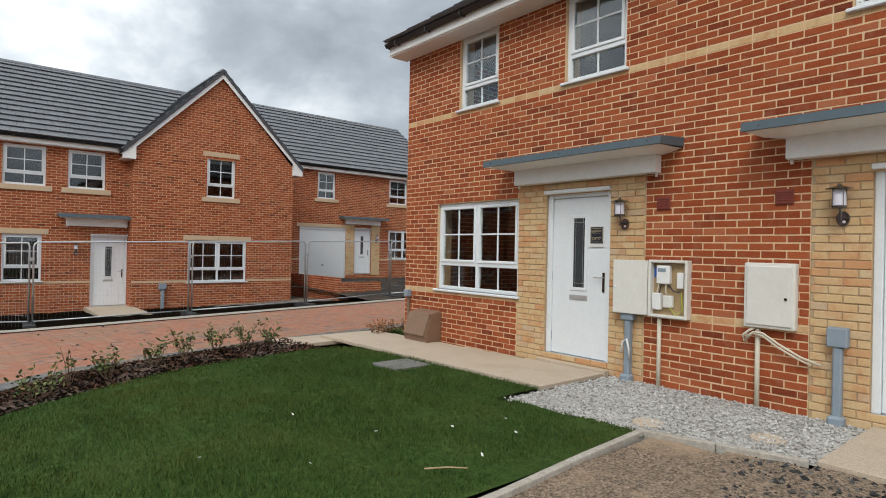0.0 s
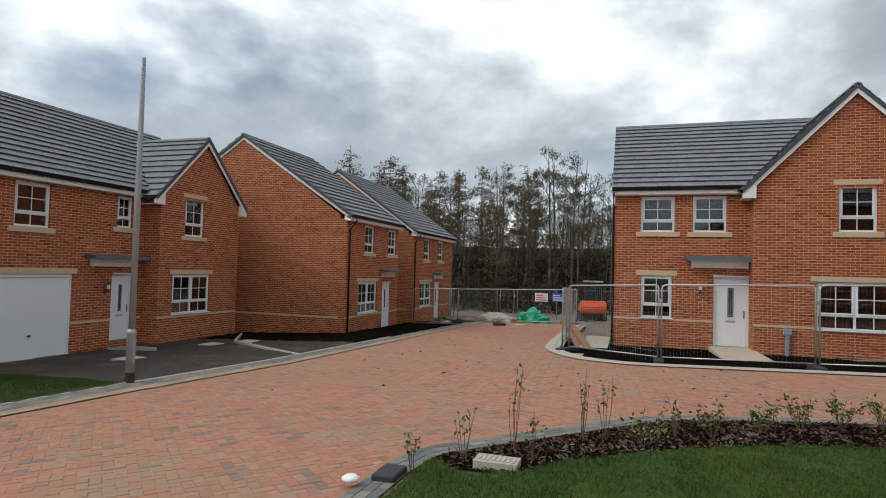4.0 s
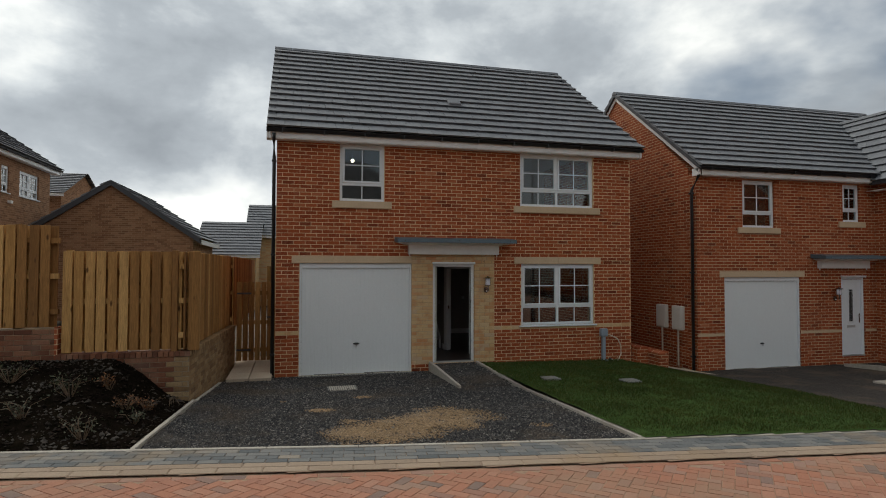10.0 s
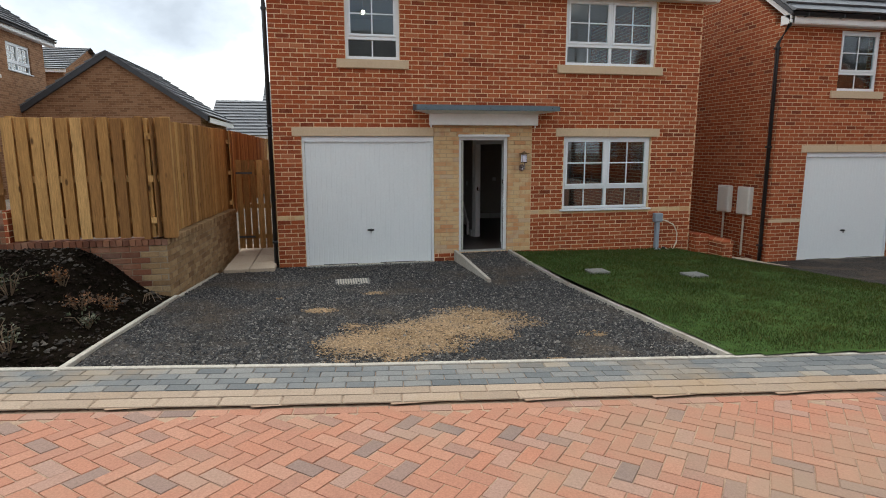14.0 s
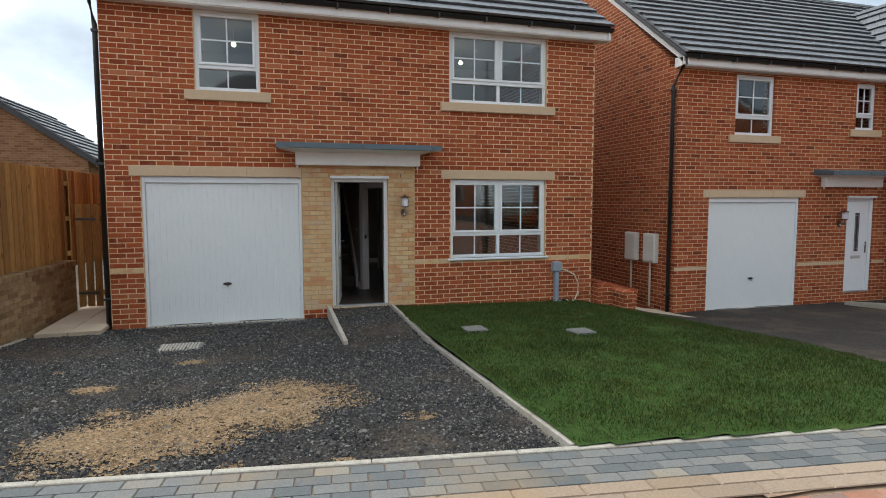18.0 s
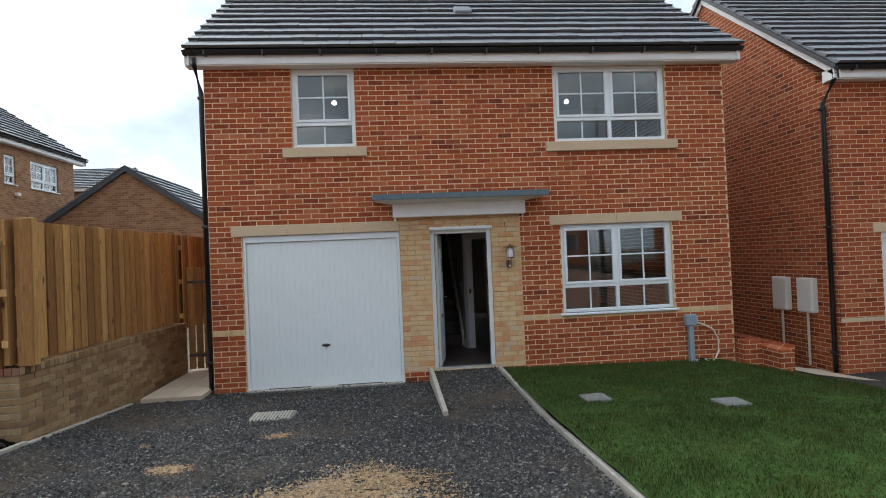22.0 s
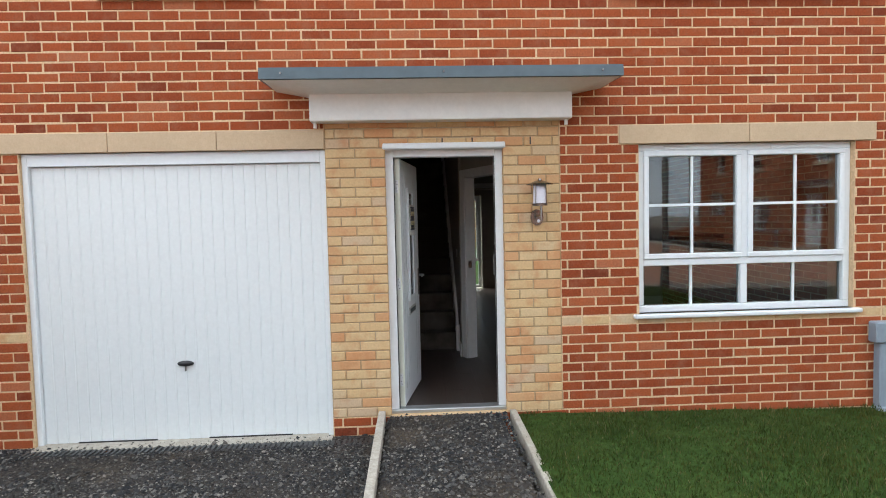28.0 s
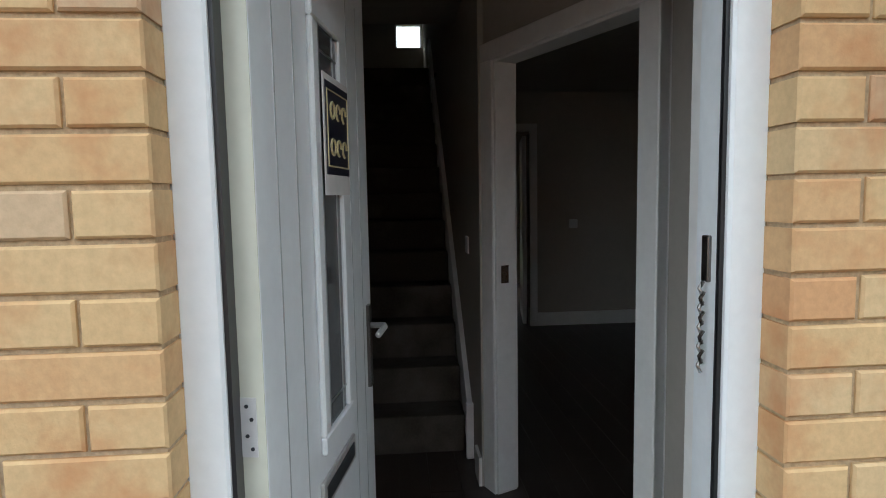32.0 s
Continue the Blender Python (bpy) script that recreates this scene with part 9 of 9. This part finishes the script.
# lit pendants upstairs
for y, x in ((1.69, -2.0), (6.09, -2.2)):
    pd = empty("pendant_bulb", "lit bulb hanging from an upstairs ceiling", "bulb", "upstairs bulbs")
    part("flex", tube(bmesh.new(), [(x, y, 5.05), (x, y, 4.76)], 0.004, 5), "white", pd)
    bm = bmesh.new()
    bmesh.ops.create_uvsphere(bm, u_segments=12, v_segments=8, radius=0.04, matrix=Matrix.Translation((x, y, 4.72)))
    part("bulb", bm, "bulb", pd, smooth=True)
part("upstairs_wall", boxes((-4.2, -4.1, 0.302, 2.98, 2.85, 5.05), (-4.2, -4.1, 4.06, W - 0.302, 2.85, 5.05)), "plaster", main)


# ---- single pieces nearest the path ----
single_bricks(buff, "buff_one", front)
# piers beside the door: bricks that turn the corner into the opening
for y0, y1, door in ((2.735, 3.195, 1), (4.115, 4.56, -1)):
    for c in range(2, 30):
        mid = (y0 + y1) / 2
        edges = (y0, mid, y1) if c % 2 else (y0, y0 + 0.112, y1 - 0.112, y1)
        for p, q in zip(edges, edges[1:]):
            ends = (p if (door < 0 and p == y0) else p + 0.004, q if (door > 0 and q == y1) else q - 0.004)
            w = round(ends[1] - ends[0], 3)
            deep = 0.112 if (door > 0 and q == y1) or (door < 0 and p == y0) else 0.012
            key = (w, deep, "pier")
            if key not in ONE:
                v, f = brick_mesh([(-w / 2, w / 2, -0.0335, 0.0335)], 0.0, deep)
                me = bpy.data.meshes.new("brick")
                me.from_pydata(v, [], f)
                me.materials.append(MAT["buff_one"])
                ONE[key] = me
            ob = new("brick", ONE[key])
            ob.parent, ob.location = front, (random.uniform(-0.001, 0.001), sum(ends) / 2, c * 0.075 + 0.0375)
single_bricks(near, "brick_one", front)
pm = {}
for c, z in zip(blocks[close], zz[close]):
    mid = np.array([*c.mean(0), z.mean()])
    key = "a" if np.linalg.norm(c[1] - c[0]) > 0.15 else "b"
    if key not in pm:
        v, f = block_mesh((c - c.mean(0))[None], (z - z.mean())[None])
        me = bpy.data.meshes.new("paver")
        me.from_pydata(v.tolist(), [], f.tolist())
        me.materials.append(MAT["paver_one"])
        pm[key] = me
    ob = new("paver", pm[key])
    ob.parent, ob.location = road, mid
